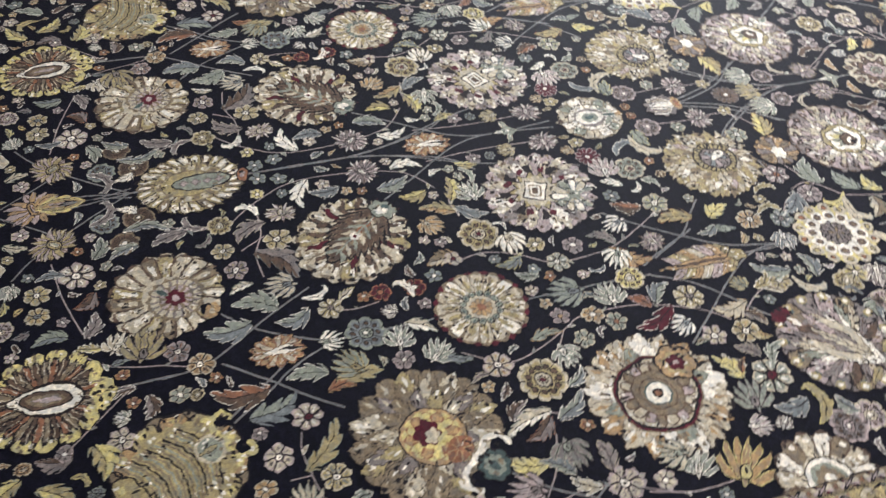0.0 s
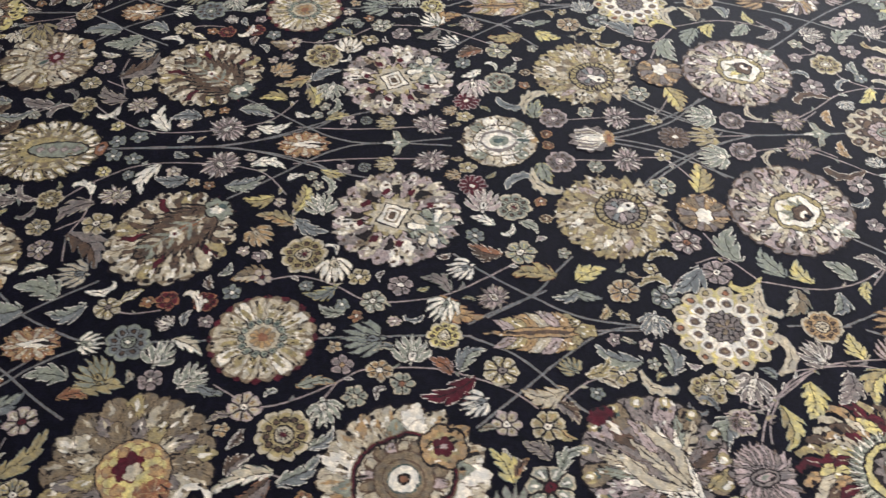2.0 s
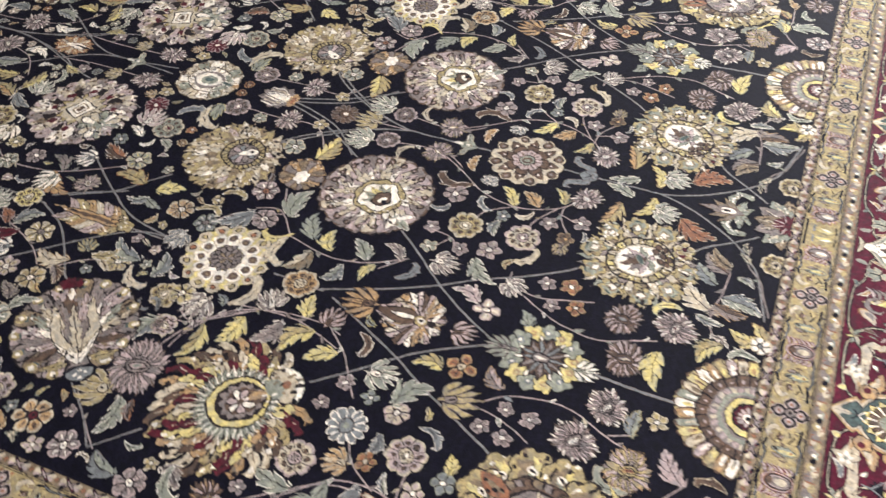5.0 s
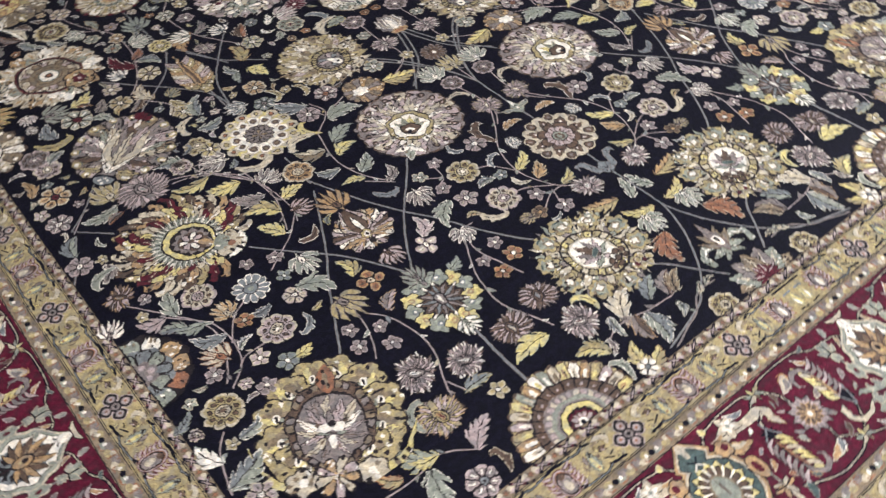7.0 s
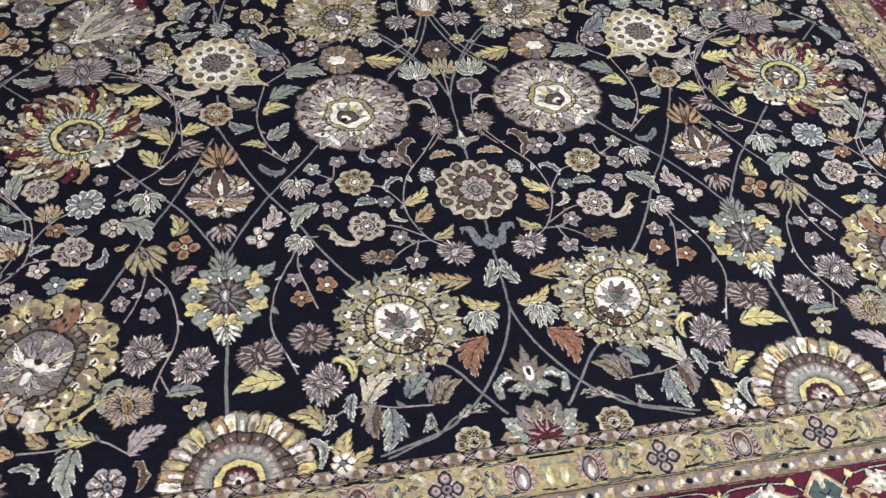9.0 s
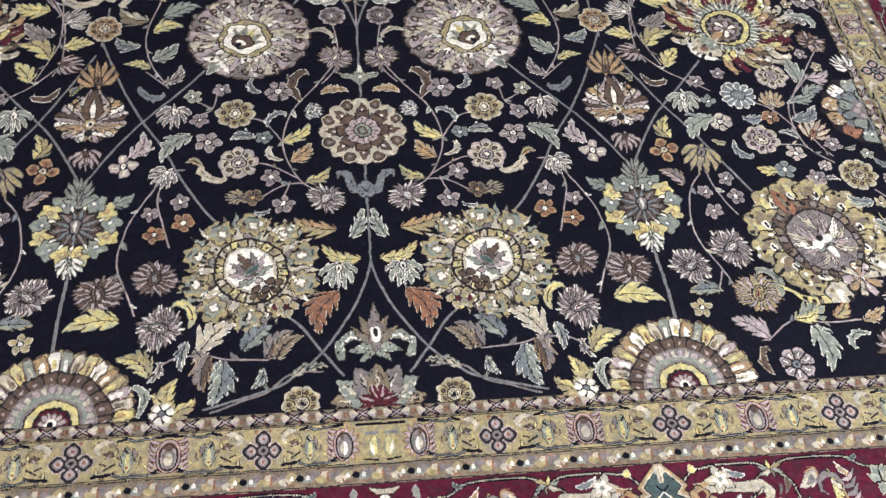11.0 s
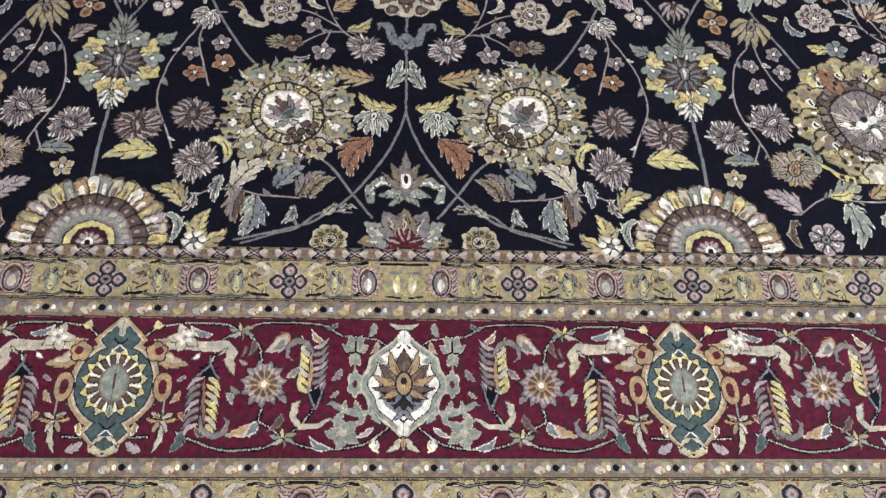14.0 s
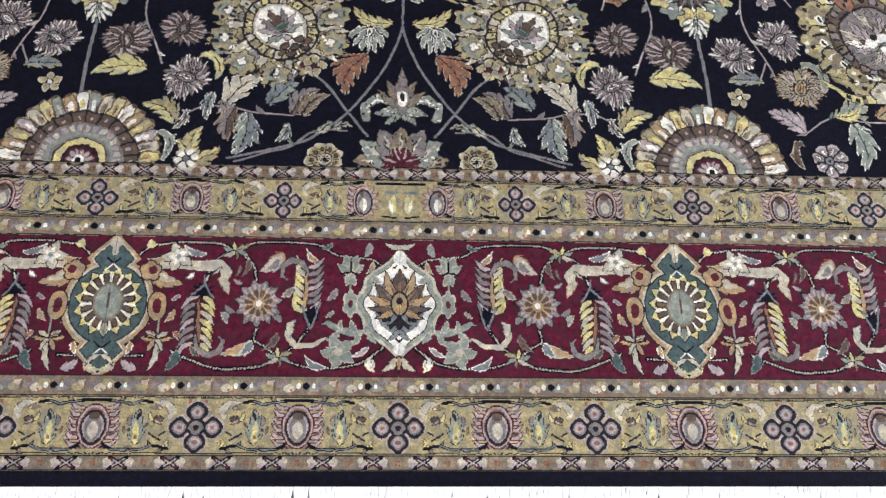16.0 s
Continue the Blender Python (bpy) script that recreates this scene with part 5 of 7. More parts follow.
leaf(0.446, 0.782, 76, 0.065, 0.6, 'ys')
leaf(0.474, 0.735, -64, 0.059, 0.6, 'si')
leaf(0.441, 0.696, 51, 0.068, 0.6, 'si')
leaf(0.396, 0.996, -45, 0.092, 0.6, 'ai')
blossom(0.328, 1.008, 0.032, 6, 'tir')
leaf(0.306, 1.020, 85, 0.044, 0.42, 'ta')
leaf(0.384, 0.912, 91, 0.099, 0.5, 'si')
leaf(0.426, 0.829, 65, 0.084, 0.5, 'sa')
blossom(0.411, 0.963, 0.030, 7, 'tpi')
leaf(0.181, 0.952, 101, 0.091, 0.6, 'yo')
blossom(0.161, 1.025, 0.029, 6, 'sak')
aster(0.074, 1.092, 0.041, 9, 'tik')
blossom(0.062, 1.007, 0.019, 5, 'gti')
blossom(0.000, 0.966, 0.038, 14, 'wti')
lily(0.000, 0.900, 0, 0.036, 'gb')
lily(0.070, 0.891, -4, 0.038, 'si')
blossom(0.054, 0.822, 0.030, 9, 'tpi')
hook(0.107, 0.772, 97, 0.057, 0.42, 'bt')
aster(0.049, 0.689, 0.041, 9, 'pgi')
vine(0.0055, 'a', (0.547, 1.245), (0.551, 1.100))
vine(0.0055, 'a', (0.553, 0.741), (0.547, 0.859))
vine(0.0060, 'a', (0.000, 0.785), (0.025, 0.867), (0.065, 0.950), (0.111, 1.020), (0.165, 1.078))
vine(0.0060, 'a', (0.136, 0.881), (0.058, 0.958), (0.018, 1.051), (0.000, 1.114))
vine(0.0060, 'a', (0.000, 0.785), (0.000, 0.698), (0.000, 0.608), (0.000, 0.574))
vine(0.0025, 's', (0.000, 0.941), (0.000, 0.853), (0.000, 0.785))
vine(0.0022, 't', (0.655, 0.914), (0.645, 0.831), (0.642, 0.753), (0.657, 0.699), (0.677, 0.644))
vine(0.0022, 't', (0.736, 1.026), (0.729, 0.954), (0.691, 0.908), (0.652, 0.842))
vine(0.0022, 't', (0.805, 0.978), (0.738, 0.949), (0.691, 0.908))
vine(0.0025, 't', (0.436, 0.882), (0.459, 0.787), (0.456, 0.725), (0.436, 0.666), (0.405, 0.620))
vine(0.0022, 't', (0.385, 1.000), (0.372, 0.943), (0.433, 0.886))
vine(0.0022, 't', (0.303, 0.967), (0.368, 0.938))
vine(0.0022, 't', (0.057, 0.807), (0.045, 0.734), (0.052, 0.657), (0.080, 0.613))
vine(0.0022, 't', (1.046, 0.952), (0.990, 1.018), (0.942, 1.067))
vine(0.0050, 'a', (1.047, 0.963), (0.990, 1.018), (0.937, 1.088))
vine(0.0050, 'a', (1.047, 0.963), (0.977, 0.893))
blossom(0.090, 2.611, 0.032, 8, 'ati')
blossom(0.089, 2.536, 0.036, 8, 'woi')
leaf(0.072, 2.541, 31, 0.047, 0.6, 'ib')
hook(0.089, 2.640, 128, 0.085, 0.34, 'ti')
blossom(0.164, 2.572, 0.033, 8, 'woi')
leaf(0.177, 2.543, -23, 0.069, 0.42, 'ai')
blossom(0.125, 2.472, 0.016, 5, 'siw')
leaf(0.162, 2.435, -16, 0.084, 0.42, 'ti')
hook(0.156, 2.396, 31, 0.060, 0.42, 'ti')
hook(0.184, 2.390, -58, 0.044, 0.42, 'ts')
blossom(0.162, 2.364, 0.029, 8, 'gwi')
leaf(0.174, 2.265, -36, 0.086, 0.6, 'tb')
blossom(0.243, 2.367, 0.025, 6, 'gai')
blossom(0.307, 2.345, 0.026, 6, 'tgi')
leaf(0.356, 2.315, -18, 0.056, 0.42, 'is')
leaf(0.264, 2.298, -132, 0.125, 0.5, 'wa')
lily(0.376, 2.261, -1, 0.035, 'ba')
leaf(0.435, 2.276, 20, 0.098, 0.6, 'si')
aster(0.155, 2.221, 0.036, 9, 'biw')
blossom(0.237, 2.244, 0.032, 6, 'gbw')
hook(0.146, 2.273, 40, 0.059, 0.42, 'is')
leaf(0.059, 2.142, -70, 0.095, 0.42, 'is')
blossom(0.082, 2.109, 0.018, 5, 'btw')
leaf(0.105, 2.074, 2, 0.072, 0.42, 'ai')
blossom(0.024, 2.255, 0.020, 5, 'ati')
blossom(0.037, 2.207, 0.020, 5, 'ati')
blossom(0.078, 2.265, 0.016, 6, 'ysw')
hook(0.423, 2.223, 169, 0.059, 0.42, 'ia')
leaf(0.458, 2.214, -17, 0.077, 0.6, 'si')
blossom(0.466, 2.171, 0.027, 7, 'git')
leaf(0.450, 2.145, 141, 0.049, 0.42, 'iy')
leaf(0.463, 2.338, -4, 0.098, 0.6, 'si')
blossom(0.496, 2.490, 0.026, 6, 'tri')
blossom(0.450, 2.059, 0.024, 6, 'mmr')
blossom(0.454, 1.984, 0.024, 6, 'mmi')
hook(0.477, 1.993, 63, 0.056, 0.42, 'ib')
aster(0.061, 2.007, 0.047, 12, 'tis')
leaf(0.064, 1.937, -173, 0.079, 0.42, 'is')
leaf(0.133, 1.984, 160, 0.086, 0.42, 'ai')
leaf(0.118, 1.851, 153, 0.044, 0.42, 'ia')
leaf(0.170, 1.874, -2, 0.071, 0.5, 'yg')
leaf(0.212, 1.825, 100, 0.082, 0.6, 'gt')
hook(0.111, 1.775, -118, 0.055, 0.42, 'si')
lily(0.193, 1.774, 75, 0.033, 'si')
leaf(0.251, 1.827, 21, 0.087, 0.42, 'ob')
leaf(0.237, 1.824, -150, 0.084, 0.42, 'ai')
lily(0.283, 1.896, -128, 0.031, 'ob')
blossom(0.337, 1.799, 0.048, 9, 'gbm')
leaf(0.395, 1.864, -2, 0.075, 0.6, 'bo')
blossom(0.395, 1.878, 0.021, 5, 'bim')
lily(0.381, 1.734, -97, 0.035, 'ib')
hook(0.337, 1.730, 56, 0.037, 0.42, 'ia')
blossom(0.402, 1.683, 0.023, 6, 'goi')
blossom(0.425, 1.601, 0.024, 6, 'toi')
leaf(0.424, 1.727, -16, 0.070, 0.42, 'sy')
blossom(0.464, 1.655, 0.027, 6, 'siw')
lily(0.388, 1.479, -25, 0.029, 'ia')
leaf(0.441, 1.502, 36, 0.069, 0.42, 'ts')
leaf(0.492, 1.708, 21, 0.055, 0.42, 'si')
blossom(0.472, 1.713, 0.015, 5, 'aiw')
leaf(0.456, 1.521, -145, 0.098, 0.5, 'or')
lily(0.487, 1.519, -61, 0.032, 'is')
aster(0.063, 1.533, 0.041, 10, 'pit')
blossom(0.146, 1.444, 0.033, 12, 'mpi')
leaf(0.086, 1.776, -170, 0.063, 0.42, 'ys')
blossom(0.081, 1.726, 0.018, 5, 'tiw')
lily(0.070, 1.636, -0, 0.023, 'gb')
blossom(0.075, 1.242, 0.034, 8, 'tpi')
hook(0.155, 1.370, 146, 0.076, 0.42, 'ai')
hook(0.096, 1.305, -117, 0.097, 0.42, 'ia')
leaf(0.076, 1.282, -101, 0.069, 0.6, 'sy')
blossom(0.215, 1.358, 0.039, 8, 'sim')
leaf(0.266, 1.405, 29, 0.055, 0.42, 'is')
lily(0.193, 1.422, 96, 0.037, 'pi')
leaf(0.256, 1.349, -137, 0.052, 0.42, 'si')
hook(0.265, 1.361, -52, 0.041, 0.42, 'is')
leaf(0.351, 1.394, 23, 0.073, 0.6, 'ri')
blossom(0.346, 1.353, 0.032, 6, 'syw')
aster(0.461, 1.418, 0.035, 9, 'ibw')
leaf(0.413, 1.290, 6, 0.089, 0.5, 'gr')
leaf(0.424, 1.250, 152, 0.069, 0.6, 'ys')
leaf(0.451, 1.248, -15, 0.058, 0.42, 'si')
leaf(0.455, 1.255, -162, 0.052, 0.42, 'sa')
blossom(0.455, 1.158, 0.031, 7, 'oti')
hook(0.439, 1.127, 170, 0.061, 0.42, 'gi')
blossom(0.470, 1.082, 0.028, 6, 'ait')
hook(0.375, 1.094, 163, 0.057, 0.42, 'gi')
blossom(0.094, 1.164, 0.020, 6, 'syi')
blossom(0.539, 2.448, 0.028, 7, 'owi')
blossom(0.601, 2.495, 0.021, 6, 'sgi')
leaf(0.632, 2.326, 6, 0.115, 0.45, 'ri')
leaf(0.628, 2.210, 6, 0.082, 0.5, 'si')
leaf(0.648, 2.196, -180, 0.092, 0.6, 'gs')
lily(0.615, 2.163, 51, 0.035, 'sg')
leaf(0.671, 2.219, 177, 0.058, 0.42, 'ro')
leaf(0.692, 2.373, 162, 0.101, 0.5, 'sa')
blossom(0.715, 2.269, 0.030, 7, 'bim')
leaf(0.829, 2.292, 129, 0.120, 0.35, 'gs')
blossom(0.789, 2.336, 0.029, 6, 'bti')
blossom(0.854, 2.243, 0.028, 7, 'gaw')
blossom(0.845, 2.370, 0.020, 6, 'otw')
lily(0.883, 2.303, 105, 0.031, 'bs')
blossom(0.549, 2.116, 0.042, 8, 'ati')
lily(0.549, 2.187, -180, 0.026, 'is')
lily(0.578, 2.050, 108, 0.031, 'si')
leaf(0.546, 2.031, -149, 0.068, 0.42, 'is')
blossom(0.635, 2.058, 0.023, 6, 'twi')
lily(0.632, 1.982, 131, 0.032, 'si')
leaf(0.649, 1.972, -159, 0.053, 0.42, 'as')
blossom(0.698, 1.878, 0.031, 7, 'boi')
leaf(0.713, 1.904, -17, 0.042, 0.42, 'tb')
leaf(0.744, 1.876, -57, 0.043, 0.42, 'ti')
leaf(0.832, 1.895, 136, 0.058, 0.6, 'ti')
blossom(0.756, 1.803, 0.050, 11, 'gtm')
leaf(0.827, 1.816, -19, 0.105, 0.3, 'is')
leaf(0.838, 1.821, -36, 0.075, 0.4, 'wr')
leaf(0.849, 1.806, 146, 0.084, 0.4, 'si')
lily(0.713, 1.735, -99, 0.030, 'si')
leaf(0.786, 1.757, 134, 0.057, 0.42, 'si')
blossom(0.682, 1.681, 0.023, 6, 'sib')
blossom(0.625, 1.638, 0.024, 7, 'obi')
leaf(0.656, 1.788, 175, 0.073, 0.3, 'so')
blossom(0.611, 1.709, 0.022, 5, 'tio')
blossom(0.656, 1.596, 0.024, 6, 'str')
leaf(0.647, 1.463, -24, 0.110, 0.4, 'mi')
blossom(0.550, 1.517, 0.033, 8, 'yti')
leaf(0.636, 1.508, 43, 0.056, 0.6, 'rp')
leaf(0.629, 1.491, 136, 0.069, 0.6, 'si')
lily(0.581, 1.579, 93, 0.034, 'si')
lily(0.553, 1.671, -0, 0.040, 'sa')
leaf(0.574, 1.614, -7, 0.034, 0.42, 'sb')
lily(0.704, 1.466, -23, 0.027, 'ia')
leaf(0.662, 1.822, -27, 0.029, 0.42, 'ai')
blossom(0.634, 1.414, 0.033, 7, 'git')
leaf(0.679, 1.301, -3, 0.082, 0.5, 'bo')
blossom(0.746, 1.413, 0.027, 6, 'bgi')
leaf(0.754, 1.430, -7, 0.031, 0.42, 'bs')
blossom(0.752, 1.340, 0.031, 7, 'goi')
leaf(0.759, 1.320, -138, 0.036, 0.42, 'og')
leaf(0.835, 1.389, 50, 0.054, 0.42, 'ti')
leaf(0.818, 1.343, 39, 0.055, 0.6, 'tb')
blossom(0.869, 1.349, 0.042, 7, 'sim')
leaf(0.841, 1.329, 135, 0.071, 0.4, 'si')
leaf(0.858, 1.408, 60, 0.074, 0.5, 'ys')
leaf(0.847, 1.404, 123, 0.042, 0.42, 'ro')
lily(0.901, 1.413, 98, 0.038, 'st')
blossom(0.671, 1.013, 0.029, 7, 'gyi')
hook(0.729, 1.035, 53, 0.040, 0.42, 'at')
lily(0.629, 1.286, 52, 0.022, 'gs')
leaf(0.650, 1.257, 141, 0.060, 0.42, 'gi')
leaf(0.650, 1.246, -148, 0.052, 0.42, 'bi')
leaf(0.702, 1.321, -132, 0.059, 0.42, 'tb')
lily(0.537, 1.114, -77, 0.030, 'ai')
vine(0.0055, 'a', (0.020, 2.686), (0.000, 2.548), (0.000, 2.535))
vine(0.0055, 'a', (0.000, 2.286), (0.000, 2.033), (0.029, 1.900), (0.086, 1.764), (0.121, 1.651), (0.170, 1.478))
vine(0.0060, 'a', (0.000, 2.033), (0.023, 1.910), (0.066, 1.789), (0.121, 1.736))
vine(0.0060, 'a', (0.171, 1.978), (0.113, 1.892), (0.025, 1.763), (0.000, 1.655), (0.013, 1.485))
vine(0.0060, 'a', (0.344, 1.493), (0.401, 1.426), (0.463, 1.339), (0.509, 1.265), (0.531, 1.188), (0.550, 1.065))
vine(0.0060, 'a', (0.509, 1.433), (0.456, 1.338), (0.400, 1.288), (0.359, 1.250))
vine(0.0060, 'a', (0.556, 2.524), (0.546, 2.446), (0.518, 2.394), (0.451, 2.298), (0.396, 2.205))
vine(0.0060, 'a', (0.405, 2.410), (0.473, 2.338), (0.517, 2.262), (0.546, 2.191), (0.549, 2.091), (0.549, 1.970))
vine(0.0060, 'a', (0.550, 2.407), (0.621, 2.315), (0.674, 2.252), (0.712, 2.198))
vine(0.0060, 'a', (0.692, 2.402), (0.641, 2.332), (0.592, 2.269), (0.553, 2.189))
vine(0.0055, 'a', (0.549, 1.759), (0.549, 1.556), (0.553, 1.466))
vine(0.0060, 'a', (0.524, 1.469), (0.494, 1.414), (0.448, 1.313))
vine(0.0060, 'a', (0.556, 1.466), (0.595, 1.392), (0.650, 1.334), (0.715, 1.280), (0.734, 1.252))
vine(0.0060, 'a', (0.752, 1.466), (0.670, 1.370), (0.595, 1.280), (0.545, 1.191), (0.545, 1.064))
vine(0.0060, 'a', (0.162, 1.064), (0.092, 0.974), (0.030, 0.875), (0.000, 0.784))
vine(0.0060, 'a', (0.012, 1.121), (0.052, 1.005), (0.101, 0.922), (0.140, 0.865))
vine(0.0022, 't', (0.120, 2.505), (0.162, 2.420), (0.162, 2.389))
vine(0.0022, 't', (0.156, 2.334), (0.108, 2.279), (0.057, 2.184), (0.055, 2.053), (0.074, 1.947), (0.103, 1.893), (0.160, 1.852))
vine(0.0022, 't', (0.108, 2.279), (0.201, 2.275), (0.272, 2.298), (0.340, 2.291))
vine(0.0022, 't', (0.219, 2.272), (0.252, 2.327))
vine(0.0022, 't', (0.473, 2.068), (0.480, 2.123), (0.473, 2.158))
vine(0.0022, 't', (0.403, 1.866), (0.394, 1.807), (0.418, 1.736), (0.464, 1.655), (0.456, 1.527), (0.409, 1.427), (0.368, 1.362))
vine(0.0022, 't', (0.063, 1.842), (0.051, 1.709), (0.055, 1.562))
vine(0.0022, 't', (0.269, 1.823), (0.215, 1.831), (0.160, 1.813))
vine(0.0022, 't', (0.135, 1.317), (0.075, 1.242), (0.074, 1.119), (0.072, 1.010), (0.151, 0.949))
vine(0.0022, 't', (0.649, 1.940), (0.694, 1.863), (0.688, 1.800), (0.649, 1.715), (0.622, 1.660), (0.625, 1.540), (0.643, 1.476), (0.676, 1.403), (0.715, 1.355))
vine(0.0022, 't', (0.649, 1.715), (0.713, 1.757))
vine(0.0022, 't', (0.832, 1.816), (0.844, 1.776))
vine(0.0022, 't', (0.715, 1.323), (0.663, 1.259), (0.637, 1.165))
vine(0.0022, 't', (0.470, 1.074), (0.415, 1.030), (0.382, 0.935))
vine(0.0022, 't', (0.840, 2.285), (0.783, 2.293), (0.748, 2.287))
vine(0.0022, 't', (0.840, 2.285), (0.840, 2.323))
vine(0.0022, 't', (0.840, 2.285), (0.916, 2.269))
vine(0.0022, 't', (0.710, 0.986), (0.723, 0.947), (0.664, 0.860))
blossom(0.755, 0.997, 0.028, 8, 'pmi')
leaf(0.667, 0.912, 45, 0.037, 0.42, 'sa')
vine(0.0022, 't', (0.696, 0.999), (0.705, 0.926), (0.666, 0.881), (0.638, 0.804), (0.630, 0.703), (0.644, 0.653))
vine(0.0022, 't', (0.798, 0.958), (0.751, 0.947), (0.690, 0.908))
aster(0.129, 2.721, 0.055, 12, 'gbs')
aster(0.000, 2.762, 0.066, 9, 'opr')
leaf(0.002, 2.762, -179, 0.111, 0.2, 'go')
leaf(0.001, 2.762, -142, 0.062, 0.3, 'og')
leaf(0.124, 2.570, -171, 0.099, 0.3, 'ai')
blossom(0.237, 2.676, 0.038, 7, 'biw')
leaf(0.230, 2.699, -0, 0.062, 0.42, 'ai')
blossom(0.273, 2.756, 0.028, 6, 'gsi')
leaf(0.296, 2.638, -42, 0.059, 0.7, 'wr')
leaf(0.195, 2.639, 107, 0.069, 0.42, 'si')
leaf(0.415, 2.659, 108, 0.066, 0.5, 'ti')
leaf(0.405, 2.697, -2, 0.069, 0.5, 'as')
lily(0.446, 2.602, 120, 0.030, 'bi')
lily(0.466, 2.552, 102, 0.042, 'gt')
leaf(0.500, 2.614, 173, 0.035, 0.42, 'sa')
leaf(0.587, 2.550, -82, 0.058, 0.7, 'ti')
leaf(0.566, 2.575, -12, 0.044, 0.42, 'wi')
blossom(0.674, 2.608, 0.025, 6, 'bti')
leaf(0.673, 2.658, -105, 0.080, 0.6, 'gs')
leaf(0.687, 2.693, 1, 0.067, 0.6, 'wt')
blossom(0.677, 2.707, 0.017, 6, 'tbi')
leaf(0.452, 2.633, 8, 0.055, 0.42, 'yi')
blossom(0.331, 2.756, 0.025, 7, 'goa')
leaf(0.370, 2.772, -22, 0.035, 0.42, 'ta')
vine(0.0050, 'a', (0.017, 2.834), (0.076, 2.750), (0.128, 2.691))
vine(0.0055, 'a', (0.218, 2.807), (0.162, 2.762), (0.080, 2.665), (0.000, 2.550))
vine(0.0050, 'a', (0.012, 2.762), (0.000, 2.638), (0.016, 2.548))
vine(0.0022, 't', (0.444, 2.687), (0.500, 2.614), (0.524, 2.518), (0.541, 2.465))
vine(0.0025, 't', (0.673, 2.702), (0.625, 2.651), (0.563, 2.586))
vine(0.0022, 't', (0.189, 2.727), (0.294, 2.705), (0.414, 2.664))
vine(0.0060, 'a', (0.555, 2.617), (0.552, 2.478))
vine(0.0060, 'a', (0.689, 2.419), (0.630, 2.346), (0.566, 2.268))
leaf(1.028, 0.813, -150, 0.058, 0.6, 'ti')
hook(1.021, 0.791, -110, 0.068, 0.42, 'si')
lily(1.103, 0.633, 37, 0.026, 'it')
leaf(0.983, 0.538, -63, 0.055, 0.6, 'at')
lily(0.911, 0.256, -153, 0.043, 'gb')
blossom(1.025, 0.314, 0.040, 9, 'gbw')
leaf(1.082, 0.214, -20, 0.067, 0.5, 'is')
leaf(1.097, 0.161, 67, 0.091, 0.5, 'ai')
leaf(1.031, 0.238, 66, 0.058, 0.4, 'ai')
blossom(1.061, 0.119, 0.028, 6, 'pti')
leaf(1.123, 0.325, 59, 0.056, 0.4, 'as')
vine(0.0022, 't', (1.058, 0.684), (0.991, 0.591), (0.952, 0.529), (0.944, 0.462), (0.968, 0.398), (0.989, 0.365))
vine(0.0022, 't', (1.100, 0.151), (1.076, 0.236), (1.047, 0.272))
vine(0.0050, 'a', (1.047, 0.940), (1.095, 0.828), (1.112, 0.800))
leaf(0.943, 1.312, 2, 0.072, 0.6, 'ai')
hook(0.994, 1.313, 113, 0.090, 0.42, 'gy')
leaf(0.992, 1.225, 58, 0.055, 0.5, 'ai')
blossom(1.005, 1.210, 0.034, 8, 'pmi')
lily(1.030, 1.502, 124, 0.052, 'oy')
lily(1.006, 1.591, 118, 0.034, 'si')
blossom(1.024, 1.665, 0.021, 6, 'bti')
blossom(1.009, 1.720, 0.021, 6, 'bow')
leaf(0.978, 1.752, 88, 0.065, 0.5, 'tb')
lily(0.927, 1.813, -96, 0.036, 'ts')
leaf(0.933, 1.861, 20, 0.080, 0.5, 'yb')
leaf(1.004, 1.786, 30, 0.059, 0.5, 'bi')
lily(0.976, 1.918, 16, 0.035, 'pt')
vine(0.0022, 't', (0.880, 1.825), (0.948, 1.852), (0.997, 1.888))
vine(0.0060, 'a', (1.025, 1.807), (0.987, 1.747))
vine(0.0060, 'a', (0.929, 1.939), (0.984, 1.872), (1.024, 1.800))
vine(0.0022, 't', (1.037, 1.705), (1.059, 1.625), (1.059, 1.543))
leaf(1.074, 0.880, 19, 0.070, 0.6, 'sa')
blossom(1.078, 0.846, 0.031, 6, 'tpi')
blossom(1.014, 1.266, 0.038, 8, 'tpi')
# the outer edge of the field, beside the long sides
big("side_rosette", 1.105, 2.24, 90, 0.100, side_rosette)
blossom(1.01, 1.74, 0.034, 7, "bti")
blossom(1.05, 1.90, 0.028, 6, "tiw")
blossom(0.98, 2.02, 0.026, 5, "pti")
aster(1.02, 2.52, 0.044, 13, "tim")
blossom(0.93, 2.36, 0.03, 7, "gwi")
blossom(1.04, 2.66, 0.028, 6, "rbi")
leaf(0.97, 1.82, 40, 0.07, 0.42, "sb")
leaf(1.04, 1.80, -150, 0.07, 0.5, "yo")
leaf(0.96, 2.12, -60, 0.08, 0.42, "si")
leaf(1.02, 2.40, 120, 0.07, 0.42, "ai")
leaf(0.90, 2.62, -30, 0.08, 0.5, "os")
lily(0.98, 1.63, 10, 0.03, "bs")
lily(1.03, 2.08, 200, 0.03, "si")
lily(0.94, 2.50, 60, 0.028, "ti")
vine(0.0022, "t", (1.05, 1.66), (1.00, 1.80), (1.03, 1.96), (0.97, 2.08))
vine(0.0022, "t", (1.06, 2.32), (0.98, 2.42), (1.0, 2.58), (0.95, 2.70))
vine(0.0050, 't', (0.281, -0.133), (0.223, -0.113), (0.186, -0.100), (0.149, -0.070), (0.095, -0.069))
leaf(0.150, -0.072, 58, 0.040, 0.30, 'bs')
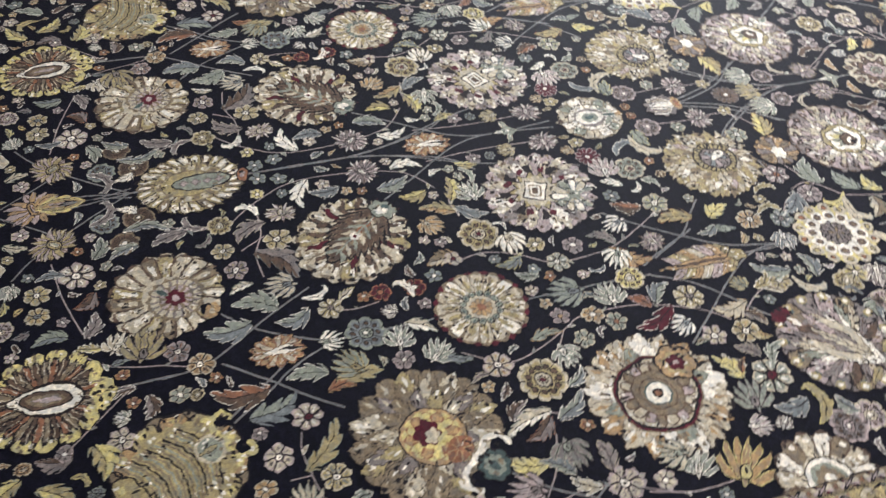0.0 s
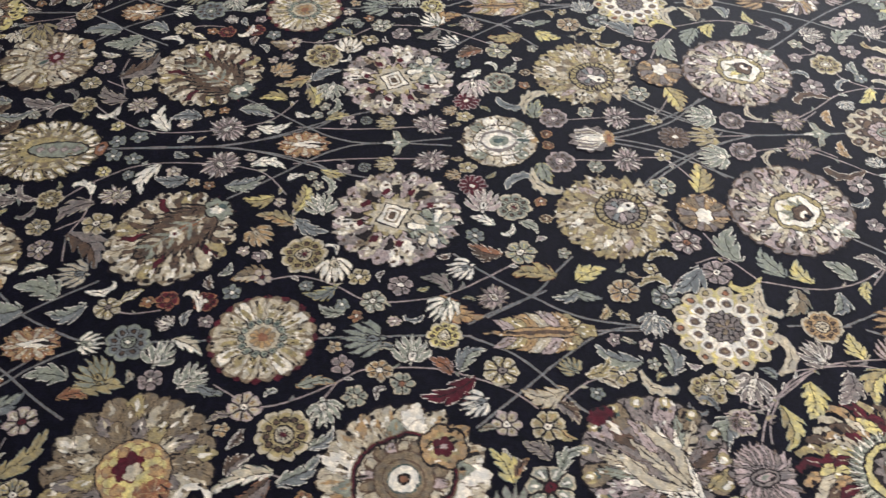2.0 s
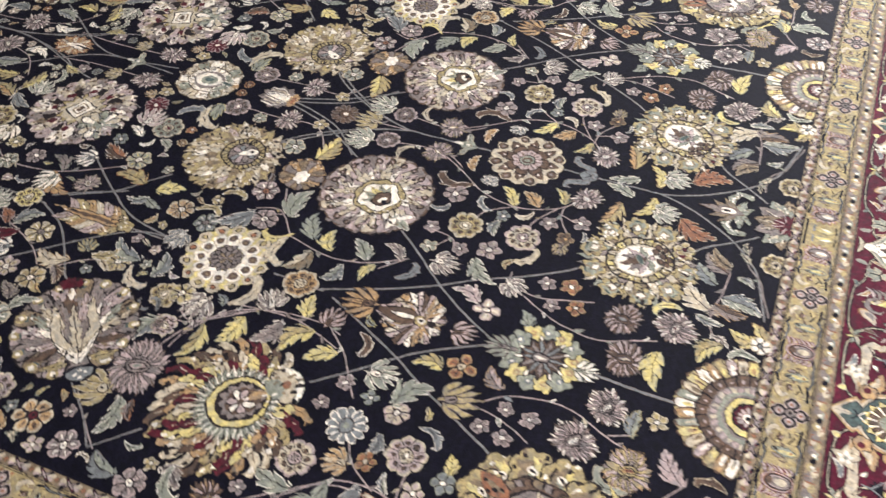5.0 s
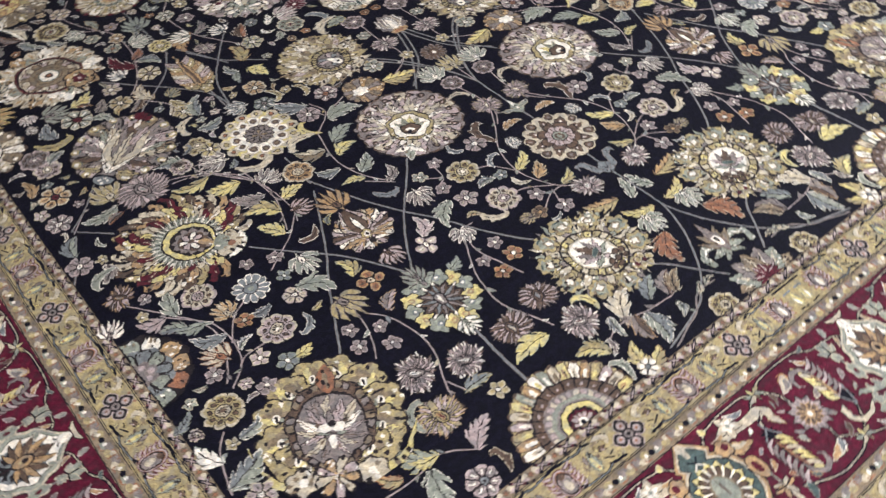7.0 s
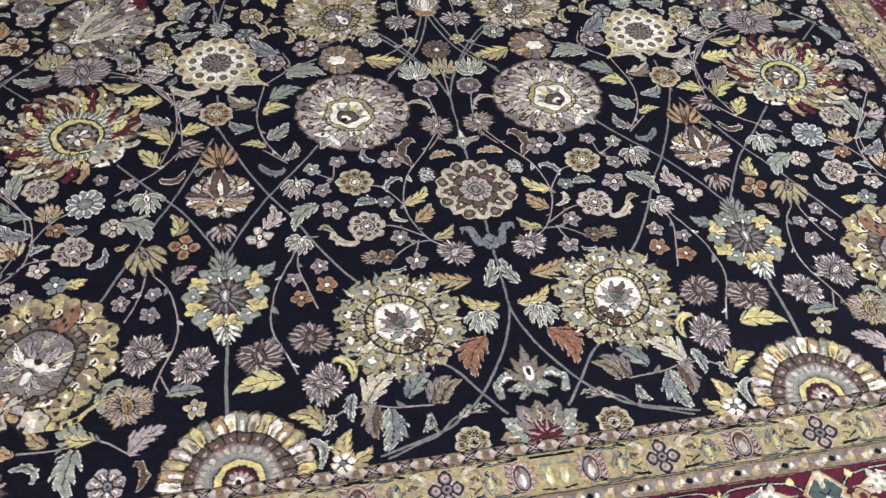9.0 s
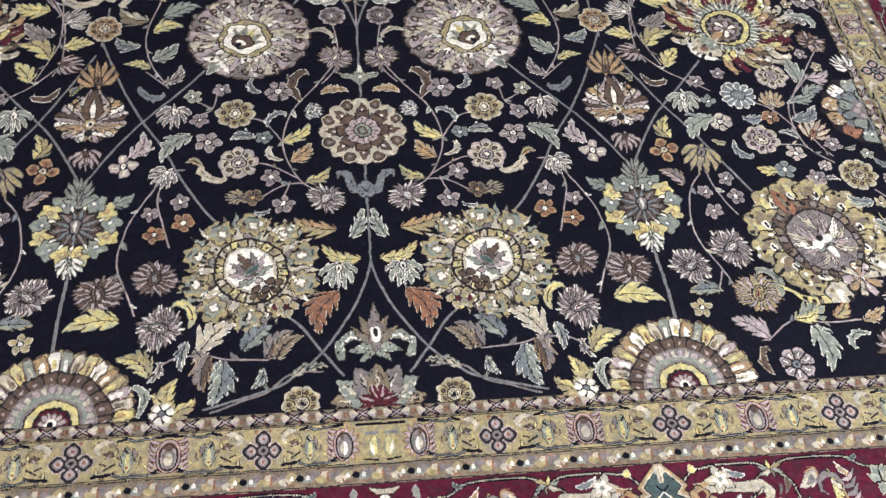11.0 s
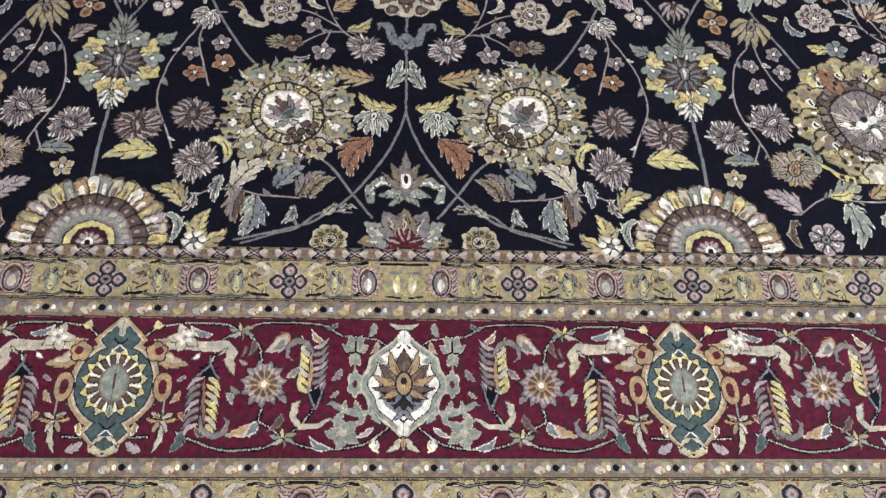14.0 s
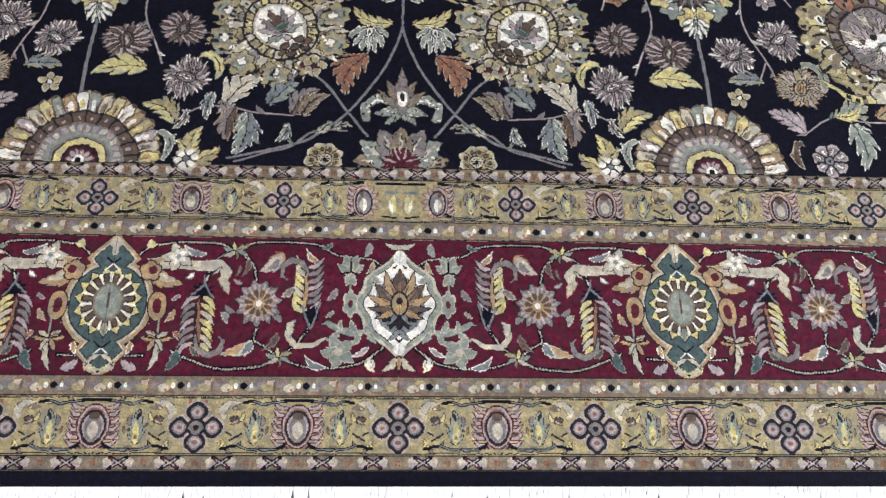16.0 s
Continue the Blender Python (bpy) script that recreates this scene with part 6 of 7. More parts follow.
leaf(0.118, -0.067, 75, 0.034, 0.30, 'sb')
leaf(0.173, -0.038, 45, 0.062, 0.46, 'zb')
leaf(0.195, -0.055, 170, 0.044, 0.42, 'sd')
leaf(0.277, -0.040, 150, 0.066, 0.40, 'sw')


# the small buds and leaves that fill the ground between the vines
fill_rng = random.Random(5)
for r, tries in ((0.044, 1200), (0.034, 2500), (0.027, 4500), (0.020, 7000), (0.014, 9000)):
    reach = int(r / CELL) + 1
    gy, gx = np.mgrid[-reach:reach + 1, -reach:reach + 1]
    disc = np.hypot(gy, gx) * CELL < r + 0.002
    for _ in range(tries):
        x, y = fill_rng.uniform(r + 0.004, FIELD_X - r - 0.004), fill_rng.uniform(FIELD_Y + r + 0.004, 3.0 - r)
        cx, cy = int(x / CELL), int((y - FIELD_Y) / CELL)
        if cx < reach or cy < reach or cx + reach >= 290 or cy + reach >= 800:
            continue
        if (TAKEN[cy - reach:cy + reach + 1, cx - reach:cx + reach + 1] & disc).any():
            continue
        if y < 0.9 and x < 0.95 and r < (0.016 if y < 0.14 else 0.025):
            continue
        pick = fill_rng.random()
        a = fill_rng.uniform(0, 360)
        back = (x + r * math.sin(radians(a)), y - r * math.cos(radians(a)))
        if r > 0.04 and pick < 0.5:
            aster(x, y, r, 9, fill_rng.choice(("tis", "wtb", "gom", "pis")))
        elif pick < 0.30 or (r < 0.02 and pick < 0.55):
            blossom(x, y, min(r, 0.030), fill_rng.choice((5, 5, 6, 8)), fill_rng.choice(("tiw", "bti", "gti", "pti", "rbi", "syw", "aik", "owb")))
        elif pick < 0.48:
            lily(x, y, a, 0.85 * r, fill_rng.choice(("si", "bs", "ti", "yg", "ob", "pi")))
        elif pick < 0.62:
            hook(*back, a, 1.9 * r, 0.42, fill_rng.choice(("si", "bi", "ai", "gy", "ti")))
        else:
            leaf(*back, a, 2.0 * r, 0.42, fill_rng.choice(("si", "ys", "ob", "ti", "ai", "bs", "gs", "wi", "pi", "yo")))


# ---- the borders ----
def band(name, a, b, key):
    """One stripe of the border, along both ends and both sides."""
    made = []
    for box, where in (((-FIELD_X - b, FIELD_X + b, FIELD_Y - b, FIELD_Y - a), "end"), ((-FIELD_X - b, FIELD_X + b, END + a, END + b), "far"),
                       ((-FIELD_X - b, -FIELD_X - a, FIELD_Y - a, END + a), "west"), ((FIELD_X + a, FIELD_X + b, FIELD_Y - a, END + a), "east")):
        made.append(on_rug(part(name, slab(*box, PILE + 0.001, 0.0), WOOL[key], None), rug))
    return made


def run(name, K, side_parts, middle, step, first, reach, flip_each=True):
    """Repeats a knotted unit along the near end and both long sides; the unit's v points to the field."""
    me = K.mesh(name, 0.0007)
    end, away, west, east = side_parts
    n = int(reach / step)
    for j in range(-n, n):
        x = first + (j + 0.5) * step
        lay(name, me, x, FIELD_Y - middle, end, False, 0, bool(flip_each and j % 2))
        lay(name, me, x, END + middle, away, False, 180, bool(flip_each and j % 2))
    for j in range(0, int(END / step)):
        y = first + (j + 0.5) * step
        for sx, holder in ((-1, west), (1, east)):
            ob = new(name, me)
            ob.parent = holder
            ob.matrix_basis = pose(sx * (FIELD_X + middle), y, -0.0002, 0, 0, sx * 90) @ Matrix.Diagonal((-1 if flip_each and j % 2 else 1, 1, 1, 1))


def cross_stripe(step, key, h):
    K = Knots(step / 2, h / 2, wobble=0.12)
    K.paint("z", np.abs(K.v) < h)
    for sx in (-1, 1):
        K.oval("b", h * 0.34, h * 0.22, sx * h * 0.62, h * 0.12).oval("p", h * 0.30, h * 0.16, sx * h * 0.60, -h * 0.16)
    for sy in (-1, 1):
        K.stroke("k", [(-h * 0.52, -sy * h * 0.36), (0, 0), (h * 0.52, sy * h * 0.36)], 0.26 * h)
    for sy in (-1, 1):
        K.stroke("p", [(-h * 0.34, -sy * h * 0.22), (h * 0.34, sy * h * 0.22)], 0.05 * h)
    K.oval("m", h * 0.10, h * 0.10, -h * 0.40, h * 0.26).oval("m", h * 0.10, h * 0.10, h * 0.40, -h * 0.26)
    for sx in (-1, 1):
        K.oval("w", h * 0.19, h * 0.19, sx * step / 2).stroke(key, [(sx * step / 2, -h * 0.16), (sx * step / 2, h * 0.16)], 0.10 * h).stroke(key, [(sx * step / 2 - h * 0.16, 0), (sx * step / 2 + h * 0.16, 0)], 0.10 * h)
    K.paint("d", np.abs(np.abs(K.v) - h * 0.47) < 0.55 * KNOT)
    return K


def dot_stripe(step, h):
    K = Knots(step / 2, h / 2, wobble=0.12)
    K.paint("z", np.abs(K.v) < h)
    for x, y, w, c in ((-0.40, 0.1, 0.30, "t"), (-0.26, -0.12, 0.26, "b"), (-0.15, 0.14, 0.24, "g"), (0.15, -0.12, 0.26, "s"), (0.25, 0.12, 0.28, "t"), (0.38, -0.08, 0.26, "g"), (0.45, 0.15, 0.20, "b")):
        K.oval(c, h * w * 1.1, h * w * 0.75, step * x, h * y)
    K.oval("k", h * 0.17).oval("i", h * 0.10, h * 0.13, -h * 0.36).oval("i", h * 0.10, h * 0.13, h * 0.36)
    for sx in (-1, 1):
        K.stroke("r", [(sx * step * 0.10, -h * 0.30), (sx * step * 0.22, -h * 0.30), (sx * step * 0.24, -h * 0.16)], h * 0.07)
        K.stroke("r", [(sx * step * 0.36, h * 0.16), (sx * step * 0.38, h * 0.30), (sx * step * 0.46, h * 0.30)], h * 0.07)
        K.stroke("r", [(sx * step * 0.5, -h * 0.16), (sx * step * 0.5, h * 0.16)], h * 0.12)
    K.paint("d", np.abs(np.abs(K.v) - h * 0.47) < 0.55 * KNOT)
    return K


def guard_cell(step, h):
    """Half a repeat of the gold border: a four-lobed cross at its left edge, an oval bud at its right edge."""
    K = Knots(step / 2, h / 2, 0, 1.0, wobble=0.22)
    e, q = step / 2, h / 0.088
    rng = random.Random(11)
    K.paint("g", np.abs(K.v) < h)
    for k in range(34):
        x, y, a = rng.uniform(-e * 0.92, e * 0.92), rng.uniform(-0.42, 0.42) * h, rng.uniform(0, 6.28)
        L = rng.uniform(0.010, 0.020)
        K.blade(rng.choice("zyybwzt"), rng.choice("wzgd"), x, y, x + L * math.cos(a), y + L * math.sin(a), 0.5, 0.1, 3, 0.3)
    # the cross
    arms = ((0.0, 0.020), (0.024, -0.004), (0.0, -0.026), (0.0, -0.004))
    for key, w in (("p", 0.0180), ("d", 0.0160), ("t", 0.0105)):
        for ax, ay in arms:
            K.lobes(key, w * q, w * q, 4, 0.12, -e + ax * q, ay * q)
    for ax, ay in arms[:3]:
        K.oval("p", 0.0075 * q, 0.0075 * q, -e + ax * q, ay * q).oval("r", 0.0035 * q, 0.0035 * q, -e + ax * q, ay * q)
    K.oval("d", 0.004 * q, 0.004 * q, -e, -0.004 * q)
    # the bud with its pink saw edge
    for k in range(6):
        y = (-0.030 + 0.011 * k) * q
        barb = [(e - 0.016 * q, y), (e - 0.029 * q, y + 0.001 * q), (e - 0.038 * q, y + 0.010 * q)]
        K.taper("m", barb, 0.006 * q, 0.7).taper("p", barb, 0.005 * q, 0.0)
    K.oval("m", 0.024 * q, 0.034 * q, e, -0.002 * q).oval("p", 0.022 * q, 0.032 * q, e, -0.002 * q).oval("r", 0.0195 * q, 0.029 * q, e, -0.003 * q)
    K.oval("d", 0.0185 * q, 0.027 * q, e, -0.004 * q).oval("p", 0.015 * q, 0.023 * q, e, -0.004 * q).oval("t", 0.0125 * q, 0.021 * q, e, -0.006 * q).oval("b", 0.008 * q, 0.013 * q, e, -0.008 * q).oval("w", 0.008 * q, 0.006 * q, e, 0.014 * q)
    # dark scrolls
    low = [(-e + 0.040 * q, -0.034 * q), (-0.012, -0.030 * q), (0.004, -0.037 * q), (e - 0.030 * q, -0.036 * q), (e - 0.018 * q, -0.028 * q)]
    top = [(-0.006, 0.034 * q), (0.008, 0.037 * q), (0.022, 0.031 * q), (e - 0.024 * q, 0.036 * q), (e, 0.038 * q)]
    for path in (low, top):
        K.stroke("k", path, 0.0050).stroke("a", path[1:4], 0.0016)
    # yellow leaves, brown butterfly leaf, ivory comma
    K.blade("s", "d", 0.012, -0.030 * q, 0.010, 0.024 * q, 0.52, 0, 4, 0.35).blade("y", "s", 0.012, -0.030 * q, 0.012, 0.012 * q, 0.36, 0, 3, 0.3).oval("r", 0.003, 0.003, 0.012, -0.018 * q).blade("d", "d", 0.012, 0.006 * q, 0.006, 0.022 * q, 0.3)
    K.blade("w", "d", -0.010, 0.006 * q, -0.028, 0.010 * q, 0.8, 0, 3, 0.5).blade("p", "w", -0.012, 0.008 * q, -0.026, 0.0, 0.4)
    K.taper("b", [(-0.034, 0.010 * q), (-0.038, 0.022 * q), (-0.028, 0.032 * q), (-0.012, 0.034 * q)], 0.011, 0.2).stroke("z", [(-0.034, 0.016 * q), (-0.026, 0.028 * q)], 0.002)
    K.oval("r", 0.003, 0.003, -e + 0.012, 0.036 * q).stroke("d", [(-0.024, -0.022 * q), (-0.008, -0.012 * q)], 0.003).stroke("d", [(-0.030, -0.010 * q), (-0.022, -0.014 * q)], 0.003)
    K.paint("d", np.abs(np.abs(K.v) - h * 0.475) < 0.5 * KNOT)
    return K


def red_cell(step, h):
    """Half a repeat of the crimson border, from the ivory medallion at its left edge to the green one at its right edge."""
    K = Knots(step / 2, h / 2, 0, 1.0, wobble=0.22)
    e = step / 2
    mx, my = step / 75, h / 36

    def at(x, y):
        return (x - 37.5) * mx, (18 - y) * my

    def line(key, wide, *pts):
        ends = [at(*p) for p in pts]
        ends = [ends[0], *ends, ends[-1]]
        way = []
        for a, b, c, d in zip(ends, ends[1:], ends[2:], ends[3:]):
            for s in (0, 0.25, 0.5, 0.75):
                way.append(tuple(0.5 * (2 * b[i] + (c[i] - a[i]) * s + (2 * a[i] - 5 * b[i] + 4 * c[i] - d[i]) * s * s + (3 * b[i] - a[i] - 3 * c[i] + d[i]) * s ** 3) for i in (0, 1)))
        way.append(ends[-1])
        K.stroke(key, way, wide)
        return way

    def blade(fill, edge, x0, y0, x1, y1, wide=0.45, bend=0.1, teeth=3, bite=0.35, **more):
        K.blade(fill, edge, *at(x0, y0), *at(x1, y1), wide, bend, teeth, bite, **more)

    def curl(fill, wide, *pts):
        way = [at(*p) for p in pts]
        K.taper("d", way, wide * my, 0.45).taper(fill, way, wide * my, -0.1)

    def bloom(fill, x, y, r, n=5, eye="r", edge="d"):
        cx, cy = at(x, y)
        for k in range(n):
            a = math.tau * (k + 0.25) / n
            tip = (cx + r * my * math.sin(a), cy + r * my * math.cos(a))
            K.blade(fill, edge, cx - 0.1 * (tip[0] - cx), cy - 0.1 * (tip[1] - cy), *tip, 0.75, 0.05, 2, 0.3)
        K.oval(eye, 0.22 * r * my, 0.22 * r * my, cx, cy)

    # dotted vines that cross above and below the star flower
    for pts in (((4, 8), (8, 5.5), (17, 4.5), (22, 1.6), (37, 1.2), (43.5, 3.6), (48.5, 6.2), (50.5, 12)), ((70, 7), (64.5, 2.2), (50, 1.6), (43.5, 3.6), (39, 7), (37.5, 12)),
                ((36.5, 24), (37, 27), (34.5, 28.5), (30.5, 31.4), (22, 34), (10.5, 33), (3, 28)), ((23, 22), (24.5, 26), (30.5, 31.4), (36.5, 34), (46.5, 34.2), (54.5, 31.5), (57.5, 30)), ((64.5, 31), (72.5, 31.6))):
        way = line("k", 0.0072, *pts)
        K.stroke("b", way, 0.0026)
        K.paint("k", (K.cells == TINTS.index("b")) & ((np.floor((K.u + 0.5 * K.v) / KNOT) % 3) == 0))
    # leaves where the vines cross
    for x, y in ((43.5, 3.6), (30.5, 31.4)):
        for dx, dy, c in ((-3.8, -1.2, "g"), (3.8, -1.0, "s"), (-3.4, 1.8, "s"), (3.6, 1.6, "b"), (0.4, -2.8, "y"), (-0.2, 2.8, "z")):
            blade(c, "d", x, y, x + dx, y + dy, 0.5)
    # ivory medallion
    c = -e
    q = np.abs(K.v - 0.004) / (13.2 * my)
    for key, w, tall in (("d", 12.2, 1.13), ("b", 11.8, 1.10), ("s", 10.8, 1.04), ("d", 9.2, 0.98), ("i", 8.9, 0.96)):
        p = q / tall
        K.paint(key, np.abs(K.u - c) < w * mx * (np.clip(1 - p ** 1.7, 0, 1) + 0.05 * np.cos(p * 12.0) * (p < 0.9)))
    K.oval("a", 6.6 * mx, 7.6 * my, c, 0.002).spikes("d", 6.2 * mx, 7.2 * my, 15, 0.25, c, 0.002)
    for a, L, col in ((0, 10.2, "w"), (22, 10.2, "o"), (46, 9.8, "w"), (70, 9.2, "o"), (94, 8.6, "w"), (118, 7.6, "o"), (150, 6.6, "a")):
        tx, ty = c + L * mx * math.sin(radians(a)), 0.001 + L * my * math.cos(radians(a))
        K.blade(col, "k", c, -0.004, tx, ty, 0.30, 0.06, 3, 0.25).blade("z" if col == "w" else "w", col, c, -0.002, c + 0.75 * (tx - c), 0.75 * ty, 0.12, 0, 0, 0)
    K.oval("d", 2.4 * mx, 3.4 * my, c, 0.004).oval("o", 1.9 * mx, 2.8 * my, c, 0.004).oval("d", 0.8 * mx, 1.2 * my, c, 0.008).oval("y", 0.4 * mx, 0.6 * my, c, 0.001)
    for y in (6.2, 27.4):
        K.stroke("k", [at(-1.6, y - 1.6), at(1.6, y + 1.6)], 0.003).stroke("k", [at(1.6, y - 1.6), at(-1.6, y + 1.6)], 0.003)
    blade("a", "d", 0, 24, 3.2, 27, 0.5), blade("i", "b", 0, 27.5, 0, 31.5, 0.9, 0, 0), blade("i", "b", 0, 7, 0, 2.6, 0.9, 0, 0)
    blade("b", "d", 0, 31, 4.8, 34.8, 0.4), blade("o", "d", 0, 31, 0, 35.4, 0.6), blade("b", "d", -1, 2.2, 4.5, 0.8, 0.4), blade("i", "y", 6.2, 35, 6.8, 30.8, 0.5, 0.3), blade("y", "i", 7.6, 34.6, 6.8, 31.6, 0.4, -0.2)
    # its pale green arms and flowers
    for a in (-70, -25, 25, 70, 160, 200):
        x, y = 13 + 3.8 * math.sin(radians(a)), 8.5 - 4.6 * math.cos(radians(a))
        blade("s", "b", 13, 9.5, x, y, 0.62, 0.0, 3, 0.3)
    line("k", 0.003, (11.2, 9.4), (12.8, 9.0), (13, 6)), line("k", 0.003, (13, 9.2), (15.6, 9.6)), line("s", 0.003, (13, 11), (13, 15))
    K.lobes("b", 2.2 * mx, 3.8 * my, 6, 0.25, *at(12.8, 17.5)).lobes("s", 1.8 * mx, 3.3 * my, 6, 0.25, *at(12.8, 17.5)).oval("m", 0.7 * mx, 1.1 * my, *at(12.8, 17.6))
    curl("s", 2.0, (6, 27.4), (9, 25), (12, 25.2), (15, 24.4), (18.4, 22.6), (20, 22.8))
    for x0, y0, x1, y1 in ((11, 25, 12.6, 21.6), (15, 24.4, 15.2, 21.6), (15.4, 24.6, 18.6, 27.2), (10, 25.4, 12.4, 28.4), (8.6, 25.4, 8.2, 22.4)):
        blade("s", "b", x0, y0, x1, y1, 0.5, 0.1, 3, 0.3)
    K.lobes("m", 0.8 * mx, 0.8 * my, 4, 0.3, *at(9, 26))
    bloom("s", 15.5, 30.0, 4.6, 5, "b", "b")
    curl("b", 1.5, (18.5, 26.4), (22, 28.4), (26.5, 28.4), (28.6, 26), (28.4, 23), (26.8, 22.4)), blade("b", "s", 28, 26.5, 26.6, 21.6, 0.42, 0.15)
    blade("a", "i", 18.6, 34, 24, 30.8, 0.38, 0.2), blade("p", "i", 7.6, 28.6, 12.2, 31.2, 0.36, 0.1), blade("o", "b", 7.0, 6.2, 9.0, 9.6, 0.4), blade("s", "p", 8, 1.2, 9.5, 4.8, 0.55), blade("e", "s", 18, 1.4, 21, 2.6, 0.5)
    blade("o", "i", 20.8, 6.8, 25, 2.6, 0.32, 0.15), blade("o", "r", 31, 4, 35.5, 8.4, 0.75), blade("b", "p", 31.2, 4.8, 37, 9.2, 0.55), blade("t", "a", 32, 6, 35, 8.6, 0.5), blade("w", "t", 40, 5.8, 41.2, 10.4, 0.35), blade("a", "w", 42, 7.4, 43.2, 10.8, 0.3)
    for x0, y0, x1, y1, pair in ((5, 12, 7.6, 9.4, "sb"), (16.5, 13.6, 19, 16.8, "tp"), (27.8, 13.4, 30.8, 16, "tb"), (33, 20.6, 30.2, 22.6, "ts"), (42.6, 20.2, 45.2, 18.2, "ta"), (41, 12.6, 43.6, 11.2, "pt"), (57.8, 19.6, 60, 22.6, "ob"), (57.6, 25.2, 55.6, 27.4, "rb"), (46, 20, 44.2, 23.2, "sb"), (53.8, 9.8, 56, 11.4, "is"), (17, 19.4, 19.4, 21, "sb"), (66.5, 24.6, 64, 23, "ob")):
        blade(pair[0], pair[1], x0, y0, x1, y1, 0.55, 0.1, 3, 0.4)
    # first plume, rising and curling over
    for k in range(7):
        y = 19.5 - 1.9 * k
        x = 25.4 - 0.25 * k + 0.03 * k * k
        curl("t" if k % 3 else "p", 1.2, (x - 0.6, y), (x - 3.0, y - 0.6), (x - 4.8, y - 2.8))
        curl("y" if k % 3 < 2 else "b", 1.3, (x - 0.2, y + 0.4), (x + 1.8, y - 1.2), (x + 2.6, y - 3.2))
    curl("t", 1.5, (24.6, 12), (24.6, 9), (25.8, 6.8), (28.6, 6.0), (31, 7.6), (31, 10.2), (29.4, 11.2)), curl("o", 1.0, (24.8, 19), (24.4, 14), (25, 9))
    K.spikes("k", 2.6 * mx, 2.6 * my, 7, 0.45, *at(23, 20.5)), line("a", 0.003, (20.6, 17.6), (22, 21.5), (23, 24), (25.4, 18.4))
    # grey star flower
    cx, cy = at(36.6, 17.6)
    K.spikes("d", 6.6 * mx, 6.8 * my, 11, 0.32, cx, cy).spikes("t", 6.2 * mx, 6.4 * my, 11, 0.34, cx, cy).rays("p", 22, 0.45, 0.85, 0.05, 6 * mx, 6 * my, cx, cy)
    K.petals("w", 11, 0.008, 0.024, 0.3, "o", 0.5, cx=cx, cy=cy).oval("o", 1.5 * mx, 1.5 * my, cx, cy).oval("i", 0.8 * mx, 0.8 * my, cx, cy)
    blade("w", "t", 31, 25.6, 34.8, 29.6, 0.4), blade("b", "d", 37.5, 27.2, 42.5, 31.5, 0.6), blade("o", "b", 39, 28, 45.4, 30.8, 0.4), blade("a", "i", 37.6, 27.2, 40.2, 31, 0.6)
    # second plume, hanging
    for k in range(7):
        y = 16.5 + 2.0 * k
        curl("y" if k % 3 < 2 else "b", 1.3, (51.2, y - 0.6), (49, y + 0.7), (47.6, y + 2.8)), curl("t" if k % 3 else "p", 1.2, (52.2, y - 0.6), (54.6, y + 0.4), (56.2, y + 2.8))
    curl("t", 1.4, (52, 26), (51.4, 29.4), (48.4, 31.2), (45.6, 30), (44.8, 27.4), (46.0, 26.2)), curl("r", 0.9, (51.8, 17), (51.6, 23), (50.6, 29)), line("d", 0.002, (52.6, 18), (52.4, 28))
    K.spikes("k", 3.0 * mx, 2.2 * my, 9, 0.5, *at(51.2, 14.4)), line("a", 0.003, (48.4, 16.2), (50.6, 13), (51, 10.5)), line("a", 0.003, (51, 13), (54, 15.6))
    # gold scroll above it
    curl("b", 3.0, (66, 9), (60, 7.4), (53, 7.8), (47.5, 7.6), (45.4, 9.6), (46.4, 12.4), (45.4, 14.4)), blade("o", "d", 66, 8, 56.4, 12.8, 0.52, -0.15, 4), blade("b", "o", 65, 8, 57.5, 12, 0.34, -0.15)
    blade("b", "o", 47.4, 11, 44.6, 15.4, 0.5), blade("b", "d", 47, 8, 49.5, 10.4, 0.4)
    bloom("b", 58.5, 5.4, 4.4, 5, "s", "d"), bloom("i", 58.5, 5.4, 2.6, 5, "s", "b")
    blade("a", "i", 51.2, 4.6, 57.4, 2.2, 0.34, 0.15), blade("o", "b", 61.4, 5.8, 66.6, 6.2, 0.36, 0.15), blade("y", "b", 65.5, 3.2, 66.3, 0.8, 0.9, 0, 0), blade("a", "p", 57, 15.6, 59, 17.2, 0.6)
    # green medallion
    c = e
    for key, more in (("d", 2.3), ("o", 1.9), ("b", 1.0), ("d", 0.35), ("e", 0.0)):
        K.oval(key, (9.6 + more) * mx, (10.0 + more) * my, c, 0.0)
        for y in (6.2, 30.0):
            K.paint(key, np.abs(K.u - c) / ((5.0 + more) * mx) + np.abs(K.v - (18 - y) * my) / ((5.4 + more) * my) < 1)
    K.spikes("d", 8.9 * mx, 9.6 * my, 15, 0.20, c, 0.003).spikes("y", 8.5 * mx, 9.2 * my, 15, 0.22, c, 0.003).rays("d", 15, 0.45, 0.84, 0.10, 8.2 * mx, 9.0 * my, c, 0.003, ph=0.5).rays("w", 15, 0.40, 0.80, 0.065, 8.2 * mx, 9.0 * my, c, 0.003, ph=0.5).rays("i", 15, 0.5, 0.86, 0.03, 8.2 * mx, 9.0 * my, c, 0.003)
    K.oval("z", 3.9 * mx, 5.0 * my, c, 0.002).oval("s", 3.3 * mx, 4.4 * my, c, 0.002).stroke("w", [at(75, 15.5), at(75, 19)], 0.003).oval("s", 0.7 * mx, 1.7 * my, *at(75, 24.8))
    for y in (7.6, 29.4):
        K.stroke("k", [at(73.2, y - 1.6), at(75, y)], 0.003).stroke("i", [at(73.2, y + 1.6), at(75, y)], 0.002)
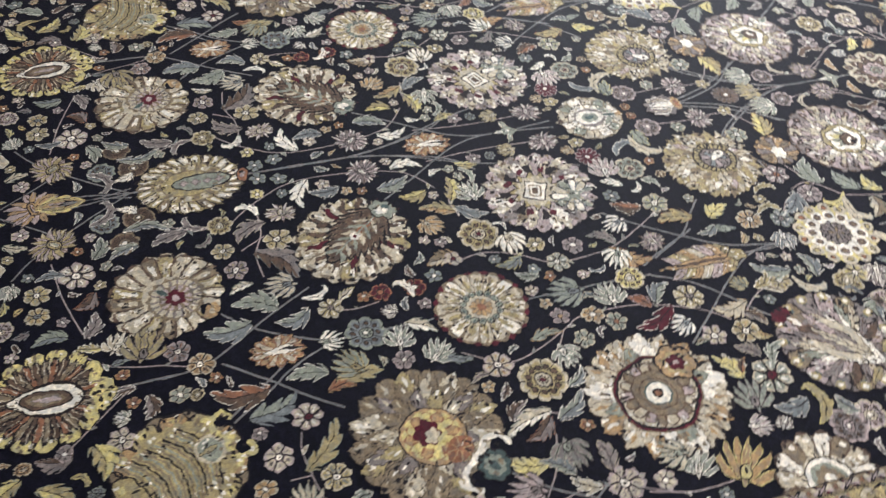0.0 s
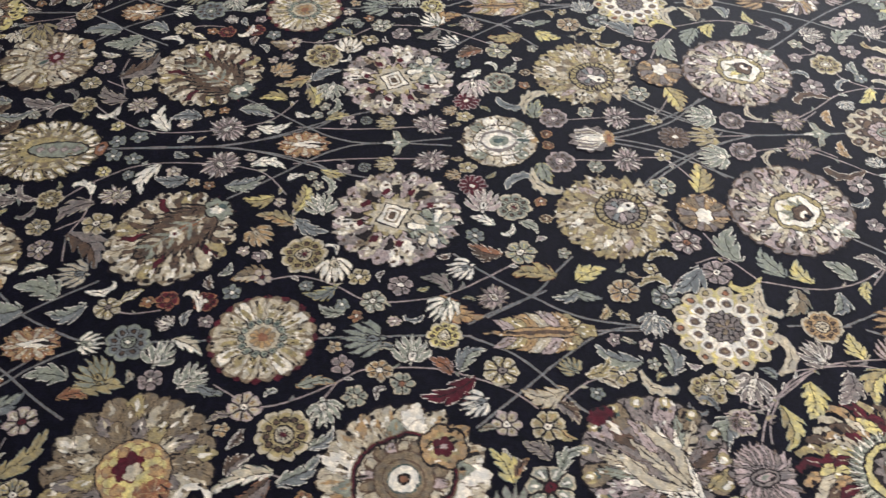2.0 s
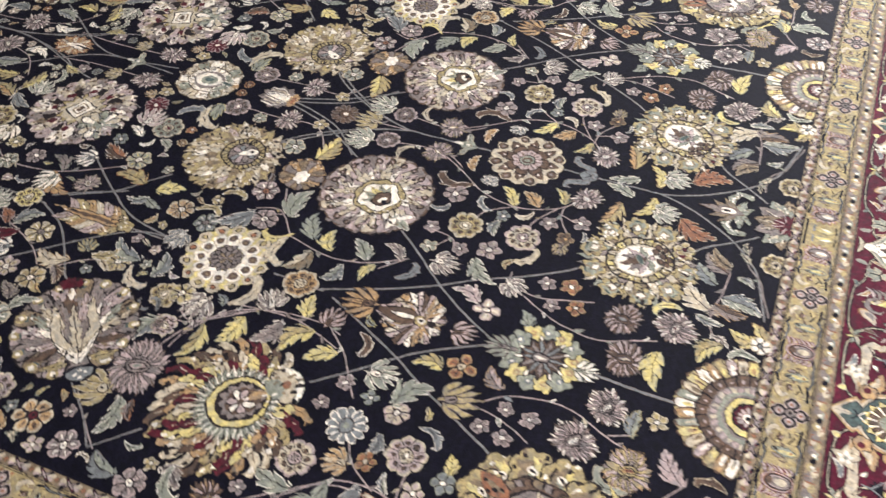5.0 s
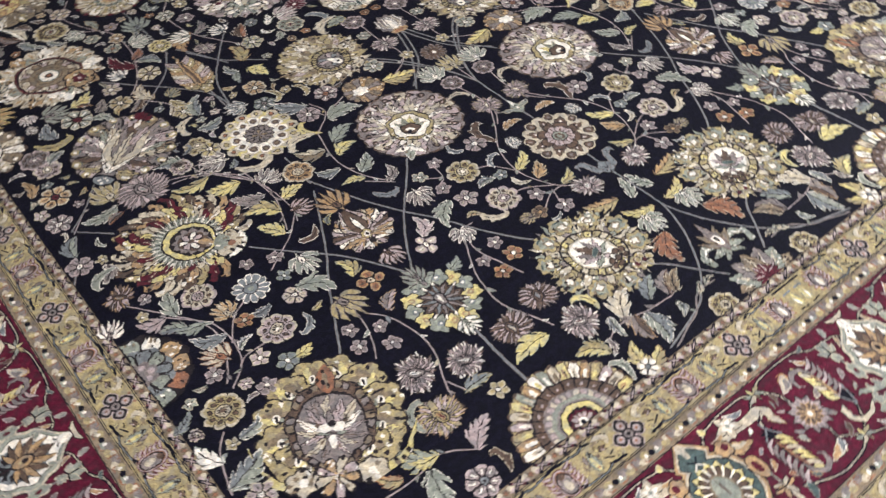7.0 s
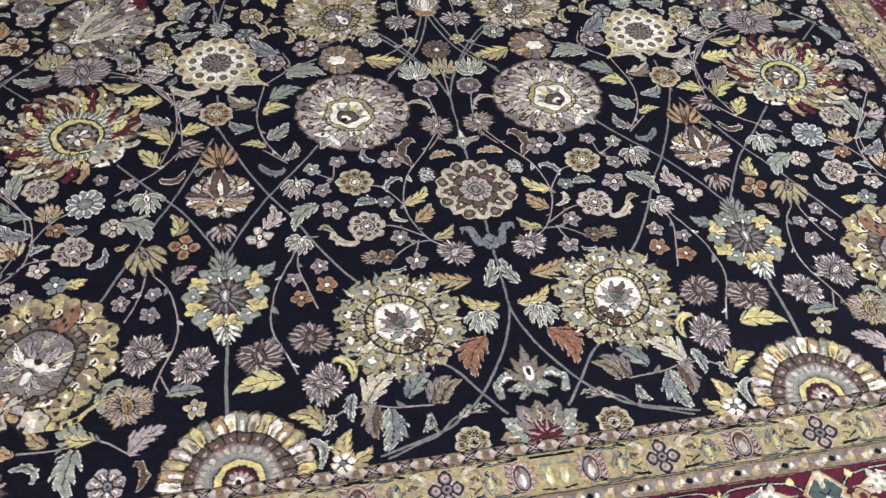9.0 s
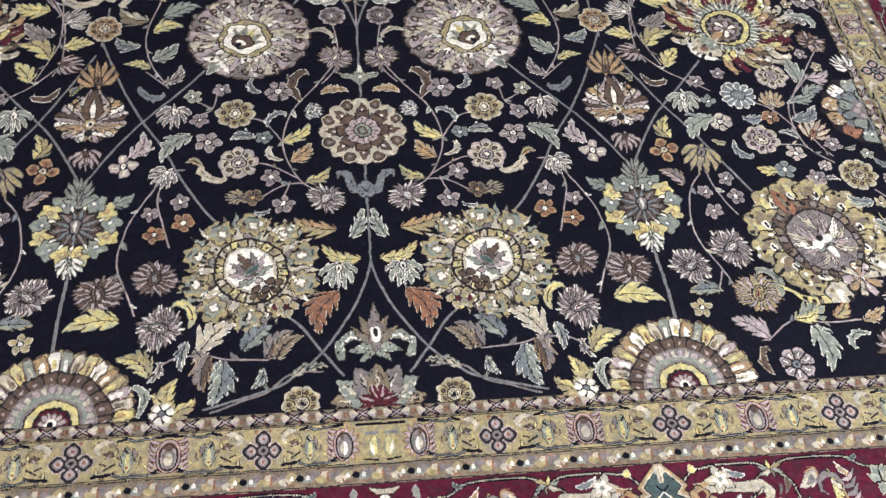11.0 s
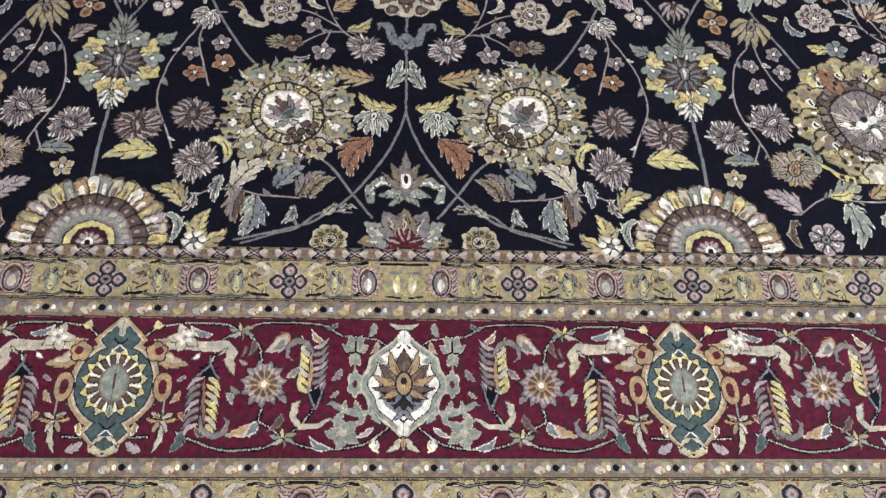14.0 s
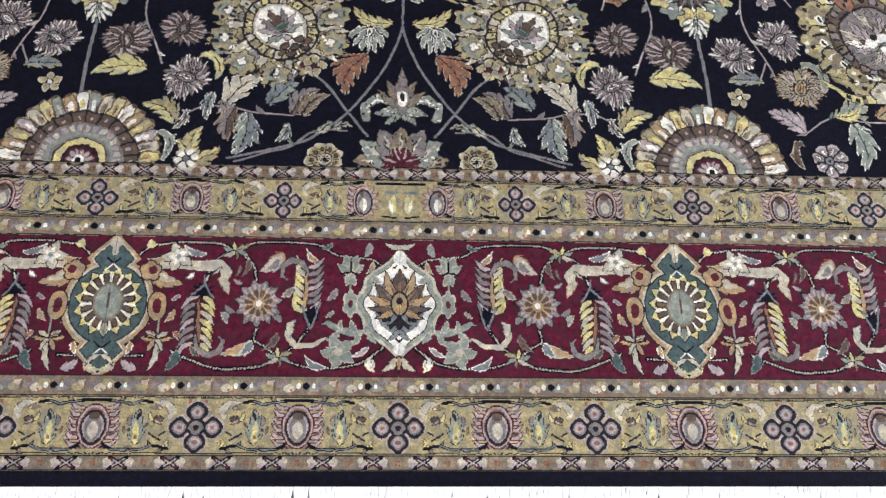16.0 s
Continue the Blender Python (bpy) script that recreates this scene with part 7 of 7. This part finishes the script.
    K.oval("b", 1.7 * mx, 1.5 * my, *at(75, 1.8)).oval("b", 1.0 * mx, 1.6 * my, *at(75, 3.8))
    K.lobes("d", 3.2 * mx, 3.0 * my, 5, 0.2, *at(65.2, 9.4)).lobes("o", 2.8 * mx, 2.6 * my, 5, 0.2, *at(65.2, 9.4)).lobes("m", 1.3 * mx, 1.2 * my, 4, 0.2, *at(64.6, 9.2), ph=0.8)
    K.oval("d", 2.7 * mx, 4.0 * my, *at(62.4, 18.6)).oval("o", 2.4 * mx, 3.7 * my, *at(62.4, 18.6)).oval("m", 1.2 * mx, 1.9 * my, *at(62.4, 18.6))
    line("s", 0.003, (61.6, 22), (61.4, 26))
    for a in (-80, -45, 45, 80, 150, 205):
        blade("b" if a % 2 else "o", "d", 61.6, 27, 61.6 + 4.4 * math.sin(radians(a)), 27.4 - 3.4 * math.cos(radians(a)), 0.55, 0.0, 3, 0.3)
    line("k", 0.003, (59, 26.6), (61.4, 27), (64.4, 26.6)), blade("b", "d", 61.6, 28, 63.2, 35.4, 0.32), line("k", 0.002, (61.8, 28), (62.6, 32))
    blade("o", "i", 68, 27.6, 68.8, 31, 0.5), blade("p", "d", 65.4, 34.6, 70, 32.2, 0.6), blade("b", "y", 71, 33.6, 75, 34.8, 0.5), blade("e", "s", 56, 29.8, 58.6, 35, 0.5), blade("e", "o", 50.4, 31.2, 53.2, 28.6, 0.5), blade("b", "d", 75, 31, 71.5, 34, 0.4)
    return K


MADE = {name: band(name, a, b, key) for name, a, b, key in BANDS}


def middle_of(name):
    a, b = [(p, q) for n, p, q, _ in BANDS if n == name][0]
    return (a + b) / 2, b - a


for name, step, key in (("guard_stripe", 0.057, "r"), ("outer_stripe", 0.074, "r")):
    m, h = middle_of(name)
    run("cross_motif", cross_stripe(step, key, h), MADE[name], m, step, 0.0, 1.66, False)
for name, step in (("inner_dotted_stripe", 0.090), ("outer_dotted_stripe", 0.094)):
    m, h = middle_of(name)
    run("dotted_motif", dot_stripe(step, h), MADE[name], m, step, 0.0, 1.66, False)
m, h = middle_of("main_border")
run("border_scroll", red_cell(0.455, h), MADE["main_border"], m, 0.455, 0.0, 1.66)
m, h = middle_of("outer_guard_border")
run("guard_scroll", guard_cell(0.150, h), MADE["outer_guard_border"], m, 0.150, 0.0, 1.66)
# the inner gold border meets the long axis between two buds
m, h = middle_of("inner_guard_border")
K = guard_cell(0.152, h)
me = K.mesh("guard_scroll", 0.0007)
end, away, west, east = MADE["inner_guard_border"]
for sx in (-1, 1):
    for j in range(-1, 9):
        x = 0.193 + (j + 0.5) * 0.152
        thin = 0.86 if j < 0 else 1.0
        if j < 0:
            x = 0.193 - 0.5 * 0.152 * thin
        ob = new("guard_scroll", me)
        ob.parent = end
        ob.matrix_basis = pose(sx * x, FIELD_Y - m, 0) @ Matrix.Diagonal((sx * thin * (-1 if j % 2 else 1), 1, 1, 1))
        twin = new("guard_scroll", me)
        twin.parent = away
        twin.matrix_basis = pose(sx * x, END + m, 0, 0, 0, 180) @ Matrix.Diagonal((-sx * thin * (-1 if j % 2 else 1), 1, 1, 1))
    for j in range(0, 37):
        ob = new("guard_scroll", me)
        ob.parent = west if sx < 0 else east
        ob.matrix_basis = pose(sx * (FIELD_X + m), (j + 0.5) * 0.152, 0, 0, 0, sx * 90) @ Matrix.Diagonal((-1 if j % 2 else 1, 1, 1, 1))
K = Knots(0.062, h / 2, wobble=0.15)
for sx in (-1, 1):
    K.spikes("r", 0.030, 0.036, 14, 0.36, sx * 0.062, -0.002).spikes("p", 0.026, 0.032, 14, 0.36, sx * 0.062, -0.002)
    K.oval("d", 0.016, 0.024, sx * 0.062, -0.004).oval("t", 0.013, 0.021, sx * 0.062, -0.004).oval("i", 0.006, 0.012, sx * 0.062, -0.008)
    K.blade("y", "s", sx * 0.014, -0.026, sx * 0.012, 0.014, 0.45).blade("i", "y", sx * 0.014, -0.024, sx * 0.02, 0.004, 0.3)
    K.stroke("a", [(sx * 0.008, 0.016), (sx * 0.026, 0.014)], 0.005).stroke("k", [(sx * 0.03, -0.03), (sx * 0.008, -0.032)], 0.003)
K.stroke("k", [(-0.04, 0.031), (0.04, 0.031)], 0.004)
lay("guard_scroll", K.mesh("guard_scroll", 0.0009), 0, FIELD_Y - m, end, False)

# ---- the fringe of white cotton warps along the near end ----
rng = random.Random(7)


def strand(bm, x, y, length, r):
    lean, sway = rng.gauss(0, 0.10), rng.gauss(0, 0.004)
    rings = []
    for k in range(5):
        s = k / 4
        cx, cy, cz = x + lean * length * s + sway * math.sin(math.pi * s * 1.5), y - length * s, -0.006 * min(1, 3 * s) + rng.uniform(0, 0.002)
        rings.append([bm.verts.new((cx + r * math.cos(a), cy, cz + r * 0.8 * math.sin(a))) for a in (0.0, 1.57, 3.14, 4.71)])
    for p, q in zip(rings, rings[1:]):
        for j in range(4):
            bm.faces.new((p[j], p[(j + 1) % 4], q[(j + 1) % 4], q[j]))


for near in (True, False):
    bm = bmesh.new()
    count = 2600 if near else 900
    for j in range(count):
        strand(bm, -1.655 + 3.31 * j / (count - 1) + rng.gauss(0, 0.0008), 0.003, rng.uniform(0.07, 0.10), rng.uniform(0.0014, 0.0024))
    fr = on_rug(part("fringe", bm, COTTON, None, "white cotton warp fringe"), rug)
    fr.matrix_basis = pose(0, FIELD_Y - WIDE, 0) if near else pose(0, END + WIDE, 0, 0, 0, 180)
    tagged(fr, kind="stuff")

# ---- the far half of the field, mirrored across the middle of the rug, in one piece ----
verts, faces, slots = [], [], []
mats = list(WOOL.values())
for ob in LAID:
    me, m = ob.data, ob.matrix_basis
    if abs(m.translation.y) > 2.60:
        continue
    n = len(verts)
    sx = m[0][0]
    tx, ty = m.translation.x, m.translation.y
    co = np.empty(len(me.vertices) * 3)
    me.vertices.foreach_get("co", co)
    co = co.reshape(-1, 3)
    verts.extend(zip((co[:, 0] * sx + tx).tolist(), (2 * MIDDLE - co[:, 1] - ty).tolist(), co[:, 2].tolist()))
    index = [mats.index(q) for q in me.materials]
    for p in me.polygons:
        a = tuple(n + v for v in p.vertices)
        faces.append(a if sx < 0 else a[::-1])
        slots.append(index[p.material_index])
me = bpy.data.meshes.new("far_flowers")
me.from_pydata(verts, [], faces)
for q in mats:
    me.materials.append(q)
me.polygons.foreach_set("material_index", slots)
me.update()
far = new("far_flowers", me)
far.parent = field
tagged(far, "far half of the floral field", kind="stuff")
